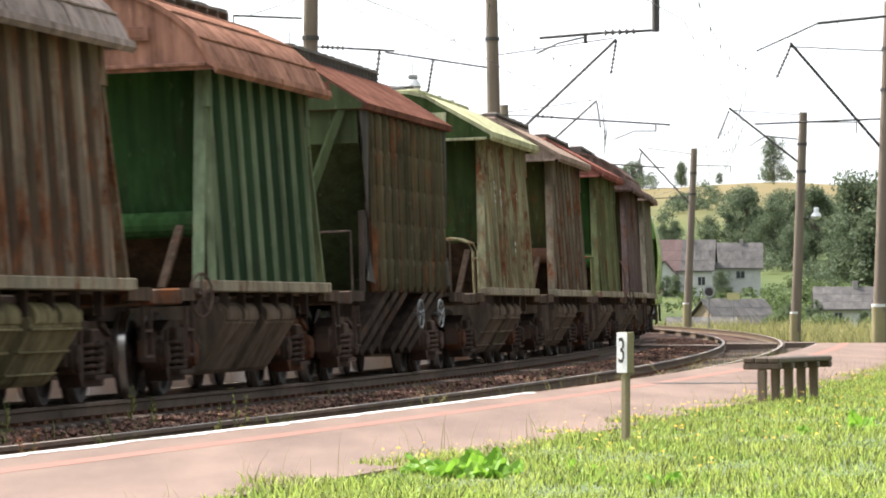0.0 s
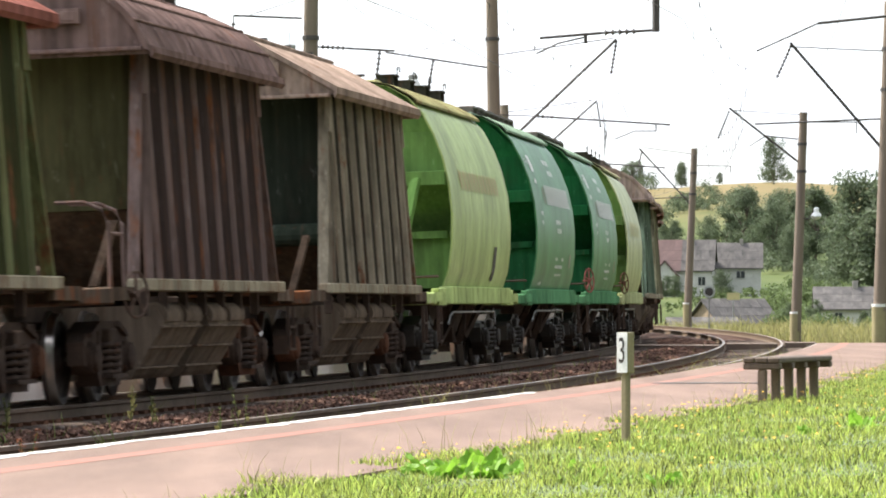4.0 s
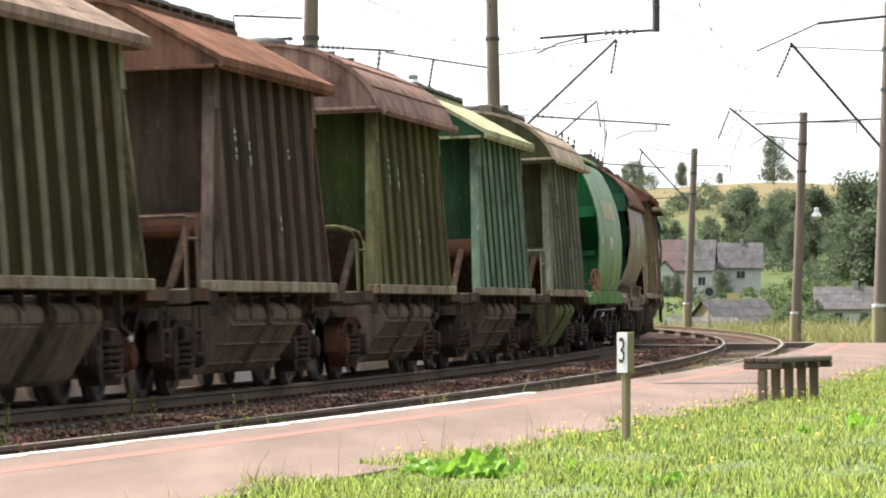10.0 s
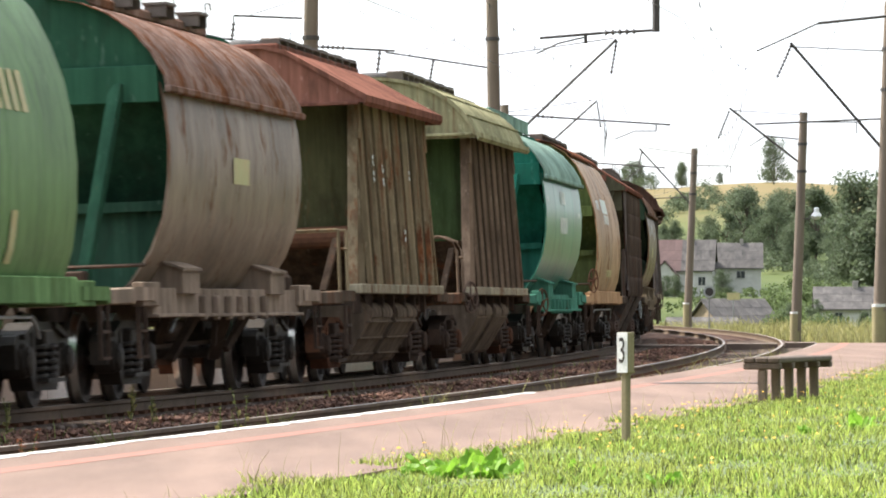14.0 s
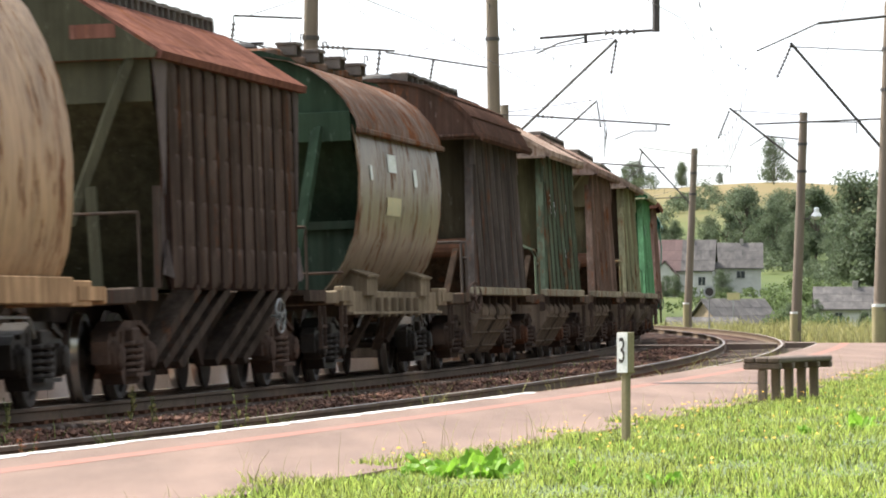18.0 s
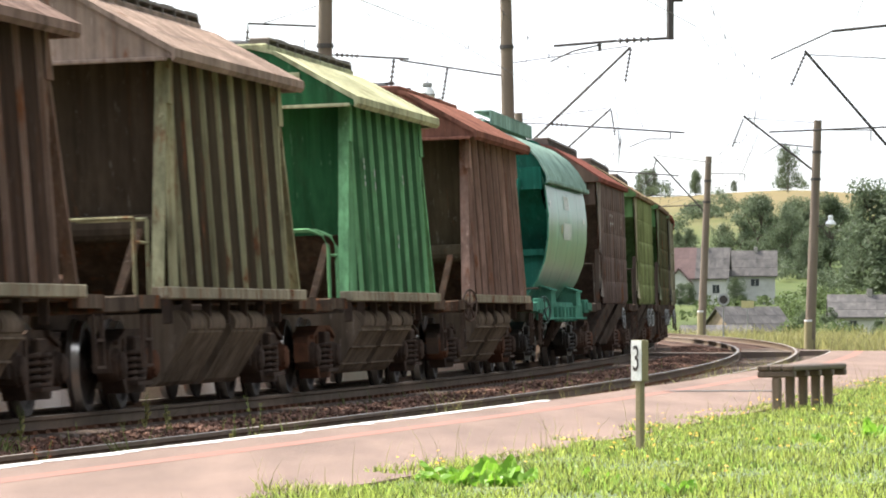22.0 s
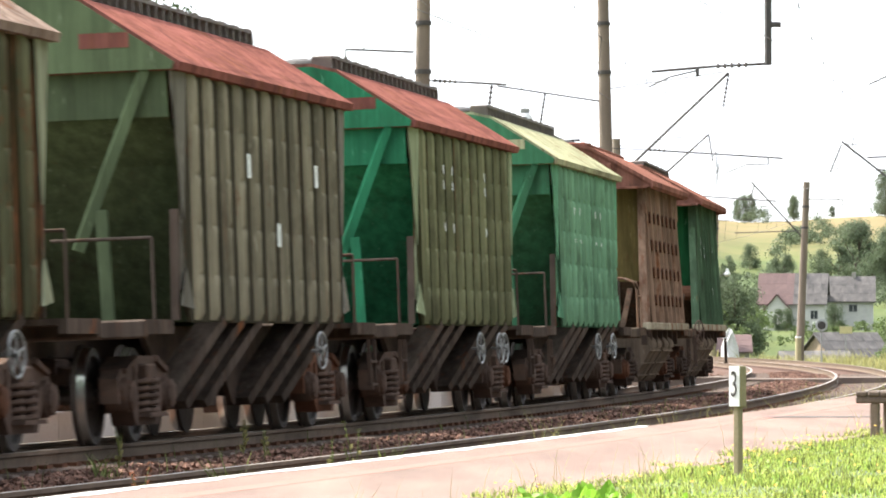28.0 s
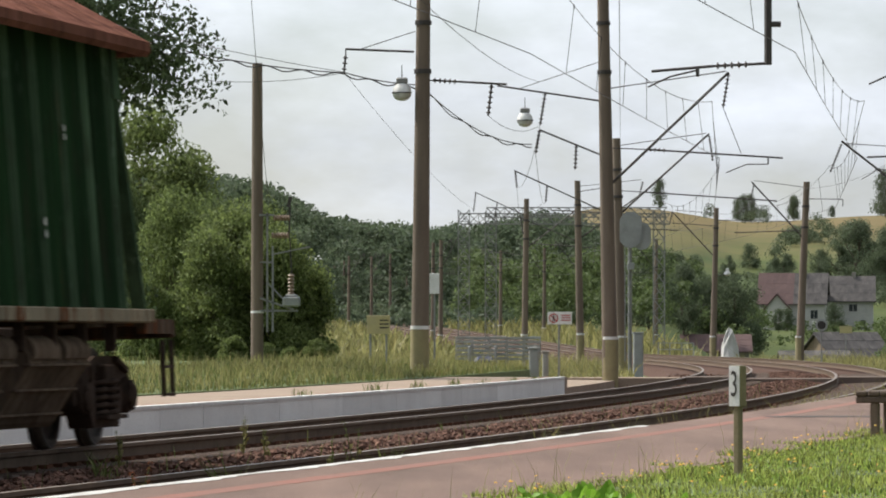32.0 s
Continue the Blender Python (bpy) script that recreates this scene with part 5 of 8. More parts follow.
RIB_MARKS = ((-2.52, 2.7, 2.86), (-2.52, 2.92, 3.08), (-1.53, 2.66, 2.98), (1.43, 2.8, 2.95), (0.44, 1.9, 2.1))
LETTERS = ((-1.75, 3.75, 2.84, 3.2, 13, MARK), (-2.35, -2.0, 2.84, 3.16, 1, PINKISH), (-3.5, -2.6, 3.42, 3.72, 1, MARK), (-4.2, -4.0, 3.56, 3.66, 1, MARK), (-3.85, -3.65, 3.54, 3.62, 1, MARK), (-3.7, -3.0, 3.2, 3.28, 1, MARK), (0.2, 1.5, 3.62, 3.72, 3, MARK), (0.4, 1.5, 3.42, 3.52, 3, MARK), (-0.2, 1.0, 2.5, 2.58, 4, MARK), (0.0, 1.0, 2.34, 2.42, 4, MARK), (-3.4, -3.0, 2.62, 2.7, 2, MARK), (-3.4, -3.1, 2.46, 2.52, 1, MARK), (-0.3, 0.2, 1.82, 1.88, 2, MARK), (1.2, 1.7, 1.82, 1.88, 1, MARK), (-0.3, 1.5, 1.68, 1.74, 4, MARK), (-0.2, 1.4, 1.54, 1.58, 3, MARK), (3.0, 3.6, 1.7, 1.95, 1, PINKISH), (-3.4, -2.8, 1.36, 1.42, 2, MARK))
FLEET = [  # from the last wagon forwards: place of its rear sill end, and its look
    (-190.44, ribbed((0.03, 0.085, 0.042), (0.03, 0.175, 0.068), R_RUST, "ridge", 0.06, rib=(0.032, 0.068, 0.042), marks=RIB_MARKS)),
    (-203.44, ribbed((0.13, 0.085, 0.05), (0.24, 0.19, 0.075), R_RUST, "ridge", 0.3, rib=(0.12, 0.075, 0.05), bosses=True)),
    (-217.71, grain((0.088, 0.2, 0.108), (0.055, 0.17, 0.088), R_CREAM, 0.12, rib=(0.125, 0.235, 0.14), ear=(0.15, 0.35, 0.2), marks=tuple((x - 0.045, x + 0.045, z, z + 0.11) for x in (-2.4, -1.6, 0.8, 1.6) for z in (2.5, 2.95)))),
    (-232.65, grain((0.13, 0.132, 0.066), (0.035, 0.2, 0.1), R_RED, 0.22, ear=(0.3, 0.34, 0.2), marks=tuple((x - 0.045, x + 0.045, z, z + 0.11) for x in (-2.4, -1.6, 1.6) for z in (2.4, 2.95, 3.15)))),
    (-247.53, grain((0.17, 0.15, 0.10), (0.10, 0.13, 0.07), R_RED, 0.25, marks=((-1.4, -1.2, 2.7, 2.95), (0.2, 0.4, 2.0, 2.25), (2.6, 2.8, 2.7, 2.95)))),
    (-262.74, grain((0.075, 0.075, 0.036), (0.10, 0.20, 0.08), R_PINK, 0.4, ear=(0.25, 0.26, 0.17))),
    (-277.71, grain((0.18, 0.20, 0.08), (0.12, 0.22, 0.085), (0.38, 0.28, 0.18), 0.12, ear=(0.42, 0.37, 0.24))),
    (-292.62, grain((0.12, 0.086, 0.072), (0.14, 0.095, 0.075), R_RED, 0.35, ear=(0.24, 0.2, 0.17), marks=tuple((x - 0.05, x + 0.05, z, z + 0.1) for x in (-1.6, -0.8, 2.4) for z in (2.82, 3.0)))),
    (-307.64, curved((0.075, 0.215, 0.15), TEAL, (0.29, 0.41, 0.34), "hood", 0.02, 0.28, ((-0.9, 0.3, 2.9, 3.15, 6, MARK), (-1.2, 0.6, 2.35, 2.65, 8, MARK), (-4.2, -3.9, 2.9, 3.0, 1, MARK), (3.5, 3.9, 2.7, 2.8, 1, MARK), (-1.75, -1.45, 2.45, 2.6, 1, GOLD)), wheel=paint((0.10, 0.15, 0.13), 0.15))),
    (-320.63, ribbed((0.14, 0.085, 0.065), (0.095, 0.075, 0.045), R_RUST, "ridge", 0.3)),
    (-334.25, ribbed((0.07, 0.18, 0.078), (0.05, 0.18, 0.075), R_CREAM, "ridge", 0.08, rib=(0.085, 0.19, 0.088), marks=RIB_MARKS)),
    (-347.44, ribbed((0.11, 0.085, 0.055), (0.09, 0.065, 0.045), R_PINK, "ridge", 0.3, rib=(0.15, 0.14, 0.08))),
    (-360.97, ribbed((0.10, 0.065, 0.048), (0.24, 0.21, 0.125), (0.24, 0.165, 0.135), "ridge", 0.3, braced=True)),
    (-374.41, ribbed((0.055, 0.06, 0.045), (0.16, 0.15, 0.085), R_PINK, "ridge", 0.3, rib=(0.052, 0.078, 0.058), marks=RIB_MARKS)),
    (-387.52, ribbed((0.055, 0.042, 0.036), (0.085, 0.07, 0.045), (0.08, 0.046, 0.035), "barrel", 0.22, rib=(0.05, 0.04, 0.034))),
    (-401.86, curved((0.2, 0.155, 0.105), (0.05, 0.08, 0.05), (0.22, 0.16, 0.13), "hood", 0.42, 0.33, ((-1.6, -0.2, 2.85, 3.1, 1, MARK), (1.2, 1.8, 2.7, 2.95, 1, MARK), (-1.8, 0.6, 2.25, 2.5, 1, GOLD), (-3.6, -3.2, 2.7, 2.9, 1, MARK)))),
    (-415.67, grain((0.09, 0.055, 0.044), (0.09, 0.085, 0.055), R_RUST, 0.3, rib=(0.078, 0.056, 0.045))),
    (-430.6, curved((0.40, 0.25, 0.14), (0.17, 0.22, 0.075), R_RUST, "smooth", 0.42, 0.4, ((-1.8, 1.4, 2.95, 3.25, 1, MARK), (-1.7, 0.2, 2.72, 2.92, 7, MARK), (-3.6, -2.6, 3.0, 3.2, 3, MARK), (-0.8, 1.2, 1.6, 1.75, 4, ORANGE)))),
    (-444.81, curved((0.075, 0.215, 0.15), TEAL, (0.29, 0.41, 0.34), "hood", 0.02, 0.28, ((-0.9, 0.3, 2.9, 3.15, 6, MARK), (-1.2, 0.6, 2.35, 2.65, 8, MARK), (-4.2, -3.9, 2.9, 3.0, 1, MARK), (3.5, 3.9, 2.7, 2.8, 1, MARK)))),
    (-458.25, ribbed((0.10, 0.068, 0.046), (0.10, 0.16, 0.065), (0.31, 0.29, 0.17), "barrel", 0.15)),
    (-471.84, ribbed((0.13, 0.10, 0.06), (0.12, 0.12, 0.06), R_RUST, "ridge", 0.35, marks=RIB_MARKS)),
    (-486.4, curved((0.25, 0.19, 0.145), (0.045, 0.13, 0.08), (0.30, 0.20, 0.165), "hood", 0.35, 0.38, ((-0.5, 1.2, 2.4, 2.7, 1, ORANGE),))),
    (-500.53, curved((0.13, 0.22, 0.09), (0.03, 0.19, 0.07), (0.2, 0.27, 0.15), "smooth", 0.06, 0.4, ((-2.2, 2.6, 2.84, 3.24, 13, GOLD), (-0.6, 0.6, 2.2, 2.45, 3, MARK), (-3.9, -3.4, 2.25, 2.45, 2, MARK), (1.6, 2.0, 1.4, 1.9, 1, ORANGE)), wheel=paint((0.35, 0.12, 0.10), 0.1))),
    (-513.86, ribbed((0.05, 0.09, 0.055), (0.12, 0.12, 0.06), (0.5, 0.39, 0.29), "barrel", 0.15, rib=(0.095, 0.095, 0.062), marks=RIB_MARKS, chute=(0.20, 0.21, 0.10))),
    (-527.41, ribbed((0.045, 0.105, 0.07), (0.05, 0.14, 0.08), R_CREAM, "ridge", 0.08, rib=(0.09, 0.15, 0.11))),
    (-540.69, ribbed((0.075, 0.088, 0.045), (0.075, 0.125, 0.05), (0.3, 0.19, 0.155), "barrel", 0.25, marks=RIB_MARKS)),
    (-554.04, ribbed((0.08, 0.056, 0.043), (0.12, 0.088, 0.066), (0.2, 0.105, 0.072), "ridge", 0.25, marks=RIB_MARKS)),
    (-567.05, ribbed((0.065, 0.068, 0.034), (0.085, 0.11, 0.045), R_PINK, "ridge", 0.2, rib=(0.115, 0.108, 0.066))),
    (-580.49, ribbed((0.04, 0.075, 0.055), (0.045, 0.095, 0.06), (0.37, 0.275, 0.235), "barrel", 0.12, rib=(0.075, 0.12, 0.095), marks=RIB_MARKS)),
    (-595.09, curved(CREAMG, (0.24, 0.40, 0.11), (0.46, 0.44, 0.26), "smooth", 0.12, 0.35, ((-2.4, 2.6, 2.62, 2.95, 12, ORANGE), (-3.9, -3.4, 2.5, 2.7, 2, MARK)))),
    (-609.5, curved((0.092, 0.225, 0.105), (0.022, 0.17, 0.055), (0.27, 0.36, 0.26), "smooth", 0.02, 0.35, LETTERS, wheel=paint((0.35, 0.12, 0.10), 0.1))),
    (-624.46, curved((0.092, 0.225, 0.105), (0.022, 0.17, 0.055), (0.27, 0.36, 0.26), "smooth", 0.02, 0.35, LETTERS)),
    (-638.89, curved((0.38, 0.46, 0.18), (0.22, 0.40, 0.11), (0.38, 0.36, 0.18), "smooth", 0.2, 0.4, ((-3.0, 3.0, 2.8, 3.1, 12, ORANGE), (1.8, 2.4, 1.4, 1.95, 1, WHEEL)))),
    (-652.07, ribbed((0.07, 0.06, 0.045), (0.04, 0.06, 0.05), R_PINK, "ridge", 0.25, rib=(0.125, 0.105, 0.075))),
    (-665.3, ribbed((0.08, 0.055, 0.048), (0.115, 0.11, 0.055), R_MAUVE, "barrel", 0.3)),
    (-678.65, ribbed((0.065, 0.085, 0.042), (0.055, 0.15, 0.05), R_RED, "ridge", 0.3)),
    (-691.69, ribbed((0.10, 0.08, 0.055), (0.09, 0.115, 0.05), R_PINK, "ridge", 0.35)),
    (-705.19, ribbed((0.11, 0.10, 0.055), (0.07, 0.13, 0.05), R_CREAM, "ridge", 0.45, rib=(0.16, 0.15, 0.085), marks=RIB_MARKS)),
    (-719.55, grain((0.06, 0.048, 0.032), (0.075, 0.095, 0.045), R_RUST, 0.4, rib=(0.07, 0.062, 0.036))),
    (-733.3, ribbed((0.045, 0.10, 0.055), (0.045, 0.12, 0.045), (0.33, 0.165, 0.115), "barrel", 0.1, rib=(0.075, 0.11, 0.07))),
    (-746.8, ribbed((0.13, 0.10, 0.07), (0.10, 0.12, 0.06), (0.30, 0.235, 0.205), "barrel", 0.42, chute=(0.26, 0.22, 0.12))),
    (-760.2, ribbed((0.12, 0.09, 0.065), (0.10, 0.10, 0.06), R_RUST, "barrel", 0.4)),
]
REAR = {ribbed_wagon: 4.65, curved_wagon: 4.38, grain_wagon: 4.75}
LOOKS = [
    "dark green ribbed hopper wagon with a rusty ridged roof",
    "brown ribbed hopper wagon with a rusty ridged roof",
    "fresh green ribbed grain hopper wagon with a cream ridged roof",
    "olive-green ribbed grain hopper wagon with a red roof",
    "grey-brown ribbed grain hopper wagon with a red ridged roof",
    "dark olive rust-streaked grain hopper wagon with a faded beige roof",
    "light green ribbed grain hopper wagon with a faded beige roof",
    "dark brown ribbed grain hopper wagon with a red roof",
    "glossy teal smooth-sided hopper wagon with a hooded teal roof",
    "brown ribbed hopper wagon with a rusty ridged roof",
    "mid-green ribbed hopper wagon with a cream ridged roof",
    "olive-brown rusting ribbed hopper wagon with a faded beige roof",
    "dark brown ribbed hopper wagon with a mauve ridged roof",
    "dark green rusting ribbed hopper wagon with a beige roof",
    "blackish-brown ribbed hopper wagon with a rusty barrel roof",
    "dull beige-grey smooth-sided hopper wagon with a rust-stained hooded roof",
    "dark brown ribbed grain hopper wagon with a rusty ridged roof",
    "tan rust-stained smooth-sided hopper wagon with a rusty roof",
    "glossy teal smooth-sided hopper wagon with a hooded teal roof",
    "grey-olive ribbed hopper wagon with a pale olive barrel roof",
    "olive-brown rusting ribbed hopper wagon with a rusty roof",
    "pinkish-beige smooth-sided hopper wagon with a hooded roof",
    "light green smooth-sided hopper wagon with worn gold lettering blocks",
    "dark green ribbed hopper wagon with a beige barrel roof",
    "dark green ribbed hopper wagon with a cream ridged roof",
    "olive-green ribbed hopper wagon with a rusty barrel roof",
    "maroon-brown ribbed hopper wagon with a orange-rust ridged roof",
    "olive ribbed hopper wagon with a beige ridged roof and stencilled end",
    "blackish-green ribbed hopper wagon with a mauve barrel roof",
    "pale cream-green smooth-sided hopper wagon with worn orange lettering blocks",
    "green smooth-sided hopper wagon with white lettering blocks",
    "green smooth-sided hopper wagon with a row of white lettering blocks",
    "lime-green smooth-sided hopper wagon with faint orange lettering blocks",
    "dark grey-brown ribbed hopper wagon with a beige ridged roof",
    "dark brown rusting ribbed hopper wagon with a mauve barrel roof",
    "dark olive ribbed hopper wagon with a red ridged roof",
    "brown rust-streaked ribbed hopper wagon with a beige ridged roof",
    "pale green badly rusted ribbed hopper wagon with a cream ridged roof",
    "dark brown ribbed grain hopper wagon with a rusty ridged roof",
    "dark green ribbed hopper wagon with a orange-rust barrel roof",
    "grey-brown rusting ribbed hopper wagon with a grey barrel roof",
    "brown rusting ribbed hopper wagon with a rusty barrel roof",
]

for k, (place, spec) in enumerate(FLEET):
    wagon = spec["make"](k, spec)
    tagged(wagon, LOOKS[k], "freight wagon", "wagons of the freight train")
    WAGONS.append((wagon, place - REAR[spec["make"]]))

# ---- line-side poles and wires ----
def insulator_mesh(length):
    bm = bmesh.new()
    prof = [(0.02, 0.0)]
    n = max(3, round(length / 0.11))
    for i in range(n):
        z = length * (i + 0.2) / n
        prof += [(0.025, z), (0.065, z + 0.03), (0.02, z + 0.055)]
    prof.append((0.02, length))
    lathe(bm, prof, "z", 8)
    return bm


def between(a, b):
    """A pose whose z axis runs from a to b."""
    a, b = Vector(a), Vector(b)
    return Matrix.Translation(a) @ (b - a).to_track_quat("Z", "Y").to_matrix().to_4x4()


def catenary_pole(x, y, z, height, lean, r0, r1, rods, insulators, label="brown concrete catenary pole with a painted foot"):
    root = tagged(new("catenary_pole"), label, "pole", "catenary poles")
    root.matrix_basis = pose(x, y, 0)
    bm = bmesh.new()
    prof = [(r0, -0.8), (r0 * 0.97, z + 0.9), (r1, z + height)]
    lathe(bm, prof, "z", 14)
    for v in bm.verts:
        v.co.x += lean * max(0, v.co.z - z) / height
    part("shaft", bm, POLE, root, smooth=True)
    bm = bmesh.new()
    lathe(bm, [(r0 + 0.004, -0.7), (r0 + 0.006, z + 0.95)], "z", 14)
    part("foot", bm, POLE_FOOT, root, "yellowish painted foot", smooth=True)
    bm = bmesh.new()
    lathe(bm, [(r0 + 0.009, z + 0.94), (r0 + 0.009, z + 1.02)], "z", 14)
    part("band", bm, WHITE, root, "white painted band", smooth=True)
    for h in (0.74, 0.86):
        bm = bmesh.new()
        r = r0 + (r1 - r0) * h
        lathe(bm, [(r + 0.03, z + height * h - 0.05), (r + 0.03, z + height * h + 0.05)], "z", 12, (lean * h, 0, 0))
        part("clamp", bm, ARM, root)
    for a, b, w in rods:
        part("bracket", bars(((a[0], 0, a[1]), (b[0], 0, b[1]), w), sides=6), ARM, root)
    for a, b in insulators:
        ln = math.hypot(a[0] - b[0], a[1] - b[1])
        ob = part("insulator", shared(("insulator", round(ln, 2)), lambda: insulator_mesh(ln), ARM), ARM, root, "ribbed insulator")
        ob.matrix_basis = between((a[0], 0, a[1]), (b[0], 0, b[1]))
    return root


def build_poles():
    catenary_pole(-0.52, 124, 0.31, 9.08, 0.09, 0.205, 0.15, [((-0.13, 7.47), (-1.66, 7.53), 0.05), ((-0.1, 7.93), (-1.3, 7.54), 0.02), ((0.87, 6.8), (1.95, 6.74), 0.05), ((0.15, 6.83), (0.87, 6.8), 0.03), ((-1.66, 7.53), (-1.66, 7.39), 0.03)], [((0.29, 6.83), (0.85, 6.8)), ((-1.66, 7.39), (-1.7, 7.01)), ((1.61, 6.73), (1.53, 6.04))])
    catenary_pole(4.53, 150, 0.07, 11.06, -0.21, 0.215, 0.15, [((0.0, 5.2), (3.21, 8.25), 0.075), ((-0.06, 7.81), (3.14, 8.28), 0.03), ((0.99, 6.16), (4.67, 5.93), 0.05), ((0.0, 6.2), (0.99, 6.16), 0.03), ((3.14, 5.53), (3.7, 5.76), 0.03), ((3.7, 5.76), (4.28, 5.76), 0.03), ((4.28, 5.94), (4.28, 5.76), 0.04), ((3.06, 7.3), (3.55, 6.05), 0.02), ((-0.1, 7.45), (-3.06, 7.89), 0.05), ((-2.52, 7.79), (-0.1, 8.6), 0.02), ((-0.1, 5.95), (-1.91, 6.69), 0.05)], [((1.04, 6.16), (1.53, 6.13)), ((3.21, 8.22), (3.06, 7.3)), ((-1.76, 7.69), (-1.9, 6.82)), ((-1.91, 6.69), (-2.02, 6.05)), ((-0.92, 6.27), (-0.95, 5.62))])
    catenary_pole(6.64, 206, 0.11, 8.36, -0.19, 0.2, 0.15, [((0.0, 5.7), (3.26, 8.64), 0.075), ((-0.1, 8.2), (3.15, 8.66), 0.03), ((0.84, 6.47), (5.78, 6.14), 0.05), ((0.0, 6.52), (0.84, 6.47), 0.03), ((4.2, 5.63), (5.04, 6.22), 0.03), ((-0.1, 5.5), (-3.99, 7.27), 0.05), ((-0.1, 6.72), (-1.68, 6.47), 0.03)], [((3.26, 8.58), (3.4, 7.63)), ((-3.95, 7.23), (-3.89, 6.64)), ((-2.77, 6.7), (-2.82, 6.1))])
    catenary_pole(6.57, 265, 0.23, 8.33, -0.14, 0.19, 0.14, [((0.0, 5.8), (3.05, 8.02), 0.07), ((-0.05, 8.29), (2.92, 8.61), 0.03), ((-1.41, 7.15), (1.97, 6.99), 0.05), ((0.0, 6.4), (4.68, 6.18), 0.05), ((-2.89, 6.8), (0.0, 5.6), 0.05)], [((3.0, 8.51), (2.84, 7.88)), ((-2.84, 6.75), (-2.73, 5.99))])
    catenary_pole(4.42, 301, 0.21, 8.38, 0.12, 0.18, 0.14, [((0.0, 5.8), (2.82, 7.98), 0.07), ((-2.7, 8.96), (0.0, 7.7), 0.05), ((0.0, 6.2), (4.05, 5.89), 0.05), ((-1.93, 5.74), (0.0, 5.52), 0.04)], [((-2.64, 8.9), (-2.76, 7.89)), ((-1.47, 8.4), (-1.63, 7.43))])
    catenary_pole(15.60, 320, 0.12, 8.42, 0.20, 0.19, 0.14, [((0.1, 5.7), (-2.35, 8.32), 0.07), ((0.2, 8.22), (-2.19, 8.41), 0.03), ((0.1, 7.5), (-2.35, 7.66), 0.04), ((0.2, 7.83), (4.5, 7.76), 0.04)], [((-2.35, 8.32), (-2.48, 7.66))])
    catenary_pole(17.06, 265, 0.10, 8.41, 0.35, 0.2, 0.15, [((0.14, 5.86), (-2.3, 8.51), 0.075), ((0.3, 8.24), (-2.16, 8.56), 0.03), ((0.32, 7.69), (2.08, 7.67), 0.04), ((2.08, 7.67), (2.08, 7.34), 0.04), ((0.14, 6.18), (-3.11, 6.07), 0.05)], [((-2.16, 8.42), (-2.35, 7.61))])
    catenary_pole(17.21, 205, -0.24, 8.41, 0.31, 0.2, 0.15, [((0.1, 6.34), (-2.45, 8.33), 0.08), ((0.27, 8.08), (-2.4, 8.25), 0.03), ((0.31, 7.81), (2.28, 7.81), 0.04), ((2.28, 7.81), (2.28, 7.39), 0.04), ((0.1, 7.18), (-1.09, 7.29), 0.05), ((-1.09, 7.29), (-1.71, 6.91), 0.03)], [((-2.45, 8.23), (-2.87, 7.18))])
    catenary_pole(14.89, 150, 0.05, 9.24, 0.29, 0.215, 0.16, [((0.14, 5.2), (-2.43, 8.16), 0.08), ((0.2, 7.93), (-2.35, 8.05), 0.03), ((0.16, 6.1), (-3.4, 5.95), 0.05)], [((-2.4, 8.1), (-2.8, 7.2))])
    # a boom with a drop post over the near track
    catenary_pole(12.3, 95, 0.0, 10.6, 0.0, 0.21, 0.16, [((0, 9.3), (-6.9, 8.9), 0.12), ((-6.72, 8.9), (-6.72, 5.75), 0.13), ((-6.72, 5.78), (-7.05, 5.76), 0.05), ((-7.65, 5.73), (-8.72, 5.64), 0.05), ((-7.93, 5.66), (-8.4, 5.55), 0.03), ((-8.4, 5.55), (-8.78, 5.37), 0.03), ((-7.93, 5.72), (-7.93, 5.55), 0.06), ((-6.5, 6.45), (-6.72, 6.45), 0.1), ((0.0, 6.2), (-2.78, 6.02), 0.04), ((-2.78, 6.02), (-3.93, 5.9), 0.05), ((-3.93, 5.9), (-4.99, 5.42), 0.03)], [((-7.05, 5.76), (-7.65, 5.73))], "concrete pole with a long boom and drop post")
    for x, y, h, d in ((-0.2, 433, 8.4, 1.4), (9.4, 515, 8.4, -2.2), (3.8, 686, 8.0, 1.5), (5.7, 550, 8.4, -1.8), (11.5, 470, 8.4, -2.0), (-15.4, 784, 8.4, 2.0), (-10.8, 633, 8.4, 1.8), (-8.3, 640, 8.4, 1.6), (-6.6, 690, 9.0, -1.8),
                       (-4.9, 748, 8.4, 1.6), (-16.5, 800, 8.2, 2.0), (-0.9, 480, 8.6, 1.6), (16.9, 440, 8.6, -2.2), (-12.9, 720, 8.3, 1.7), (-10.1, 830, 8.3, 1.7)):
        g = ground_height(x, y) + 0.1
        catenary_pole(x, y, g, h, 0.05, 0.19, 0.13, [((0, g + h * 0.72), (d, g + h + 0.3), 0.07), ((0, g + h - 0.2), (d, g + h + 0.1), 0.03), ((0, g + h * 0.7), (d * 1.2, g + h * 0.68), 0.04)], [((d, g + h + 0.3), (d, g + h - 0.4))], "distant brown catenary pole with a raking bracket")


build_poles()


def wire(name, pts, r=0.007, label="thin dark overhead wire", mat=WIRE):
    bm = bmesh.new()
    tube(bm, pts, r, 4)
    ob = new(name, mesh_of(name, bm, mat))
    return tagged(ob, label, "wire", "overhead wires")


def sagging(a, b, sag, n=14):
    a, b = Vector(a), Vector(b)
    return [a + (b - a) * (i / n) - Vector((0, 0, sag * 4 * (i / n) * (1 - i / n))) for i in range(n + 1)]


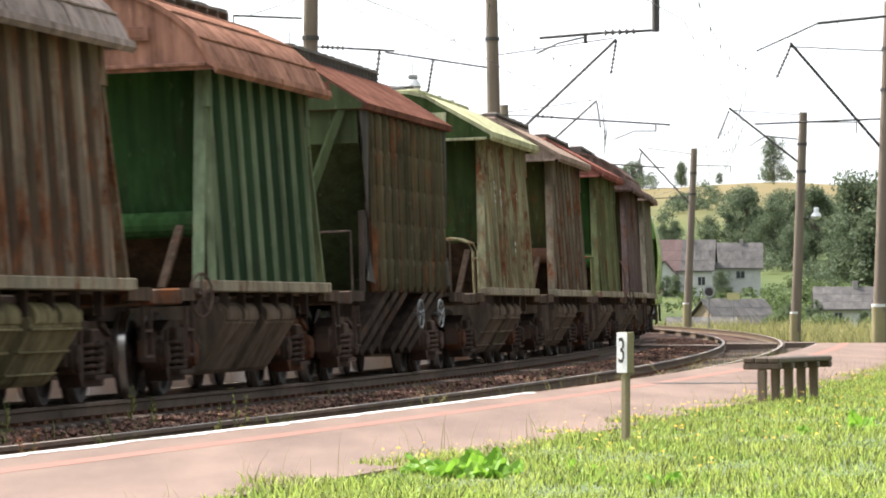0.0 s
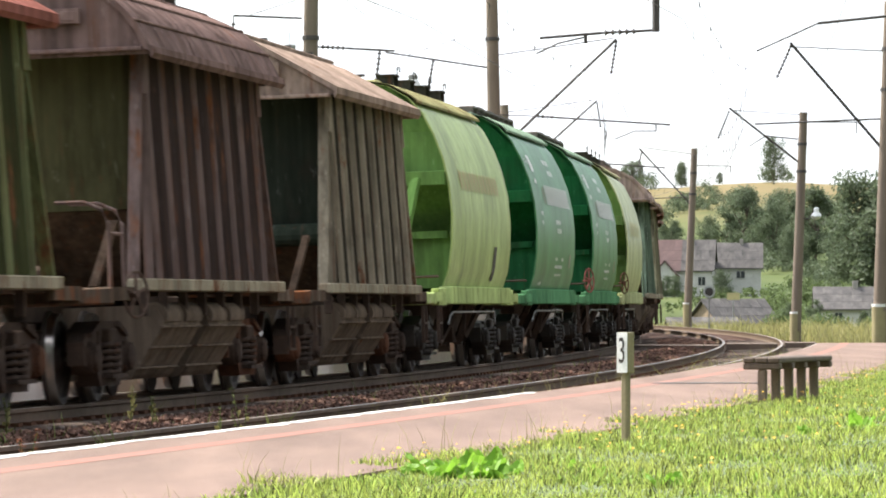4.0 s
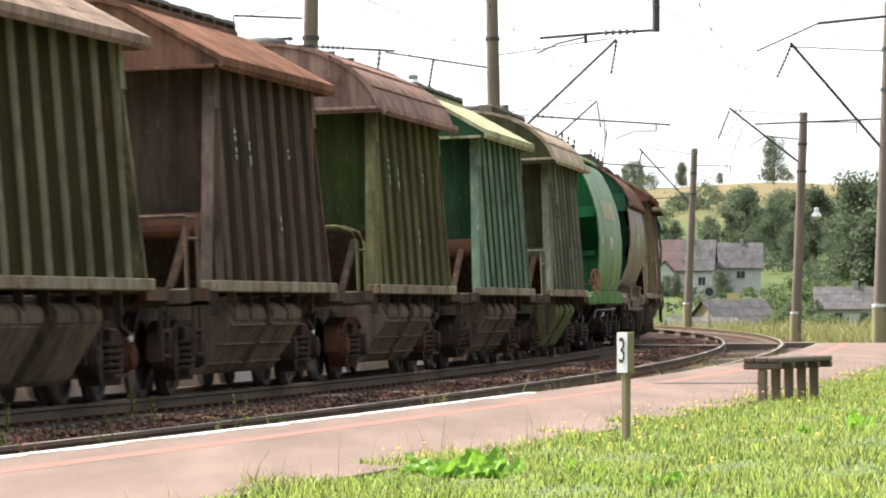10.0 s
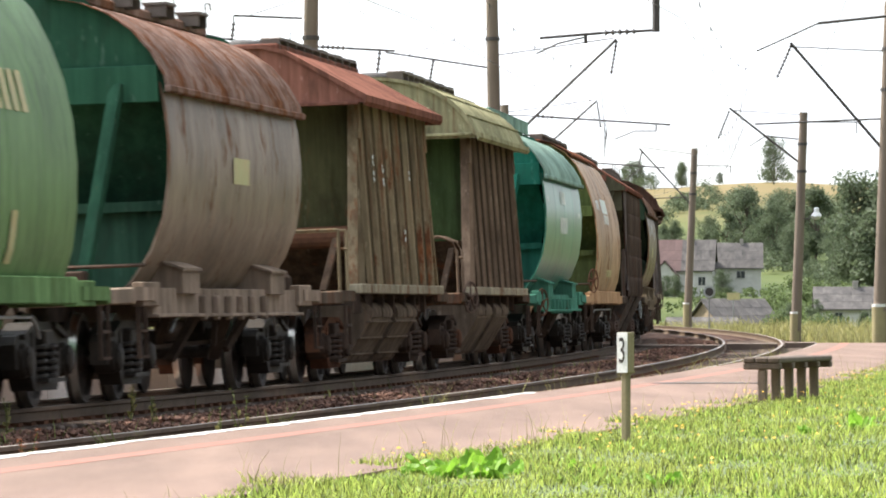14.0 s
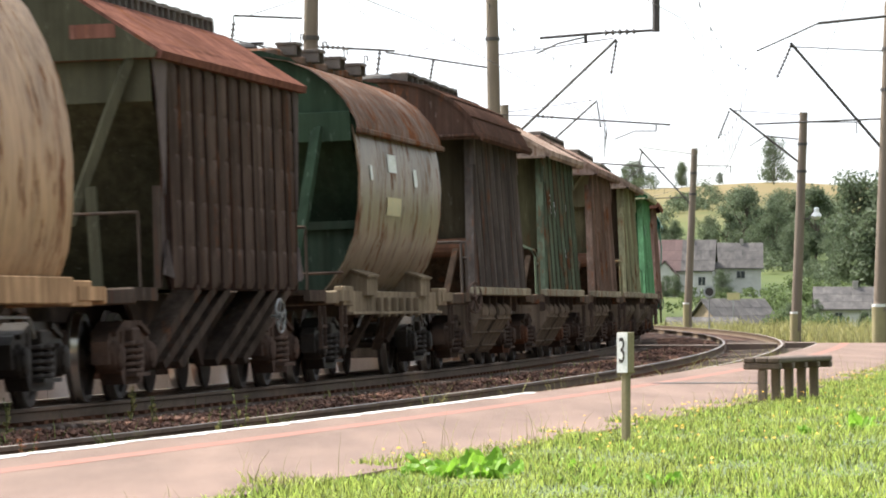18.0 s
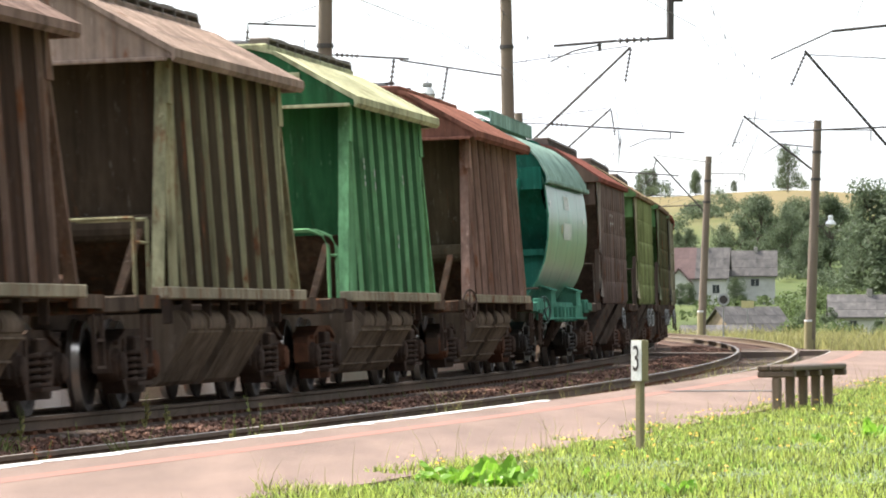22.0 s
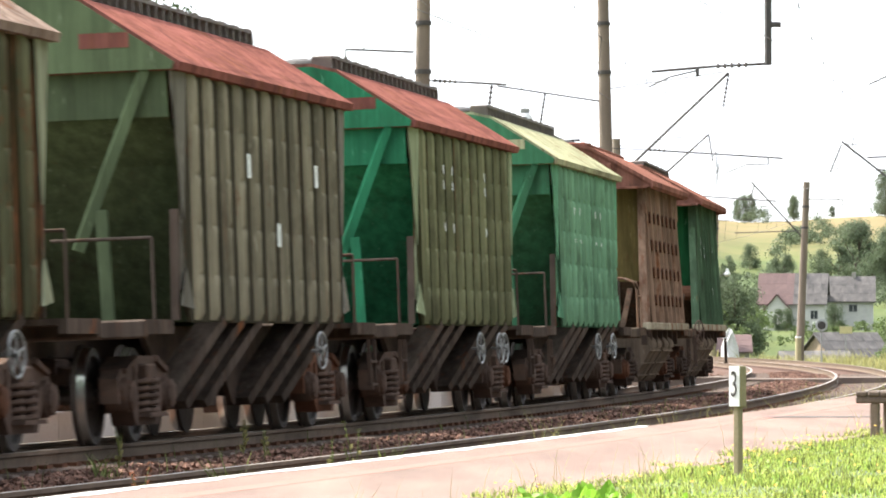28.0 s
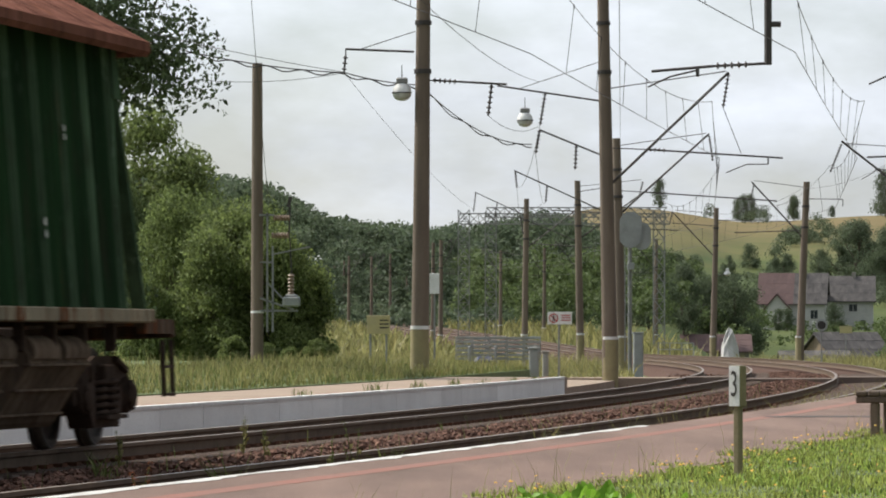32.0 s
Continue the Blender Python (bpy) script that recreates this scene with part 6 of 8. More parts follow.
def build_wires():
    supports = [-262, -205, -148, -92, -36, 22, 78, 135, 195, 260, 340]
    for off, stag in ((0.0, 0.2), (GAP, -0.2)):
        contact, carrier = [], []
        for i, (s0, s1) in enumerate(zip(supports, supports[1:])):
            d0, d1 = (stag, -stag) if i % 2 else (-stag, stag)
            a, b = line(s0, off + d0), line(s1, off + d1)
            za, zb = 5.95 + rise(s0), 5.95 + rise(s1)
            contact += sagging((*a, za), (*b, zb), 0.03, 6)[:-1]
            a2, b2 = line(s0, off), line(s1, off)
            carrier += sagging((*a2, za + 1.55), (*b2, zb + 1.55), 0.7, 12)[:-1]
        root = tagged(new("overhead_line"), "contact wire hung from a sagging carrier wire by droppers", "overhead line", "overhead wires")
        bm = bmesh.new()
        tube(bm, contact, 0.008, 4)
        part("contact_wire", bm, WIRE, root)
        bm = bmesh.new()
        tube(bm, carrier, 0.008, 4)
        part("carrier_wire", bm, WIRE, root)
        for i, (s0, s1) in enumerate(zip(supports[1:], supports[2:-2])):
            d0, d1 = (-stag, stag) if i % 2 else (stag, -stag)
            a, b = Vector((*line(s0, off + d0), 5.95)), Vector((*line(s1, off + d1), 5.95))
            c, d = Vector((*line(s0, off), 7.5)), Vector((*line(s1, off), 7.5))
            for k in range(1, 8):
                u = k / 8
                p = a + (b - a) * u - Vector((0, 0, 0.03 * 4 * u * (1 - u)))
                q = c + (d - c) * u - Vector((0, 0, 0.7 * 4 * u * (1 - u)))
                part("dropper", bars((tuple(p), tuple(q), 0.011)), WIRE, root)
                part("dropper_clip", bars((tuple(q + Vector((0, 0, -0.06))), tuple(q + Vector((0, 0, 0.03))), 0.022)), WIRE, root)
    wire("feeder_wire", sagging((1.01, 124, 6.04), (2.63, 150, 6.82), 0.25) + sagging((2.63, 150, 6.82), (2.75, 206, 6.64), 0.5)[1:] + sagging((2.75, 206, 6.64), (3.84, 265, 5.99), 0.4)[1:])
    wire("feeder_wire", sagging((2.51, 150, 6.05), (3.82, 206, 6.1), 0.5) + sagging((3.82, 206, 6.1), (1.66, 301, 7.89), 0.5)[1:])
    wire("feeder_wire", sagging((-2.22, 124, 7.01), (1.7, 301, 8.0), 0.35))
    wire("feeder_wire", sagging((-14, 60, 8.0), (-2.22, 124, 7.01), 0.5))
    wire("feeder_wire", sagging((-5.6, 124, 6.85), (-2.22, 124, 7.0), 0.12))
    wire("feeder_wire", sagging((-0.9, 74, 6.2), (2.6, 150, 8.0), 0.3))
    wire("feeder_wire", sagging((1.9, 60, 7.2), (6.6, 206, 8.2), 0.6))
    wire("feeder_wire", sagging((9.5, 90, 9.5), (17.3, 205, 8.0), 0.5) + sagging((17.3, 205, 8.0), (17.2, 265, 8.2), 0.4)[1:] + sagging((17.2, 265, 8.2), (15.7, 320, 8.2), 0.4)[1:])
    wire("stay_wire", sagging((-4.35, 124, 9.4), (-4.2, 133, 4.4), 0.2))
    # lighting cable with its lashed, looping partner
    a = sagging((-8.5, 124, 8.3), (-2.2, 124, 7.0), 0.25, 40) + sagging((-2.2, 124, 7.0), (-0.5, 124, 6.72), 0.05, 12)[1:] + sagging((-0.5, 124, 6.72), (2.4, 150, 6.3), 0.35, 20)[1:]
    wire("lighting_cable", a, 0.014, "lashed lighting cable strung between poles")
    wire("lighting_cable", [p - Vector((0, 0, 0.045 + 0.045 * math.sin(i * 1.25))) for i, p in enumerate(a)], 0.016, "loose looping lighting cable")


build_wires()

GLASS_WHITE = material("lamp_globe", ((0.62, 0.62, 0.60), (0.5, 0.5, 0.49)), rough=0.25, scale=8, bump=0.0)


def hanging_lamp(x, y, z):
    root = tagged(new("street_lamp"), "grey lamp housing with a pale glass globe, hung from a cable", "lamp", "hanging lamps")
    root.matrix_basis = pose(x, y, z)
    part("housing", boxes((-0.13, 0.13, -0.1, 0.1, 0.2, 0.34), bevel=0.03), STEEL, root)
    bm = bmesh.new()
    lathe(bm, [(0.03, 0.22), (0.12, 0.2), (0.2, 0.1), (0.215, 0.0)], "z", 16)
    part("reflector", bm, WHITE, root, "white enamel reflector", smooth=True)
    bm = bmesh.new()
    lathe(bm, [(0.215, 0.0), (0.2, -0.08), (0.14, -0.15), (0.05, -0.18), (0.01, -0.182)], "z", 16)
    part("globe", bm, GLASS_WHITE, root, "pale glass globe", smooth=True)
    bm = bmesh.new()
    lathe(bm, [(0.222, -0.012), (0.222, 0.012)], "z", 16)
    part("rim", bm, ARM, root)
    part("hanger", bars(((0, 0, 0.34), (0, 0, 0.62), 0.02)), ARM, root)


hanging_lamp(-0.92, 124, 6.55)
hanging_lamp(2.22, 150, 6.95)



def bracket_lamp(x, y, z):
    root = tagged(new("street_lamp"), "white enamel lamp on a short arm from a pole", "lamp")
    root.matrix_basis = pose(x, y, z)
    part("arm", bars(((-0.6, 0, -0.12), (-0.3, 0, -0.12), 0.05), ((-0.3, 0, -0.12), (0, 0, 0.25), 0.045), sides=6), ARM, root)
    bm = bmesh.new()
    lathe(bm, [(0.05, 0.3), (0.09, 0.26), (0.1, 0.12), (0.17, 0.05), (0.2, -0.04)], "z", 14)
    part("shade", bm, WHITE, root, "white enamel shade", smooth=True)
    bm = bmesh.new()
    lathe(bm, [(0.19, -0.045), (0.15, -0.12), (0.05, -0.17)], "z", 14)
    part("glass", bm, GLASS_WHITE, root, "pale glass cover", smooth=True)


bracket_lamp(17.98, 204.9, 4.35)
bracket_lamp(16.42, 319.8, 4.75)


# ---- line-side furniture ----
def sign_post():
    """Platform marker: a small white board with a number on an olive post."""
    root = tagged(new("platform_marker"), "olive wooden post with a white board numbered 3", "sign", )
    root.matrix_basis = pose(1.838, 34.5, PLAT - 0.03, 0, 0, -40)
    part("post", boxes((-0.025, 0.025, -0.024, 0.024, -0.15, 0.52), bevel=0.01), POST, root)
    board = part("board", boxes((-0.04, 0.04, -0.036, 0.036, 0.48, 0.735), bevel=0.005), POST, root, "olive backed board")
    part("face", boxes((-0.0395, 0.0395, -0.042, -0.0365, 0.482, 0.733)), WHITE, board, "white painted face")
    cu = bpy.data.curves.new("digit", "FONT")
    cu.body, cu.size, cu.align_x, cu.align_y, cu.extrude = "3", 0.24, "CENTER", "CENTER", 0.001
    cu.materials.append(BLACK)
    t = new("digit", cu)
    t.parent = board
    t.matrix_basis = pose(0.0, -0.0445, 0.612, 90) @ Matrix.Diagonal((0.5, 0.95, 1, 1))
    t["label"] = "black painted digit 3"


sign_post()


def bench():
    root = tagged(new("bench"), "weathered dark wooden bench on four post legs at the grass edge", "bench")
    root.matrix_basis = pose(4.19, 50.65, PLAT - 0.02, 0, 0, 73)
    for y in (-0.115, 0.0, 0.115):
        part("seat_board", boxes((-1.16, 1.16, y - 0.053, y + 0.053, 0.37, 0.42), bevel=0.012), WOOD, root)
    for x in (-1.1, -0.55, 0.0, 0.55, 1.1):
        part("cross_bar", boxes((x - 0.05, x + 0.05, -0.17, 0.17, 0.31, 0.371), bevel=0.012), WOOD, root)
        part("leg", boxes((x - 0.036, x + 0.036, -0.04, 0.04, -0.25, 0.312), bevel=0.012), LEG, root, "paler brown post leg")


bench()
YELLOW = material("faded_yellow_board", ((0.50, 0.42, 0.2), (0.42, 0.36, 0.2)), rough=0.7, scale=3, grime=0.2)
RED = material("red_sign_paint", ((0.5, 0.05, 0.04), (0.4, 0.05, 0.04)), rough=0.6)
GREY_METAL = material("grey_cabinet_paint", ((0.33, 0.34, 0.33), (0.26, 0.27, 0.26)), rough=0.6, scale=2, grime=0.3)
BLUE = material("dark_blue_sheet", ((0.03, 0.04, 0.09), (0.05, 0.06, 0.11)), rough=0.6, scale=3)


def board_sign(x, y, z, w, h, top, posts, face, label, bars_colour=None, ring=False):
    root = tagged(new("notice_board"), label, "sign")
    root.matrix_basis = pose(x, y, z)
    for px in posts:
        part("post", boxes((px - 0.025, px + 0.025, -0.025, 0.025, -0.7, top + h), bevel=0.006), STEEL, root)
    panel = part("panel", boxes((-w / 2, w / 2, -0.05, -0.027, top, top + h), bevel=0.004), face, root)
    if bars_colour:
        for i in range(3):
            part("text_bar", boxes((w * 0.06, w * 0.44, -0.056, -0.051, top + h * (0.3 + 0.2 * i), top + h * (0.37 + 0.2 * i))), bars_colour, panel, "bar of unreadable writing")
    if ring:
        bm = bmesh.new()
        tube(bm, [(-w * 0.25 + h * 0.33 * math.cos(t * math.pi / 10), -0.055, top + h / 2 + h * 0.33 * math.sin(t * math.pi / 10)) for t in range(21)], 0.014, 4)
        part("ring", bm, RED, panel, "red prohibition ring")
        part("slash", bars(((-w * 0.25 - h * 0.23, -0.056, top + h * 0.73), (-w * 0.25 + h * 0.23, -0.056, top + h * 0.27), 0.022)), RED, panel)
        part("pictogram", bars(((-w * 0.25, -0.054, top + h * 0.72), (-w * 0.25, -0.054, top + h * 0.45), 0.035), ((-w * 0.25, -0.054, top + h * 0.46), (-w * 0.30, -0.054, top + h * 0.28), 0.022), ((-w * 0.25, -0.054, top + h * 0.46), (-w * 0.2, -0.054, top + h * 0.3), 0.022)), BLACK, panel)


board_sign(3.16, 150, 0.05, 0.66, 0.34, 1.37, (-0.02,), WHITE, "white warning board with a red prohibition ring on a thin post", RED, True)
board_sign(-1.62, 139, 0.3, 0.58, 0.46, 0.86, (-0.2, 0.2), YELLOW, "faded yellow notice board on two thin posts", BLACK)
board_sign(-0.23, 150, 0.25, 0.26, 0.55, 2.0, (0.0,), WHITE, "small white board on a tall thin post")


def disc_sign():
    root = tagged(new("disc_sign"), "round dark disc with a grey rim on a thin post", "sign")
    root.matrix_basis = pose(16.4, 240, ground_height(16.4, 240))
    part("post", boxes((-0.03, 0.03, -0.03, 0.03, -0.4, 2.3), bevel=0.006), STEEL, root)
    bm = bmesh.new()
    lathe(bm, [(0.26, -0.055), (0.27, -0.05), (0.27, -0.035), (0.26, -0.03)], "y", 20, (0, 0, 2.15))
    disc = part("disc", bm, GREY_METAL, root, "grey rimmed disc")
    bm = bmesh.new()
    lathe(bm, [(0.18, -0.062), (0.18, -0.056)], "y", 20, (0, 0, 2.15))
    part("face", bm, BLACK, disc, "dark face")


disc_sign()
board_sign(24.0, 330, 0.0, 0.75, 0.42, 1.3, (0.0,), YELLOW, "pale board on a thin post in the grass")


def signal():
    root = tagged(new("railway_signal"), "grey railway signal seen from behind on a ribbed steel post", "signal")
    root.matrix_basis = pose(6.75, 200, 0)
    bm = bmesh.new()
    lathe(bm, [(0.075, -0.6), (0.075, 5.5)], "z", 10)
    part("post", bm, STEEL, root)
    for i in range(13):
        part("rung", bars(((-0.18, -0.1, 0.5 + 0.35 * i), (0.12, -0.1, 0.5 + 0.35 * i), 0.03)), STEEL, root)
    part("ladder_rail", bars(((-0.18, -0.1, 0.2), (-0.18, -0.1, 5.2), 0.04)), STEEL, root)
    for x, z, w, h, back in ((0.02, 4.95, 0.4, 0.66, 0.0), (0.42, 4.72, 0.34, 0.5, 0.08)):
        bm = bmesh.new()
        out = [(x + w * math.cos(t), z + (h - w) * (1 if math.sin(t) > 0 else -1) + w * math.sin(t)) for t in [2 * math.pi * (i + 0.5) / 20 for i in range(20)]]
        prism(bm, out, "y", -0.24 + back, -0.2 + back)
        hd = part("head_shield", bm, GREY_METAL, root, "rounded grey signal shield")
        part("lamp_case", boxes((x - 0.12, x + 0.12, -0.2 + back, 0.1, z - 0.3, z + 0.3), bevel=0.03), GREY_METAL, hd)
    part("bracket", bars(((0, 0, 4.5), (0.5, 0, 4.5), 0.06)), STEEL, root)
    part("junction_box", boxes((-0.1, 0.16, -0.22, -0.06, 3.5, 3.75), bevel=0.02), GREY_METAL, root)


signal()


def cabinet(x, y, z, w, h, name="relay_cabinet", label="grey metal relay cabinet beside the track", mat=None):
    root = tagged(new(name), label, "cabinet")
    root.matrix_basis = pose(x, y, z)
    part("case", boxes((-w / 2, w / 2, -0.25, 0.25, -0.4, h), bevel=0.02), mat or GREY_METAL, root)
    part("roof", boxes((-w / 2 - 0.03, w / 2 + 0.03, -0.29, 0.29, h, h + 0.05), bevel=0.01), mat or GREY_METAL, root)
    part("door", boxes((-w / 2 + 0.04, w / 2 - 0.04, -0.27, -0.252, 0.06, h - 0.06), bevel=0.006), mat or GREY_METAL, root)


cabinet(6.8, 193, 0.0, 0.34, 1.2)
cabinet(2.5, 152, 0.0, 0.26, 0.75, "cable_drum", "small grey cable terminal on a post")
cabinet(2.83, 153, 0.0, 0.16, 0.65, "cable_marker", "short concrete cable marker post", CONCRETE)


def switchgear():
    """Pole with disconnector arms and an instrument transformer."""
    root = tagged(new("switchgear_pole"), "concrete pole with insulator arms and a grey instrument transformer", "pole")
    root.matrix_basis = pose(-4.53, 135, 0)
    bm = bmesh.new()
    lathe(bm, [(0.16, -0.6), (0.15, 1.6), (0.125, 7.76)], "z", 14)
    part("shaft", bm, POLE, root, smooth=True)
    bm = bmesh.new()
    lathe(bm, [(0.156, 1.66), (0.156, 1.72)], "z", 14)
    part("band", bm, WHITE, root)
    part("rack", bars(((0.25, -0.1, 1.2), (0.25, -0.1, 4.1), 0.05), ((0.38, -0.1, 1.2), (0.38, -0.1, 3.3), 0.05), ((0.0, -0.1, 4.05), (0.42, -0.1, 4.05), 0.05), ((0.0, -0.1, 2.05), (0.9, -0.1, 1.75), 0.05), ((0.25, -0.1, 2.4), (0.75, -0.1, 1.9), 0.04), ((0.0, -0.1, 1.72), (1.0, -0.1, 1.72), 0.05), ((0.4, -0.1, 3.1), (1.3, -0.1, 3.28), 0.035), ((0.0, -0.1, 2.9), (0.4, -0.1, 2.9), 0.04)), STEEL, root, "pale steel rack")
    brown = material("brown_porcelain", ((0.24, 0.17, 0.11), (0.19, 0.13, 0.09)), rough=0.55, scale=5)

    def horn(a, b, r):
        ln = (Vector(b) - Vector(a)).length
        bm = bmesh.new()
        prof = [(r * 0.6, 0)]
        n = 6
        for i in range(n):
            prof += [(r * 0.65, ln * (i + 0.1) / n), (r, ln * (i + 0.45) / n), (r * 0.65, ln * (i + 0.8) / n)]
        prof += [(r * 0.6, ln)]
        lathe(bm, prof, "z", 10)
        ob = part("insulator", bm, brown, root, "brown porcelain insulator")
        ob.matrix_basis = between(a, b)
    horn((0.4, -0.1, 3.98), (0.8, -0.1, 3.98), 0.09)
    horn((0.35, -0.1, 3.55), (0.78, -0.1, 3.55), 0.09)
    horn((0.83, -0.1, 2.1), (0.83, -0.1, 2.62), 0.09)
    part("horn_gap", bars(((0.76, -0.1, 4.25), (0.82, -0.1, 4.5), 0.08), ((0.78, -0.1, 3.5), (0.8, -0.1, 4.3), 0.04), ((0.8, -0.1, 3.5), (0.84, -0.1, 2.6), 0.03)), ARM, root)
    part("transformer", boxes((0.62, 1.05, -0.3, 0.1, 1.82, 2.06), (0.68, 1.0, -0.26, 0.06, 2.06, 2.12), bevel=0.03), GREY_METAL, root, "grey instrument transformer")


switchgear()


def lattice(name, a, b, w, n, mat, parent):
    """A square lattice mast or beam from a to b."""
    a, b = Vector(a), Vector(b)
    ax = (b - a).normalized()
    u = ax.cross(Vector((0, 1, 0))).normalized() * (w / 2)
    v = ax.cross(u).normalized() * (w / 2)
    bm = bmesh.new()
    for i, j in ((1, 1), (1, -1), (-1, -1), (-1, 1)):
        bar(bm, a + u * i + v * j, b + u * i + v * j, 0.07)
    for k in range(n):
        p, q = a + (b - a) * (k / n), a + (b - a) * ((k + 1) / n)
        for s in (1, -1):
            bar(bm, p + u + v * s, q - u + v * s, 0.045)
            bar(bm, p - u + v * s, q - u + v * s if False else q + u + v * s, 0.045)
        bar(bm, p + u + v, p - u + v, 0.045)
    return part(name, bm, mat, parent)


def portal():
    root = tagged(new("lattice_portal"), "pale steel lattice portal spanning the tracks", "portal")
    root.matrix_basis = pose(0, 400, ground_height(0, 400))
    lattice("tower", (1.5, 0, -0.5), (1.5, 0, 10.4), 0.8, 13, STEEL, root)
    lattice("tower", (3.5, 6, -0.5), (3.5, 6, 10.4), 0.8, 13, STEEL, root)
    lattice("tower", (15.6, 0, -3.5), (15.6, 0, 10.4), 0.8, 13, STEEL, root)
    lattice("beam", (1.2, 0, 9.75), (16.4, 0, 9.75), 0.75, 22, STEEL, root)
    lattice("beam", (3.2, 6, 10.35), (16.4, 6, 10.35), 0.7, 20, STEEL, root)


portal()


def fence():
    root = tagged(new("slatted_fence"), "low grey slatted fence panels beside the line", "fence")
    for i in range(5):
        x = 0.75 + i * 0.62
        panel = part("panel_frame", bars(((x - 0.28, 200, -0.5), (x - 0.28, 200, 1.1), 0.05), ((x + 0.28, 200, -0.5), (x + 0.28, 200, 1.1), 0.05)), CONCRETE, root)
        for j in range(6):
            z = 0.3 + 0.15 * j - 0.02 * (i % 2)
            part("slat", boxes((x - 0.29, x + 0.29, 199.95, 199.985, z - 0.05, z + 0.05), bevel=0.006), CONCRETE if (i + j) % 3 else GREY_METAL, panel)
    for x in (0.95, 1.9, 3.3):
        part("post", boxes((x - 0.06, x + 0.06, 199.7, 199.85, -0.6, 0.75), bevel=0.02), CONCRETE, root)
    r2 = tagged(new("tarpaulin"), "dark blue tarpaulin bundle lying by the fence", "tarpaulin")
    bm = boxes((1.1, 1.9, 198.9, 199.5, -0.55, 0.38), bevel=0.15)
    part("sheet", bm, BLUE, r2)


fence()


def railing(x0, x1, y, z, n, label="grey metal bridge railing beside the line"):
    root = tagged(new("bridge_railing"), label, "railing")
    for h in (0.25, 0.65, 1.05):
        part("rail", bars(((x0, y, z + h), (x1, y, z + h), 0.06)), GREY_METAL, root)
    for i in range(n):
        x = x0 + (x1 - x0) * i / (n - 1)
        part("post", bars(((x, y, z - 0.8), (x, y, z + 1.08), 0.07)), GREY_METAL, root)


railing(13.4, 15.6, 345, -0.35, 4)

# ---- houses ----
WALL_W = material("white_render", ((0.56, 0.55, 0.52), (0.46, 0.45, 0.42)), rough=0.9, scale=0.6, grime=0.2, spec=0.12)
WALL_T = material("tan_plank_wall", ((0.30, 0.23, 0.16), (0.22, 0.17, 0.125)), rough=0.9, scale=1.2, stretch=(2, 2, 0.4), grime=0.2, spec=0.12)
WALL_G = material("grey_brick_wall", ((0.30, 0.28, 0.25), (0.24, 0.22, 0.2)), rough=0.9, scale=0.7, grime=0.2, spec=0.12)
ROOF_G = material("grey_slate_sheets", ((0.14, 0.128, 0.122), (0.068, 0.064, 0.064)), rough=0.85, scale=0.8, stretch=(1, 1, 0.4), grime=0.35, random_value=0.1, spec=0.12)
ROOF_R = material("dull_red_sheets", ((0.15, 0.10, 0.095), (0.115, 0.078, 0.075)), rough=0.85, scale=0.8, grime=0.2, spec=0.12)
PANE = material("window_glass", ((0.03, 0.035, 0.04), (0.05, 0.055, 0.06)), rough=0.1, bump=0)


def house(x, y, rz, length, depth, wall_h, roof_h, wall, roof, label, windows=(), red=0.0, chimney=True, base=0.0):
    root = tagged(new("house"), label, "house", "village houses")
    z = ground_height(x, y) + base
    root.matrix_basis = pose(x, y, z, 0, 0, rz)
    L, D = length / 2, depth / 2
    bm = bmesh.new()
    prism(bm, [(-D, -4), (D, -4), (D, wall_h), (0, wall_h + roof_h - 0.12), (-D, wall_h)], "x", -L, L)
    part("wall", bm, wall, root)
    for sy in (-1, 1):
        spans = ((-L - 0.4, L + 0.4, roof),) if not red else ((-L - 0.4, -L + length * red, ROOF_R), (-L + length * red, L + 0.4, roof))
        for a, b, m in spans:
            bm = bmesh.new()
            e = 0.45
            sl = roof_h / D
            prism(bm, [(sy * (D + e), wall_h - e * sl), (0, wall_h + roof_h), (0, wall_h + roof_h + 0.14), (sy * (D + e), wall_h - e * sl + 0.14)], "x", a, b)
            slope = part("roof", bm, m, root)
            n = max(2, round((b - a) / 1.15))          # overlapping corrugated sheets
            for i in range(n if sy < 0 else 0):
                for j in range(3):
                    u0, u1 = j / 3, (j + 1) / 3 + 0.02
                    lift = 0.145 + 0.025 * j
                    w = (b - a) / n
                    bm = bmesh.new()
                    prism(bm, [(sy * (D + e) * (1 - u), wall_h - e * sl + (roof_h + e * sl) * u + lf) for u, lf in ((u0, lift - 0.02), (u1, lift - 0.02), (u1, lift + 0.02), (u0, lift + 0.02))], "x", a + w * i + 0.01, a + w * (i + 1) - 0.01)
                    part("sheet", bm, m, slope)
    if chimney:
        part("chimney", boxes((L * 0.2, L * 0.2 + 0.6, -0.3, 0.3, wall_h + roof_h - 0.8, wall_h + roof_h + 0.9), bevel=0.03), WALL_G, root)
    for wx, wz, ww, wh in windows:
        fr = part("window", boxes((wx - ww / 2, wx + ww / 2, -D - 0.05, -D + 0.02, wz, wz + wh)), WALL_W, root)
        part("pane", boxes((wx - ww / 2 + 0.09, wx - 0.04, -D - 0.07, -D - 0.045, wz + 0.09, wz + wh - 0.09)), PANE, fr)
        part("pane", boxes((wx + 0.04, wx + ww / 2 - 0.09, -D - 0.07, -D - 0.045, wz + 0.09, wz + wh - 0.09)), PANE, fr)
    return root


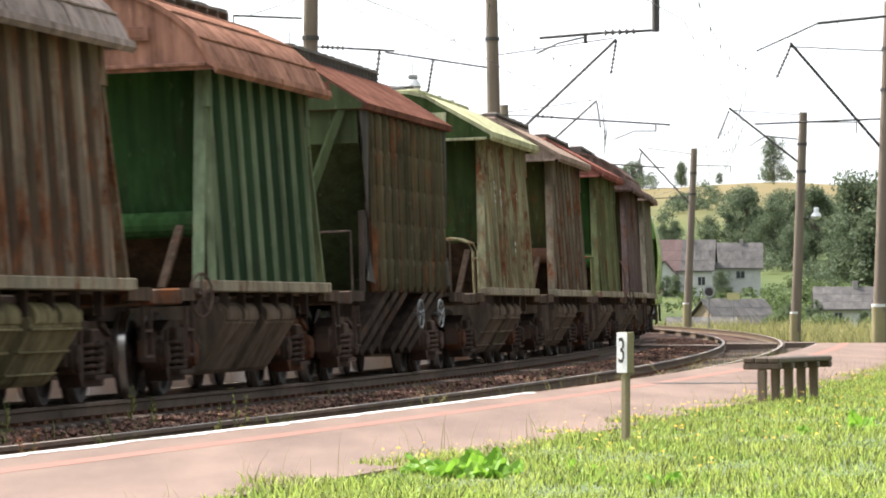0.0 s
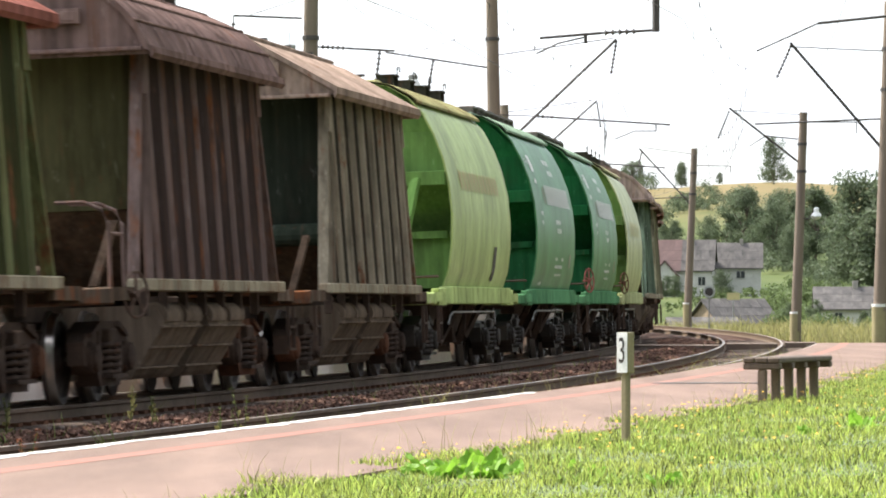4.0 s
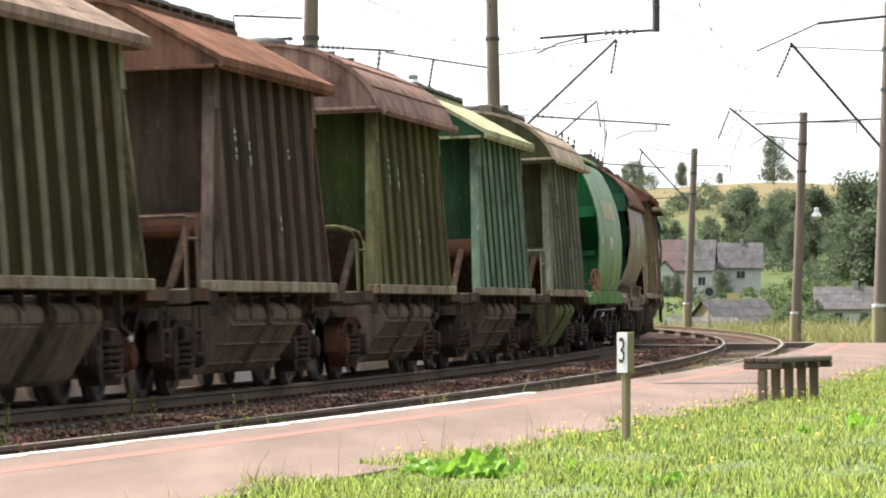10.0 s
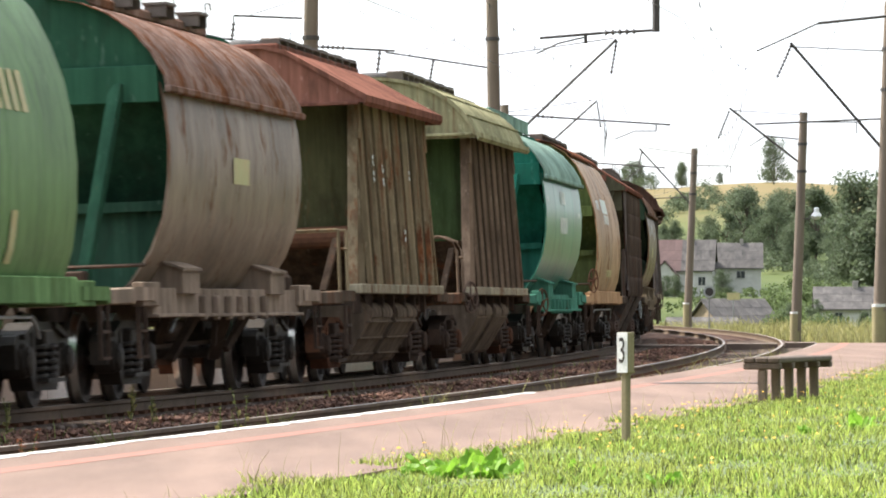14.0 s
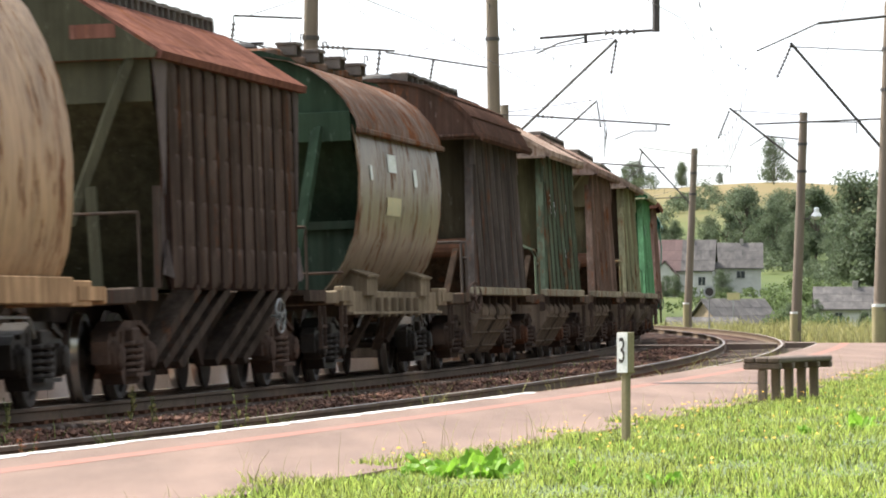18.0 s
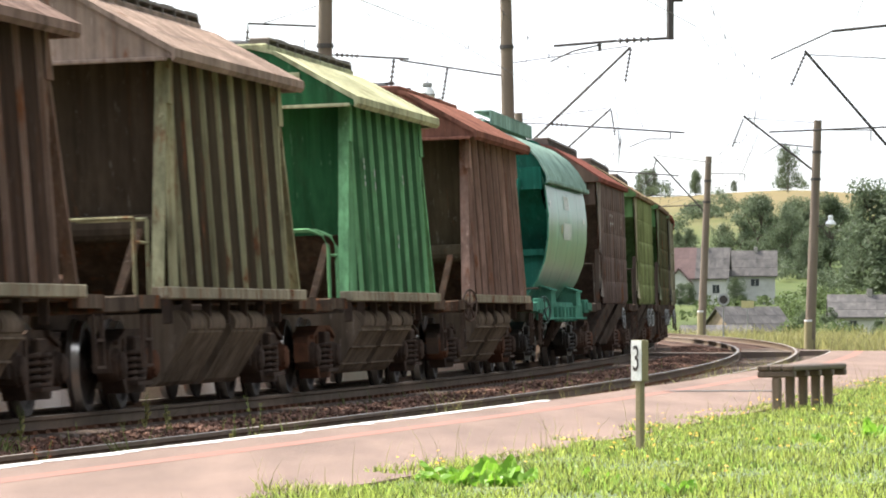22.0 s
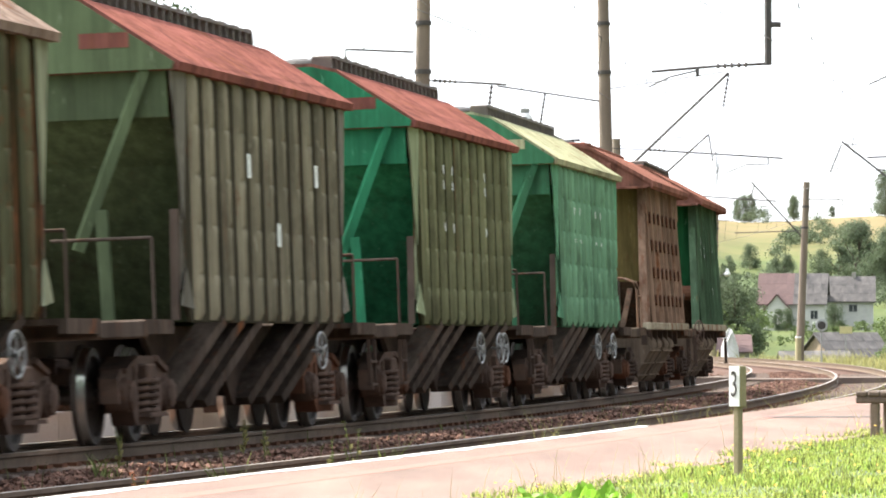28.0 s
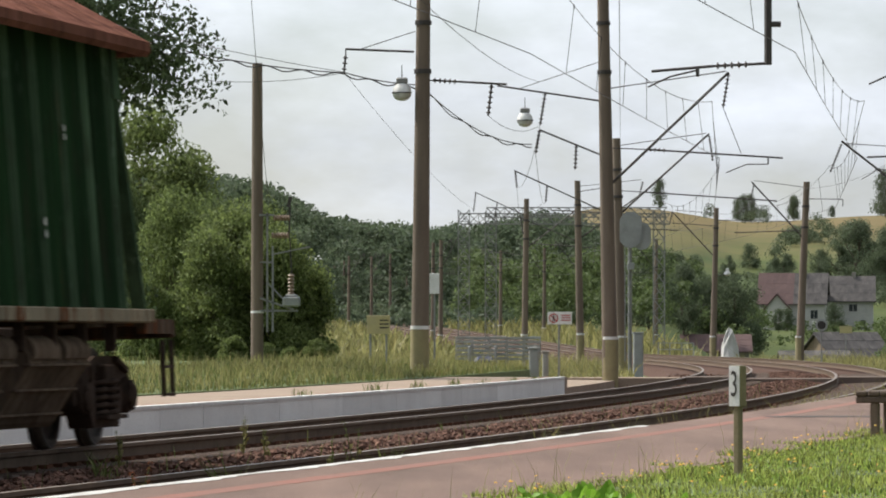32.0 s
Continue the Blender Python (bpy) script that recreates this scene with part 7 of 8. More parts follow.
h1 = house(57.0, 900, -8, 10.6, 8.0, 4.4, 4.4, WALL_W, ROOF_G, "white rendered house with a half red, half grey steep roof", ((3.6, 1.6, 1.3, 1.5), (-0.9, 1.4, 1.0, 1.2)), red=0.52, base=0.2)
bm = bmesh.new()
prism(bm, [(-4.1, -3), (-0.4, -3), (-0.4, 3.4), (-2.25, 5.4), (-4.1, 3.4)], "y", -6.3, -3.8)
part("porch_gable", bm, WALL_W, h1, "white gabled porch")
bm = bmesh.new()
prism(bm, [(-4.5, 3.0), (-2.25, 5.5), (0.0, 3.0), (0.0, 3.2), (-2.25, 5.75), (-4.5, 3.2)], "y", -6.6, -3.6)
part("porch_roof", bm, ROOF_R, h1)
house(66.0, 905, -4, 8.6, 7.5, 4.6, 3.6, WALL_W, ROOF_G, "pale rendered house with a dark slate roof", ((1.0, 2.6, 1.5, 1.3), (2.6, 0.3, 1.0, 1.0)), base=0.4)
house(43.6, 600, 30, 7.6, 6.0, 0.9, 2.3, WALL_T, ROOF_G, "long low shed with a streaked grey roof", (), chimney=False, base=0.9)
house(37.5, 560, 4, 6.5, 5.0, 1.0, 1.2, WALL_G, ROOF_G, "small grey shed with a shallow roof", (), chimney=False)
house(57.8, 620, -3, 6.8, 6.0, 2.2, 2.1, WALL_W, ROOF_G, "low white house with a mossy grey roof", ((1.9, 0.8, 1.0, 0.9), (-1.0, 0.8, 1.0, 0.9)), chimney=True, base=1.1)
house(31.5, 640, 0, 7.5, 5.0, 1.2, 1.6, WALL_G, ROOF_R, "low shed with a dull brownish-red roof", (), chimney=False, base=-0.4)
def covered_stack():
    """A heap under a pale sheet beside the line."""
    bm = bmesh.new()
    rng = random.Random(2)
    prof = [(0.55, 0.0), (0.52, 0.6), (0.42, 1.2), (0.3, 1.75), (0.2, 2.1), (0.06, 2.3)]
    lathe(bm, prof, "z", 11)
    for v in bm.verts:
        v.co += Vector((rng.uniform(-0.07, 0.07), rng.uniform(-0.07, 0.07), rng.uniform(-0.08, 0.08)))
    root = tagged(new("covered_stack"), "heap under a pale grey plastic sheet beside the line", "heap")
    root.matrix_basis = pose(16.35, 316, ground_height(16.35, 316))
    part("sheet", bm, WALL_W, root)


covered_stack()
cabinet(60.8, 890, ground_height(60.8, 890), 2.8, 1.4, "parked_van", "white van parked by the houses", WHITE)

# ---- plants ----
LEAF_DARK = foliage("dark_foliage", (0.064, 0.094, 0.042), (0.10, 0.13, 0.058), 0.9, 0.45, 0.45)
LEAF_MID = foliage("green_foliage", (0.085, 0.12, 0.045), (0.12, 0.155, 0.06), 0.9, 0.45, 0.45)
LEAF_WILLOW = foliage("grey_green_foliage", (0.125, 0.17, 0.052), (0.18, 0.22, 0.078), 1.2, 0.5, 0.5)
# Distance haze is mixed into the wood's leaf colour: paler and bluer.
LEAF_WOODS = foliage("haze_tinted_wood_foliage", (0.078, 0.108, 0.066), (0.115, 0.145, 0.082), 0.12, 0.3, 0.45)
LEAF_THICKET = foliage("thicket_foliage", (0.118, 0.158, 0.05), (0.175, 0.212, 0.072), 1.1, 0.5, 0.5)
# Paler, bluish leaves: haze over the far trees is put into their colour.
LEAF_FAR = foliage("haze_tinted_foliage", (0.085, 0.115, 0.066), (0.125, 0.15, 0.085), 0.6, 0.4, 0.4)
BARK = material("bark", ((0.09, 0.07, 0.05), (0.06, 0.048, 0.036)), rough=0.95, scale=6, stretch=(3, 3, 0.5))
BLADE = foliage("grass_blades", (0.16, 0.255, 0.04), (0.40, 0.40, 0.11), 2.0, 0.92, 0.45, 0.5)
CLOVER = foliage("clover_leaves", (0.13, 0.23, 0.04), (0.30, 0.38, 0.09), 5.0, 0.75, 0.4, 0.5)
VERGE = foliage("verge_blades", (0.085, 0.125, 0.032), (0.17, 0.175, 0.06), 0.9, 0.55, 0.35)
STRAW = foliage("tall_dry_grass", (0.35, 0.28, 0.125), (0.17, 0.20, 0.065), 0.5, 0.45, 0.4)
BROAD = foliage("broad_leaves", (0.15, 0.32, 0.03), (0.24, 0.39, 0.05), 6.0, 0.2, 0.5, 0.4)
DANDELION = material("yellow_petals", ((0.72, 0.42, 0.02), (0.66, 0.34, 0.015)), rough=0.6, bump=0)
LAWN = material("lawn_soil", ((0.06, 0.09, 0.022), (0.10, 0.13, 0.034)), rough=0.95, scale=2.5, fine=25, bump=0.4)


def leaf_cloud(seed, blobs, n, size, flat=0.55):
    """n small leaf clumps spread over the shells of blobs (x, y, z, radius)."""
    rng = np.random.default_rng(seed)
    w = np.array([b[3] ** 2 for b in blobs])
    idx = rng.choice(len(blobs), n, p=w / w.sum())
    b = np.array(blobs)[idx]
    d = rng.normal(size=(n, 3))
    d /= np.linalg.norm(d, axis=1)[:, None]
    d[:, 2] = np.where(d[:, 2] < -0.35, -d[:, 2], d[:, 2])
    r = b[:, 3] * (0.2 + 1.15 * rng.random(n) ** 0.75)
    c = b[:, :3] + d * r[:, None]
    nrm = d + rng.normal(size=(n, 3)) * 1.1
    nrm /= np.linalg.norm(nrm, axis=1)[:, None]
    t = np.cross(nrm, rng.normal(size=(n, 3)))
    t /= np.linalg.norm(t, axis=1)[:, None]
    u = np.cross(nrm, t)
    s = size * (0.55 + 0.9 * rng.random(n))[:, None]
    vs = np.stack([c - t * s, c - u * s * flat + nrm * s * 0.15, c + t * s, c + u * s * flat + nrm * s * 0.15], 1).reshape(-1, 3)
    faces = [(4 * i, 4 * i + 1, 4 * i + 2, 4 * i + 3) for i in range(n)]
    return vs.tolist(), faces


def cloud_mesh(name, seed, blobs, n, size, mat):
    v, f = leaf_cloud(seed, blobs, n, size)
    me = bpy.data.meshes.new(name)
    me.from_pydata(v, [], f)
    me.materials.append(mat)
    return me


def random_blobs(rng, kind):
    """Blobs of a crown for a tree one metre high."""
    out = []
    if kind == "round":
        for _ in range(26):
            a, h = rng.uniform(0, 6.28), rng.uniform(0.1, 0.9)
            r = 0.3 * math.sin(math.pi * min(1, max(0.15, (h - 0.02) / 0.98))) * rng.uniform(0.4, 1.1)
            out.append((r * math.cos(a), r * math.sin(a), h, rng.uniform(0.07, 0.15)))
    elif kind == "tall":
        for _ in range(16):
            a, h = rng.uniform(0, 6.28), rng.uniform(0.08, 0.93)
            r = 0.15 * (1.05 - h) * rng.uniform(0.4, 1.3)
            out.append((r * math.cos(a), r * math.sin(a), h, 0.04 + 0.09 * (1.05 - h) * rng.uniform(0.7, 1.2)))
    else:
        for i in range(34):
            a, h = rng.uniform(0, 6.28), 0.05 + 0.78 * (i + rng.random()) / 34
            r = 0.42 * math.sqrt(max(0.02, 1 - (h / 0.9) ** 2)) * rng.uniform(0.25, 1.0)
            out.append((r * math.cos(a), r * math.sin(a), h, rng.uniform(0.11, 0.19)))
    return out


def trunk_mesh(blobs, rng, kind):
    bm = bmesh.new()
    top = 0.75 if kind != "bush" else 0.45
    w = 0.022 if kind != "bush" else 0.018
    pts = [(0.01 * rng.uniform(-1, 1) * i, 0.01 * rng.uniform(-1, 1) * i, -0.03 + top * i / 5) for i in range(6)]
    for i in range(5):
        tube(bm, [pts[i], pts[i + 1]], w * (1 - i / 6.5), 6)
    for b in blobs[::2]:
        k = min(4, max(1, int((b[2] - 0.15) / top * 5)))
        p = pts[k]
        mid = ((p[0] + b[0]) / 2, (p[1] + b[1]) / 2, (p[2] + b[2]) / 2 + 0.02)
        tube(bm, [p, mid, b[:3]], w * 0.32, 5)
    return bm


TREES = {}


def tree(x, y, h, kind, variant, mat, label, wide=1.0, leaves=7000, size=0.0165, z=None):
    k = (kind, variant, mat.name, leaves)
    if k not in TREES:
        rng = random.Random(variant * 7 + len(kind))
        blobs = random_blobs(rng, kind)
        TREES[k] = (mesh_of("trunk", trunk_mesh(blobs, rng, kind), BARK), cloud_mesh("crown", variant + 11, blobs, leaves, size, mat))
    root = tagged(new("tree" if kind != "bush" else "bush"), label, "tree" if kind != "bush" else "bush", "trees and bushes")
    root.matrix_basis = pose(x, y, ground_height(x, y) - 0.1 if z is None else z, 0, 0, (variant * 77 + x * 13) % 360) @ Matrix.Diagonal((h * wide, h * wide, h, 1))
    part("trunk", TREES[k][0], BARK, root)
    part("crown", TREES[k][1], mat, root)
    return root


def build_trees():
    far = ((116.0, 1450, 13.4, 3), (95.0, 1500, 7.1, 3), (83.2, 1500, 7.9, 3), (105.4, 1500, 3.4, 2), (79.4, 1500, 6.4, 3), (58.0, 1480, 8.5, 3), (80.2, 1480, 7.8, 3), (93.8, 1480, 7.0, 3),
           (82.4, 1100, 14.6, 0), (86.4, 1080, 13.2, 2), (93.6, 1100, 14.0, 0), (94.3, 1150, 11.7, 0), (95.5, 1090, 15.0, 0), (102.8, 1160, 11.2, 2), (99.0, 1060, 12.0, 0),
           (91.8, 960, 20.5, 0), (94.9, 950, 21.3, 1), (98.3, 960, 22.5, 0), (95.2, 1000, 12.2, 2), (101.3, 960, 23.5, 0), (76.0, 1120, 9.0, 2), (79.5, 1110, 10.0, 0), (84.5, 1120, 12.0, 2), (90.0, 1120, 12.0, 0), (88.5, 1060, 9.0, 2), (98.0, 1000, 16.0, 0), (94.5, 1010, 14.0, 2), (100.5, 985, 14.0, 0), (105.0, 980, 20.0, 0), (72.0, 1160, 6.0, 2), (66.5, 1200, 6.0, 2))
    for i, (x, y, h, k) in enumerate(far):
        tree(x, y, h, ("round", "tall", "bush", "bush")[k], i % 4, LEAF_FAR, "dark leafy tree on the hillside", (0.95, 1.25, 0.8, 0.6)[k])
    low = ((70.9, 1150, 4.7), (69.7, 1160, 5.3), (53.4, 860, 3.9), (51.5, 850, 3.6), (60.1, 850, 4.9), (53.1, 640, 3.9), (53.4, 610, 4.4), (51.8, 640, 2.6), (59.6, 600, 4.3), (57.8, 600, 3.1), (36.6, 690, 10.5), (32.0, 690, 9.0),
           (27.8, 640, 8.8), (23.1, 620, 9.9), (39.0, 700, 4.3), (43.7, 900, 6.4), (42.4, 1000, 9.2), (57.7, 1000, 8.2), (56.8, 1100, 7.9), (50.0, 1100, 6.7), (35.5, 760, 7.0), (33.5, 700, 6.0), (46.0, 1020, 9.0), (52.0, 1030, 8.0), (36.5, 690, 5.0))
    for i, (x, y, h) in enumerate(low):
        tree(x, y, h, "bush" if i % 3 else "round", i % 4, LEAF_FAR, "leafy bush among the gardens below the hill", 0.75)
    mid = ((30.8, 900, 12.1), (25.3, 900, 12.0), (19.8, 900, 12.9), (13.6, 760, 10.3), (14.8, 640, 7.2), (8.5, 720, 10.5), (7.5, 860, 12.7), (18.7, 600, 7.3), (22.0, 760, 11.0), (17.0, 820, 12.0), (28.0, 820, 12.0), (11.0, 900, 13.0), (2.0, 880, 13.0), (4.5, 800, 12.0), (24.5, 700, 9.0), (34.0, 860, 10.0), (38.0, 900, 9.0))
    for i, (x, y, h) in enumerate(mid):
        tree(x, y, h, ("round", "bush", "tall")[i % 3], i % 4, (LEAF_MID, LEAF_DARK)[i % 2], "leafy tree behind the railway line", 1.0 if i % 3 != 1 else 0.8)
    # woods closing the valley
    rng = random.Random(9)
    blobs = []
    sky = ((200, 306), (369, 319), (459, 330), (497, 352), (561, 385), (635, 403), (731, 407), (830, 412), (900, 398), (960, 388), (1010, 392), (1050, 408))
    for _ in range(1080):
        y = rng.uniform(700, 1150)
        px = rng.uniform(200, 1050)
        x = (px - 784) / FOCAL * y
        g = ground_height(x, y)
        top = (596.5 - float(np.interp(px, [p[0] for p in sky], [p[1] for p in sky]))) / FOCAL * y + 1.08 - g
        r = rng.uniform(1.2, 2.7)
        h = min(top - r * 0.8, (rng.random() ** 0.6) * top * rng.uniform(0.9, 1.05))
        blobs.append((x, y, g + max(0.3, h), r))
    for _ in range(240):                       # undergrowth along the wood's near edge
        y, px = rng.uniform(640, 760), rng.uniform(380, 1040)
        x = (px - 784) / FOCAL * y
        blobs.append((x, y, ground_height(x, y) + rng.uniform(0.1, 2.2), rng.uniform(0.8, 1.5)))
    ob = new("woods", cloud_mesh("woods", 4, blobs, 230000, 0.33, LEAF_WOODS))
    tagged(ob, "dense dark woods behind the railway line", "woods", kind="stuff")
    # scrub between the line, the gardens and the hill
    blobs = []
    for _ in range(330):
        y = rng.uniform(560, 900)
        px = rng.uniform(830, 1345) if rng.random() < 0.8 else rng.uniform(1560, 1800)
        if (1325 < px < 1345 and y > 700) or (1210 < px < 1380 and y < 665):
            continue
        x = (px - 784) / FOCAL * y
        h = rng.uniform(0.3, 1.0) * (9.5 if px < 1250 else 5.0 if px < 1400 else 2.2) * rng.uniform(0.7, 1.05)
        blobs.append((x, y, ground_height(x, y) + h * 0.85, rng.uniform(0.9, 2.0)))
    for _ in range(120):
        y = rng.uniform(430, 570) if rng.random() < 0.5 else rng.uniform(660, 850)
        px = rng.uniform(1340, 1800)
        x = (px - 784) / FOCAL * y
        blobs.append((x, y, ground_height(x, y) + rng.uniform(0.1, 0.8), rng.uniform(0.4, 1.0)))
    for _ in range(110):
        y = rng.uniform(700, 870)
        px = rng.uniform(1120, 1345)
        x = (px - 784) / FOCAL * y
        blobs.append((x, y, ground_height(x, y) + rng.random() * 4.0, rng.uniform(0.7, 1.6)))
    for _ in range(30):
        y = rng.uniform(855, 885)
        px = rng.uniform(1345, 1700)
        x = (px - 784) / FOCAL * y
        blobs.append((x, y, ground_height(x, y) + rng.random() * 0.9, rng.uniform(0.4, 0.9)))
    ob = new("scrub", cloud_mesh("scrub", 6, blobs, 120000, 0.22, LEAF_MID))
    tagged(ob, "mixed green scrub and garden trees below the hill", "woods", kind="stuff")
    # low bushes over the hillside
    blobs = []
    for _ in range(34):
        cx, cy, n = rng.uniform(1230, 1860), rng.uniform(960, 1480), rng.randrange(2, 12)
        for _ in range(n):
            y = cy + rng.uniform(-14, 14)
            x = (cx + rng.uniform(-26, 26) - 784) / FOCAL * y
            blobs.append((x, y, ground_height(x, y) + rng.uniform(0.0, 2.2), rng.uniform(0.7, 2.0)))
    for x, y, h, k in far[8:]:
        for _ in range(6):
            bx, by = x + rng.uniform(-0.3, 0.3) * h, y + rng.uniform(-4, 2)
            blobs.append((bx, by, ground_height(bx, by) + rng.uniform(0.0, 0.3) * h, rng.uniform(0.07, 0.13) * h))
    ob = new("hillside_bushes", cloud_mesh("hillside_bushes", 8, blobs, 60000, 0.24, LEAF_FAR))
    tagged(ob, "dark bushes scattered over the hillside meadow", "bushes", kind="stuff")
    # trees beside the far platform
    near = ((-5.3, 152, 4.7, "bush", 0.84, LEAF_THICKET), (-7.4, 155, 4.9, "bush", 0.62, LEAF_WILLOW), (-3.75, 151, 3.0, "bush", 0.8, LEAF_THICKET), (-8.5, 163, 7.5, "round", 0.8, LEAF_THICKET), (-9.6, 158, 6.0, "bush", 0.5, LEAF_MID), (-6.2, 150, 3.7, "bush", 0.8, LEAF_THICKET), (-7.9, 150, 2.4, "bush", 0.7, LEAF_WILLOW), (-4.6, 150, 3.9, "bush", 0.75, LEAF_THICKET), (-6.5, 158, 5.0, "bush", 0.7, LEAF_MID))
    for i, (x, y, h, k, w, m) in enumerate(near):
        tree(x, y, h, k, 20 + i, m, "dense leafy thicket behind the platform", w, 22000, 0.006 + 0.036 / h, z=0.2)
    tree(-9.85, 122, 13.5, "round", 31, LEAF_DARK, "tall dark broadleaf tree overhanging the platform", 0.95, 60000, 0.0056, z=0.2)
    low_row = ((-5.6, 147, 0.9), (-4.7, 148, 0.7), (-3.4, 148, 0.8), (-4.1, 147, 0.6))
    for i, (x, y, h) in enumerate(low_row):
        tree(x, y, h, "bush", 40 + i % 3, LEAF_WILLOW if i % 2 else LEAF_THICKET, "low leafy shrub at the back of the platform", 1.0, 9000, 0.03, z=0.22)


build_trees()


def blades(name, n, place, hmin, hmax, width, mat, label, seed, category="grass"):
    """A field of bent grass blades; place(rng, n) gives their feet."""
    rng = np.random.default_rng(seed)
    x, y, z = place(rng, n)
    n = len(x)
    a = rng.uniform(0, 2 * np.pi, n)
    h = rng.uniform(hmin, hmax, n) * (0.75 + 0.5 * rng.random(n)) * (0.95 + 0.3 * np.sin(2.9 * x + 0.8 * y) + 0.25 * np.sin(7.3 * x - 1.9 * y + 1.0))
    lean = rng.uniform(0.1, 0.75, n) * h
    b = rng.uniform(0, 2 * np.pi, n)
    wx, wy = np.cos(a) * width, np.sin(a) * width
    lx, ly = np.cos(b) * lean, np.sin(b) * lean
    v = np.empty((n, 5, 3))
    v[:, 0] = np.stack([x - wx, y - wy, z], 1)
    v[:, 1] = np.stack([x + wx, y + wy, z], 1)
    v[:, 2] = np.stack([x + wx * 0.8 + lx * 0.35, y + wy * 0.8 + ly * 0.35, z + h * 0.6], 1)
    v[:, 3] = np.stack([x - wx * 0.8 + lx * 0.35, y - wy * 0.8 + ly * 0.35, z + h * 0.6], 1)
    v[:, 4] = np.stack([x + lx, y + ly, z + h], 1)
    k = np.arange(n) * 5
    quads = np.stack([k, k + 1, k + 2, k + 3], 1).tolist()
    tris = np.stack([k + 3, k + 2, k + 4], 1).tolist()
    me = bpy.data.meshes.new(name)
    me.from_pydata(v.reshape(-1, 3).tolist(), [], quads + tris)
    me.materials.append(mat)
    return tagged(new(name, me), label, category, kind="stuff")


def at_line(s, o):
    """Places for arrays of s and off."""
    a = np.minimum(s, S_END) / RAD
    ext = np.maximum(0, s - S_END)
    return CX + (RAD + o) * np.cos(a) - np.sin(a) * ext, CY + (RAD + o) * np.sin(a) + np.cos(a) * ext


def build_grass():
    bm = bmesh.new()
    sweep(bm, [(8.42, PLAT - 0.02), (8.6, PLAT - 0.01), (11, PLAT + 0.02), (16, PLAT + 0.1), (40, PLAT + 0.2), (41, -0.6), (8.42, -0.6)], -236, -118, 2.0)
    tagged(new("lawn", mesh_of("lawn", bm, LAWN)), "sunlit lawn beside the platform", "lawn", kind="structure")
    bm = bmesh.new()
    sweep(bm, [(-4.72, -0.6), (-4.72, PLAT + 0.01), (-6.0, 0.32), (-9, 0.42), (-30, 0.5), (-31, -0.6)], -236, -96, 3.0)
    tagged(new("verge", mesh_of("verge", bm, LAWN)), "rough grass bank behind the far platform", "verge", kind="structure")

    def lawn(rng, n):
        u = rng.random(n)
        s = -219 + 70 * u ** 1.4
        edge = 8.36 + 0.16 * np.sin(s * 1.7) + 0.1 * np.sin(s * 4.1)
        o = edge + rng.random(n) ** 1.15 * (3.4 - 1.2 * (s + 219) / 70)
        x, y = at_line(s, o)
        return x, y, np.full(n, PLAT - 0.02) + 0.012 * (o - 8.4)
    blades("lawn_grass", 80000, lawn, 0.022, 0.066, 0.0038, BLADE, "fresh green uncut grass on the lawn", 1)

    def clover(rng, n):
        x, y, z = lawn(rng, n)
        keep = np.sin(x * 5.1 + 0.7 * y) + np.sin(y * 1.9) + rng.normal(size=n) * 0.6 > 0.5
        return x[keep], y[keep], z[keep]
    blades("lawn_clover", 60000, clover, 0.015, 0.05, 0.0085, CLOVER, "low broad-leaved clover patches in the lawn", 12, "clover")

    def stalks(rng, n):
        s = -219 + 62 * rng.random(n)
        x, y = at_line(s, 8.3 + rng.random(n) ** 2 * 2.6)
        return x, y, np.full(n, PLAT - 0.02)
    blades("grass_stalks", 900, stalks, 0.1, 0.24, 0.0017, STRAW, "thin seeding grass stalks along the paving", 2)

    def verge(rng, n):
        s = -200 + 104 * rng.random(n)
        o = -4.75 - rng.random(n) ** 1.3 * 6.0
        x, y = at_line(s, o)
        return x, y, np.interp(-o, [4.7, 6, 9, 30], [PLAT, 0.31, 0.41, 0.5])
    blades("verge_grass", 24000, verge, 0.04, 0.17, 0.009, VERGE, "rough green grass behind the far platform", 3)
    blades("verge_straw", 14000, verge, 0.08, 0.32, 0.007, STRAW, "dry seeding grass behind the far platform", 14)

    def wild(rng, n):
        s = -92 + 190 * rng.random(n)
        o = np.where(rng.random(n) < 0.4, -3.2 - rng.random(n) ** 1.2 * 14, 6.9 + rng.random(n) ** 1.1 * 20)
        x, y = at_line(s, o)
        z = np.array([ground_height(a, b) for a, b in zip(x, y)])
        return x, y, z
    blades("wild_grass", 60000, wild, 0.22, 0.7, 0.022, STRAW, "tall wild grass going to seed beside the tracks", 4)

    def slope(rng, n):
        s = 100 + 560 * rng.random(n)
        o = np.where(rng.random(n) < 0.75, -4 - rng.random(n) * 26, 8 + rng.random(n) * 10)
        x, y = at_line(s, o)
        z = np.array([ground_height(a, b) for a, b in zip(x, y)])
        return x, y, z
    blades("bank_grass", 22000, slope, 0.5, 1.3, 0.1, STRAW, "dry grass on the far railway banks", 5)

    def weeds(rng, n):
        s = -214 + 110 * rng.random(n) ** 1.2
        o = np.where(rng.random(n) < 0.6, GAP + 0.95 + 0.75 * rng.random(n), 1.2 + 2.0 * rng.random(n))
        keep = np.sin(s * 0.9) + np.sin(s * 2.3 + 1) + rng.normal(size=n) * 0.5 > 1.0
        x, y = at_line(s[keep], o[keep])
        return x, y, np.full(keep.sum(), -0.2)
    blades("track_weeds", 3600, weeds, 0.08, 0.3, 0.006, VERGE, "sparse weeds growing between the rails", 6, "weeds")
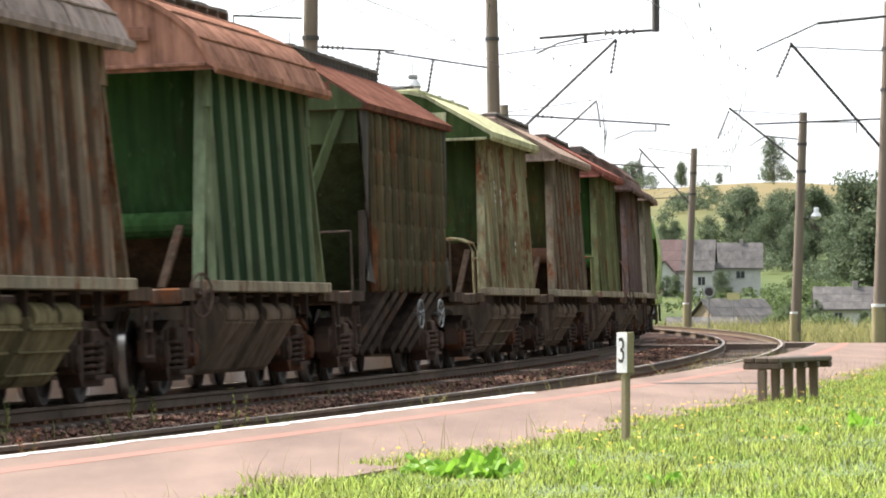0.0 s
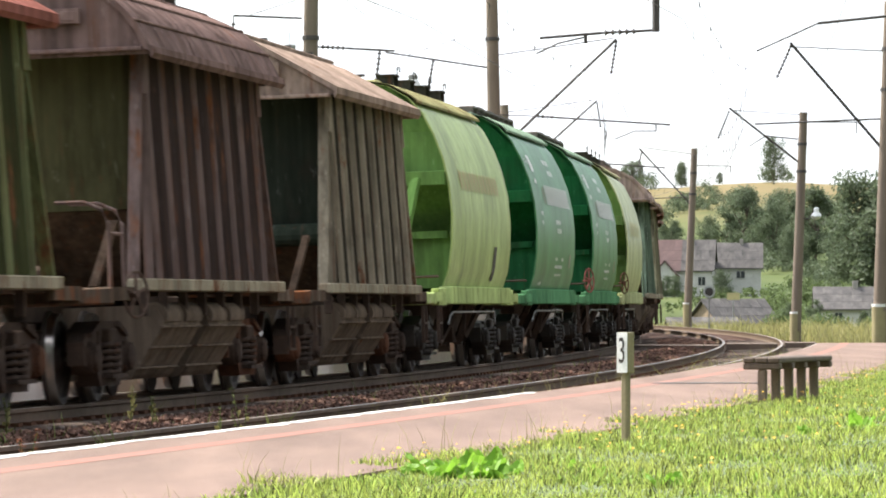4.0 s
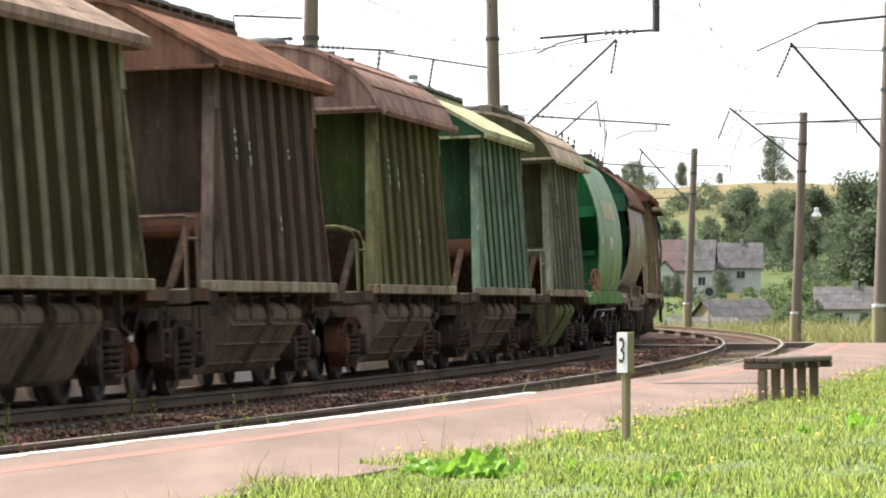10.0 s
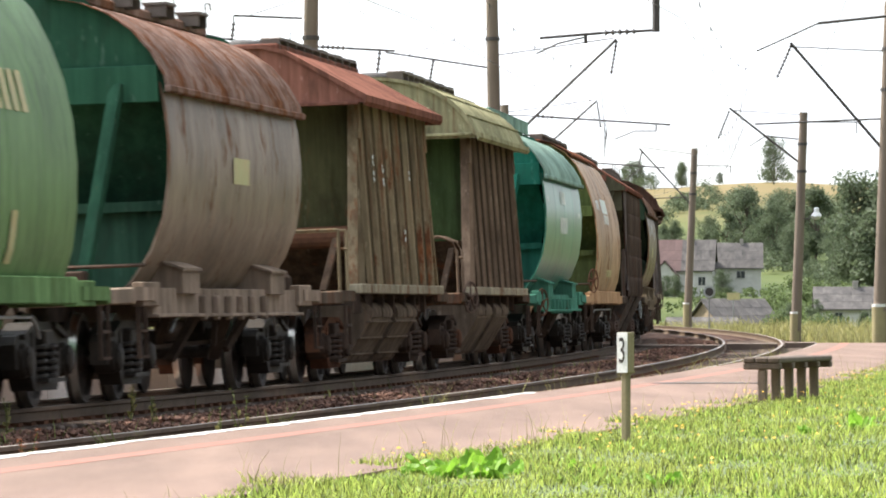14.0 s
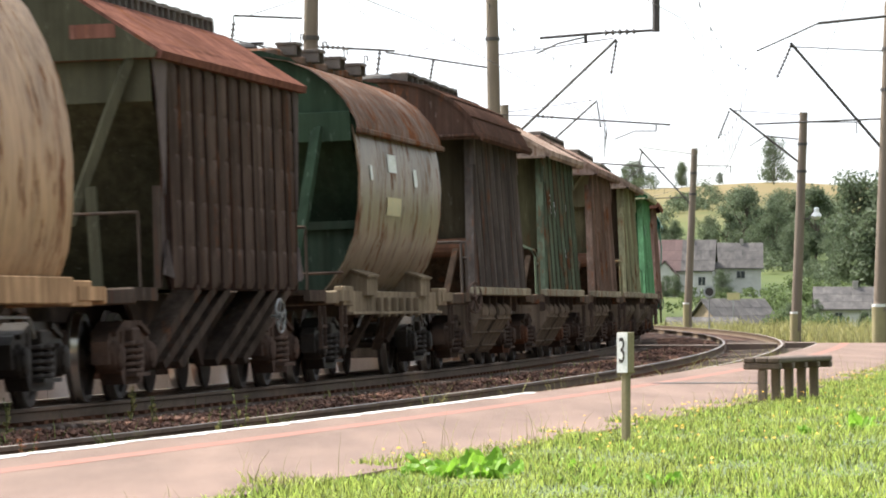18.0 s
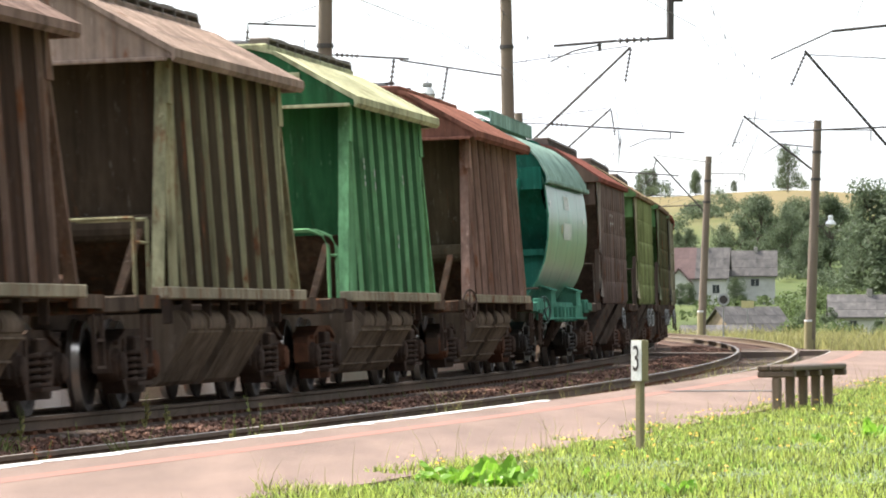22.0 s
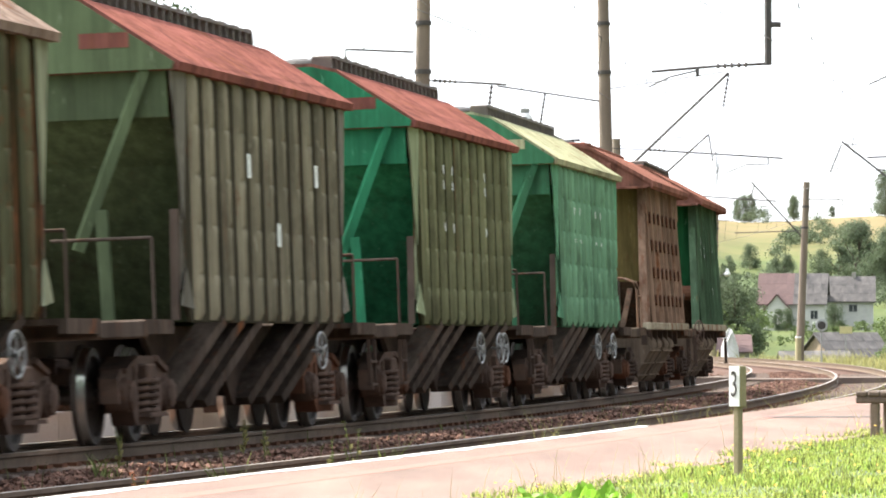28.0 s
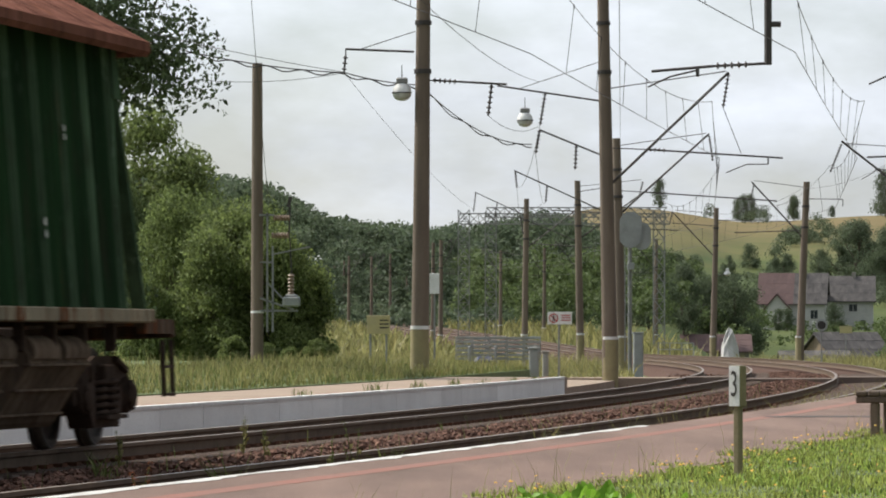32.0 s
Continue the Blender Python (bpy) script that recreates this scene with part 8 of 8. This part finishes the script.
    def edge(rng, n):
        s = -196 + 60 * rng.random(n)
        o = 5.15 + 0.72 * rng.random(n)
        keep = np.sin(s * 1.3) + np.sin(s * 3.7) + rng.normal(size=n) * 0.8 > 0.2
        x, y = at_line(s[keep], o[keep])
        return x, y, np.full(keep.sum(), -0.22)
    blades("edge_weeds", 7000, edge, 0.12, 0.4, 0.005, STRAW, "dry weeds along the platform's foot", 13, "weeds")
    def tufts(rng, n):
        c = rng.integers(0, 9, n)
        s0 = np.array([-212.5, -211.2, -208.4, -205.3, -202.6, -199.4, -196.0, -190.5, -184.0])
        o0 = np.array([2.2, 2.6, 2.3, 5.35, 2.5, 5.4, 2.3, 5.4, 5.5])
        x, y = at_line(s0[c] + rng.normal(size=n) * 0.12, o0[c] + rng.normal(size=n) * 0.06)
        return x, y, np.full(n, -0.2)
    blades("weed_tufts", 420, tufts, 0.16, 0.4, 0.008, VERGE, "tufts of tall weeds between the tracks", 15, "weeds")
    def coping_tufts(rng, n):
        c = rng.integers(0, 7, n)
        s0 = np.array([-160.0, -152.5, -147.0, -141.5, -137.0, -131.0, -126.0])
        x, y = at_line(s0[c] + rng.normal(size=n) * 0.25, -2.3 + rng.normal(size=n) * 0.07)
        return x, y, np.full(n, PLAT - 0.01)
    blades("coping_weeds", 260, coping_tufts, 0.05, 0.16, 0.007, VERGE, "small weeds growing in the far platform's edge", 17, "weeds")
    # dandelions
    rng = random.Random(8)
    bm = bmesh.new()
    for _ in range(260):
        s = -214 + 40 * rng.random()
        x, y = line(s, 8.45 + 1.9 * rng.random() ** 1.6)
        z = PLAT + rng.uniform(0.05, 0.13)
        r = rng.uniform(0.007, 0.013)
        c = bm.verts.new((x, y, z + r * 0.6))
        ring = [bm.verts.new((x + r * math.cos(t), y + r * math.sin(t), z + rng.uniform(-0.3, 0.3) * r)) for t in [i * math.pi / 4 for i in range(8)]]
        for i in range(8):
            bm.faces.new((c, ring[i], ring[(i + 1) % 8]))
    tagged(new("dandelions", mesh_of("dandelions", bm, DANDELION)), "small yellow dandelion flowers scattered in the lawn", "flowers", kind="stuff")


build_grass()


def broad_leaf(length, width, curl):
    bm = bmesh.new()
    rows = []
    n = 6
    for i in range(n + 1):
        t = i / n
        w = width * math.sin(math.pi * min(0.97, t * 0.86 + 0.12)) * (1 + 0.08 * math.sin(9 * t))
        z = length * (0.75 * t - curl * t * t)
        rows.append([bm.verts.new((length * 0.7 * t, y * w, z + 0.25 * abs(y) * w + 0.02 * math.sin(7 * t + 5 * y))) for y in (-1, -0.5, 0, 0.5, 1)])
    for a, b in zip(rows, rows[1:]):
        for i in range(4):
            bm.faces.new((a[i], a[i + 1], b[i + 1], b[i]))
    return bm


def dock_plant(x, y, scale, seed, n):
    rng = random.Random(seed)
    root = tagged(new("dock_plant"), "clump of broad bright green dock leaves in the grass", "plant", "dock plants")
    root.matrix_basis = pose(x, y, PLAT - 0.02)
    for i in range(n):
        L = scale * rng.uniform(0.7, 1.15)
        me = shared(("leaf", i % 4), lambda: broad_leaf(0.2, 0.062, (0.25, 0.4, 0.55, 0.1)[i % 4]), BROAD, True)
        ob = part("leaf", me, BROAD, root)
        ob.matrix_basis = pose(rng.uniform(-0.05, 0.05), rng.uniform(-0.05, 0.05), 0, 0, rng.uniform(-25, 15), rng.uniform(0, 360)) @ Matrix.Diagonal((L, L, L, 1))


def weed_plant(x, y, z, h, leaves, top, label, seed):
    """An upright weed: thin stems with narrow leaves and a loose seed head."""
    rng = random.Random(seed)
    root = tagged(new("weed"), label, "weed", "tall weeds along the line")
    root.matrix_basis = pose(x, y, z)
    for i in range(3):
        a, lean = rng.uniform(0, 6.28), rng.uniform(0.03, 0.16) * h
        hh = h * rng.uniform(0.7, 1.0)
        bm = bmesh.new()
        pts = [(math.cos(a) * lean * t * t, math.sin(a) * lean * t * t, hh * t) for t in (0, 0.3, 0.6, 0.85, 1.0)]
        tube(bm, pts, 0.003, 5)
        stem = part("stem", bm, VERGE, root)
        for j in range(4):
            t = 0.2 + 0.17 * j
            me = shared(("weed_leaf", j % 2), lambda: broad_leaf(0.06, 0.007, (0.2, 0.45)[j % 2]), leaves, True)
            lf = part("leaf", me, leaves, stem)
            lf.matrix_basis = pose(math.cos(a) * lean * t * t, math.sin(a) * lean * t * t, hh * t, 0, rng.uniform(-10, 25), rng.uniform(0, 360))
        v, f = leaf_cloud(seed * 5 + i, [(pts[-1][0] * (0.8 + 0.07 * q), pts[-1][1] * (0.8 + 0.07 * q), hh * (0.78 + 0.08 * q), 0.016) for q in range(4)], 36, 0.006)
        me = bpy.data.meshes.new("seed_head")
        me.from_pydata(v, [], f)
        me.materials.append(top)
        part("seed_head", me, top, stem, "loose seed head")


DOCK_SEED = foliage("rusty_seed", (0.34, 0.13, 0.06), (0.28, 0.10, 0.05), 3.0, 0.4, 0.3)
for i, (x, y, z, h, top, label) in enumerate(((-0.66, 41.96, -0.2, 0.64, VERGE, "tall green weed growing at the platform's foot"), (-1.91, 34.76, -0.2, 0.5, DOCK_SEED, "rust-brown seeding dock at the platform's foot"),
                                              (-0.81, 41.12, -0.2, 0.5, VERGE, "green weed growing at the platform's foot"), (-1.98, 54.88, -0.12, 0.42, STRAW, "leafy weed between the tracks"),
                                              (-2.88, 49.31, -0.12, 0.36, VERGE, "leafy weed between the tracks"), (-1.75, 54.3, -0.12, 0.3, VERGE, "leafy weed between the tracks"))):
    weed_plant(x, y, z, h, STRAW, top, label, 40 + i)

for i, (x, y, sc, n) in enumerate(((0.46, 28.9, 0.8, 7), (0.56, 28.7, 0.8, 8), (0.68, 28.6, 0.85, 9), (0.80, 28.7, 0.8, 8), (0.90, 28.5, 0.7, 6), (0.62, 28.1, 0.75, 7), (0.76, 28.0, 0.8, 7), (0.88, 27.9, 0.7, 6), (1.27, 29.0, 0.7, 5), (1.34, 28.7, 0.6, 5), (1.6, 26.3, 0.7, 6), (3.2, 37.0, 0.75, 6), (3.75, 39.0, 0.8, 7), (3.62, 38.2, 0.7, 6), (4.1, 41.0, 0.7, 5))):
    dock_plant(x, y, sc, i, n)


# ---- what moves ----
def travel(t):
    """How far the train still has to roll at t seconds to where it stands at the end."""
    u = t - 32
    return -(17.035 * u - 0.01557 * u * u)


def motions():
    times = [0.8 * i for i in range(41)]
    for wagon, place in WAGONS:
        walk(wagon, [(t, on_track(place + travel(t))) for t in times])
    # wheels roll while they pass the camera
    places = dict(WAGONS)
    for wheel, wagon, bogie_x in WHEELSETS:
        here = wheel.matrix_basis.translation.copy()
        seen = [i for i in range(961) if -216 < places[wagon] + bogie_x + travel(i / FPS) < -55]
        if not seen:
            continue

        def turned(i):
            a = math.degrees(travel(i / FPS) / 0.475)
            return pose(*here, 0, a % 360, 0)
        rows = [(i / FPS, turned(i)) for i in range(seen[0], seen[-1] + 1)]
        if seen[0] > 0:
            rows.insert(0, (0, turned(seen[0])))
        if seen[-1] < 960:
            rows.append((32, turned(seen[-1])))
        walk(wheel, rows)


motions()
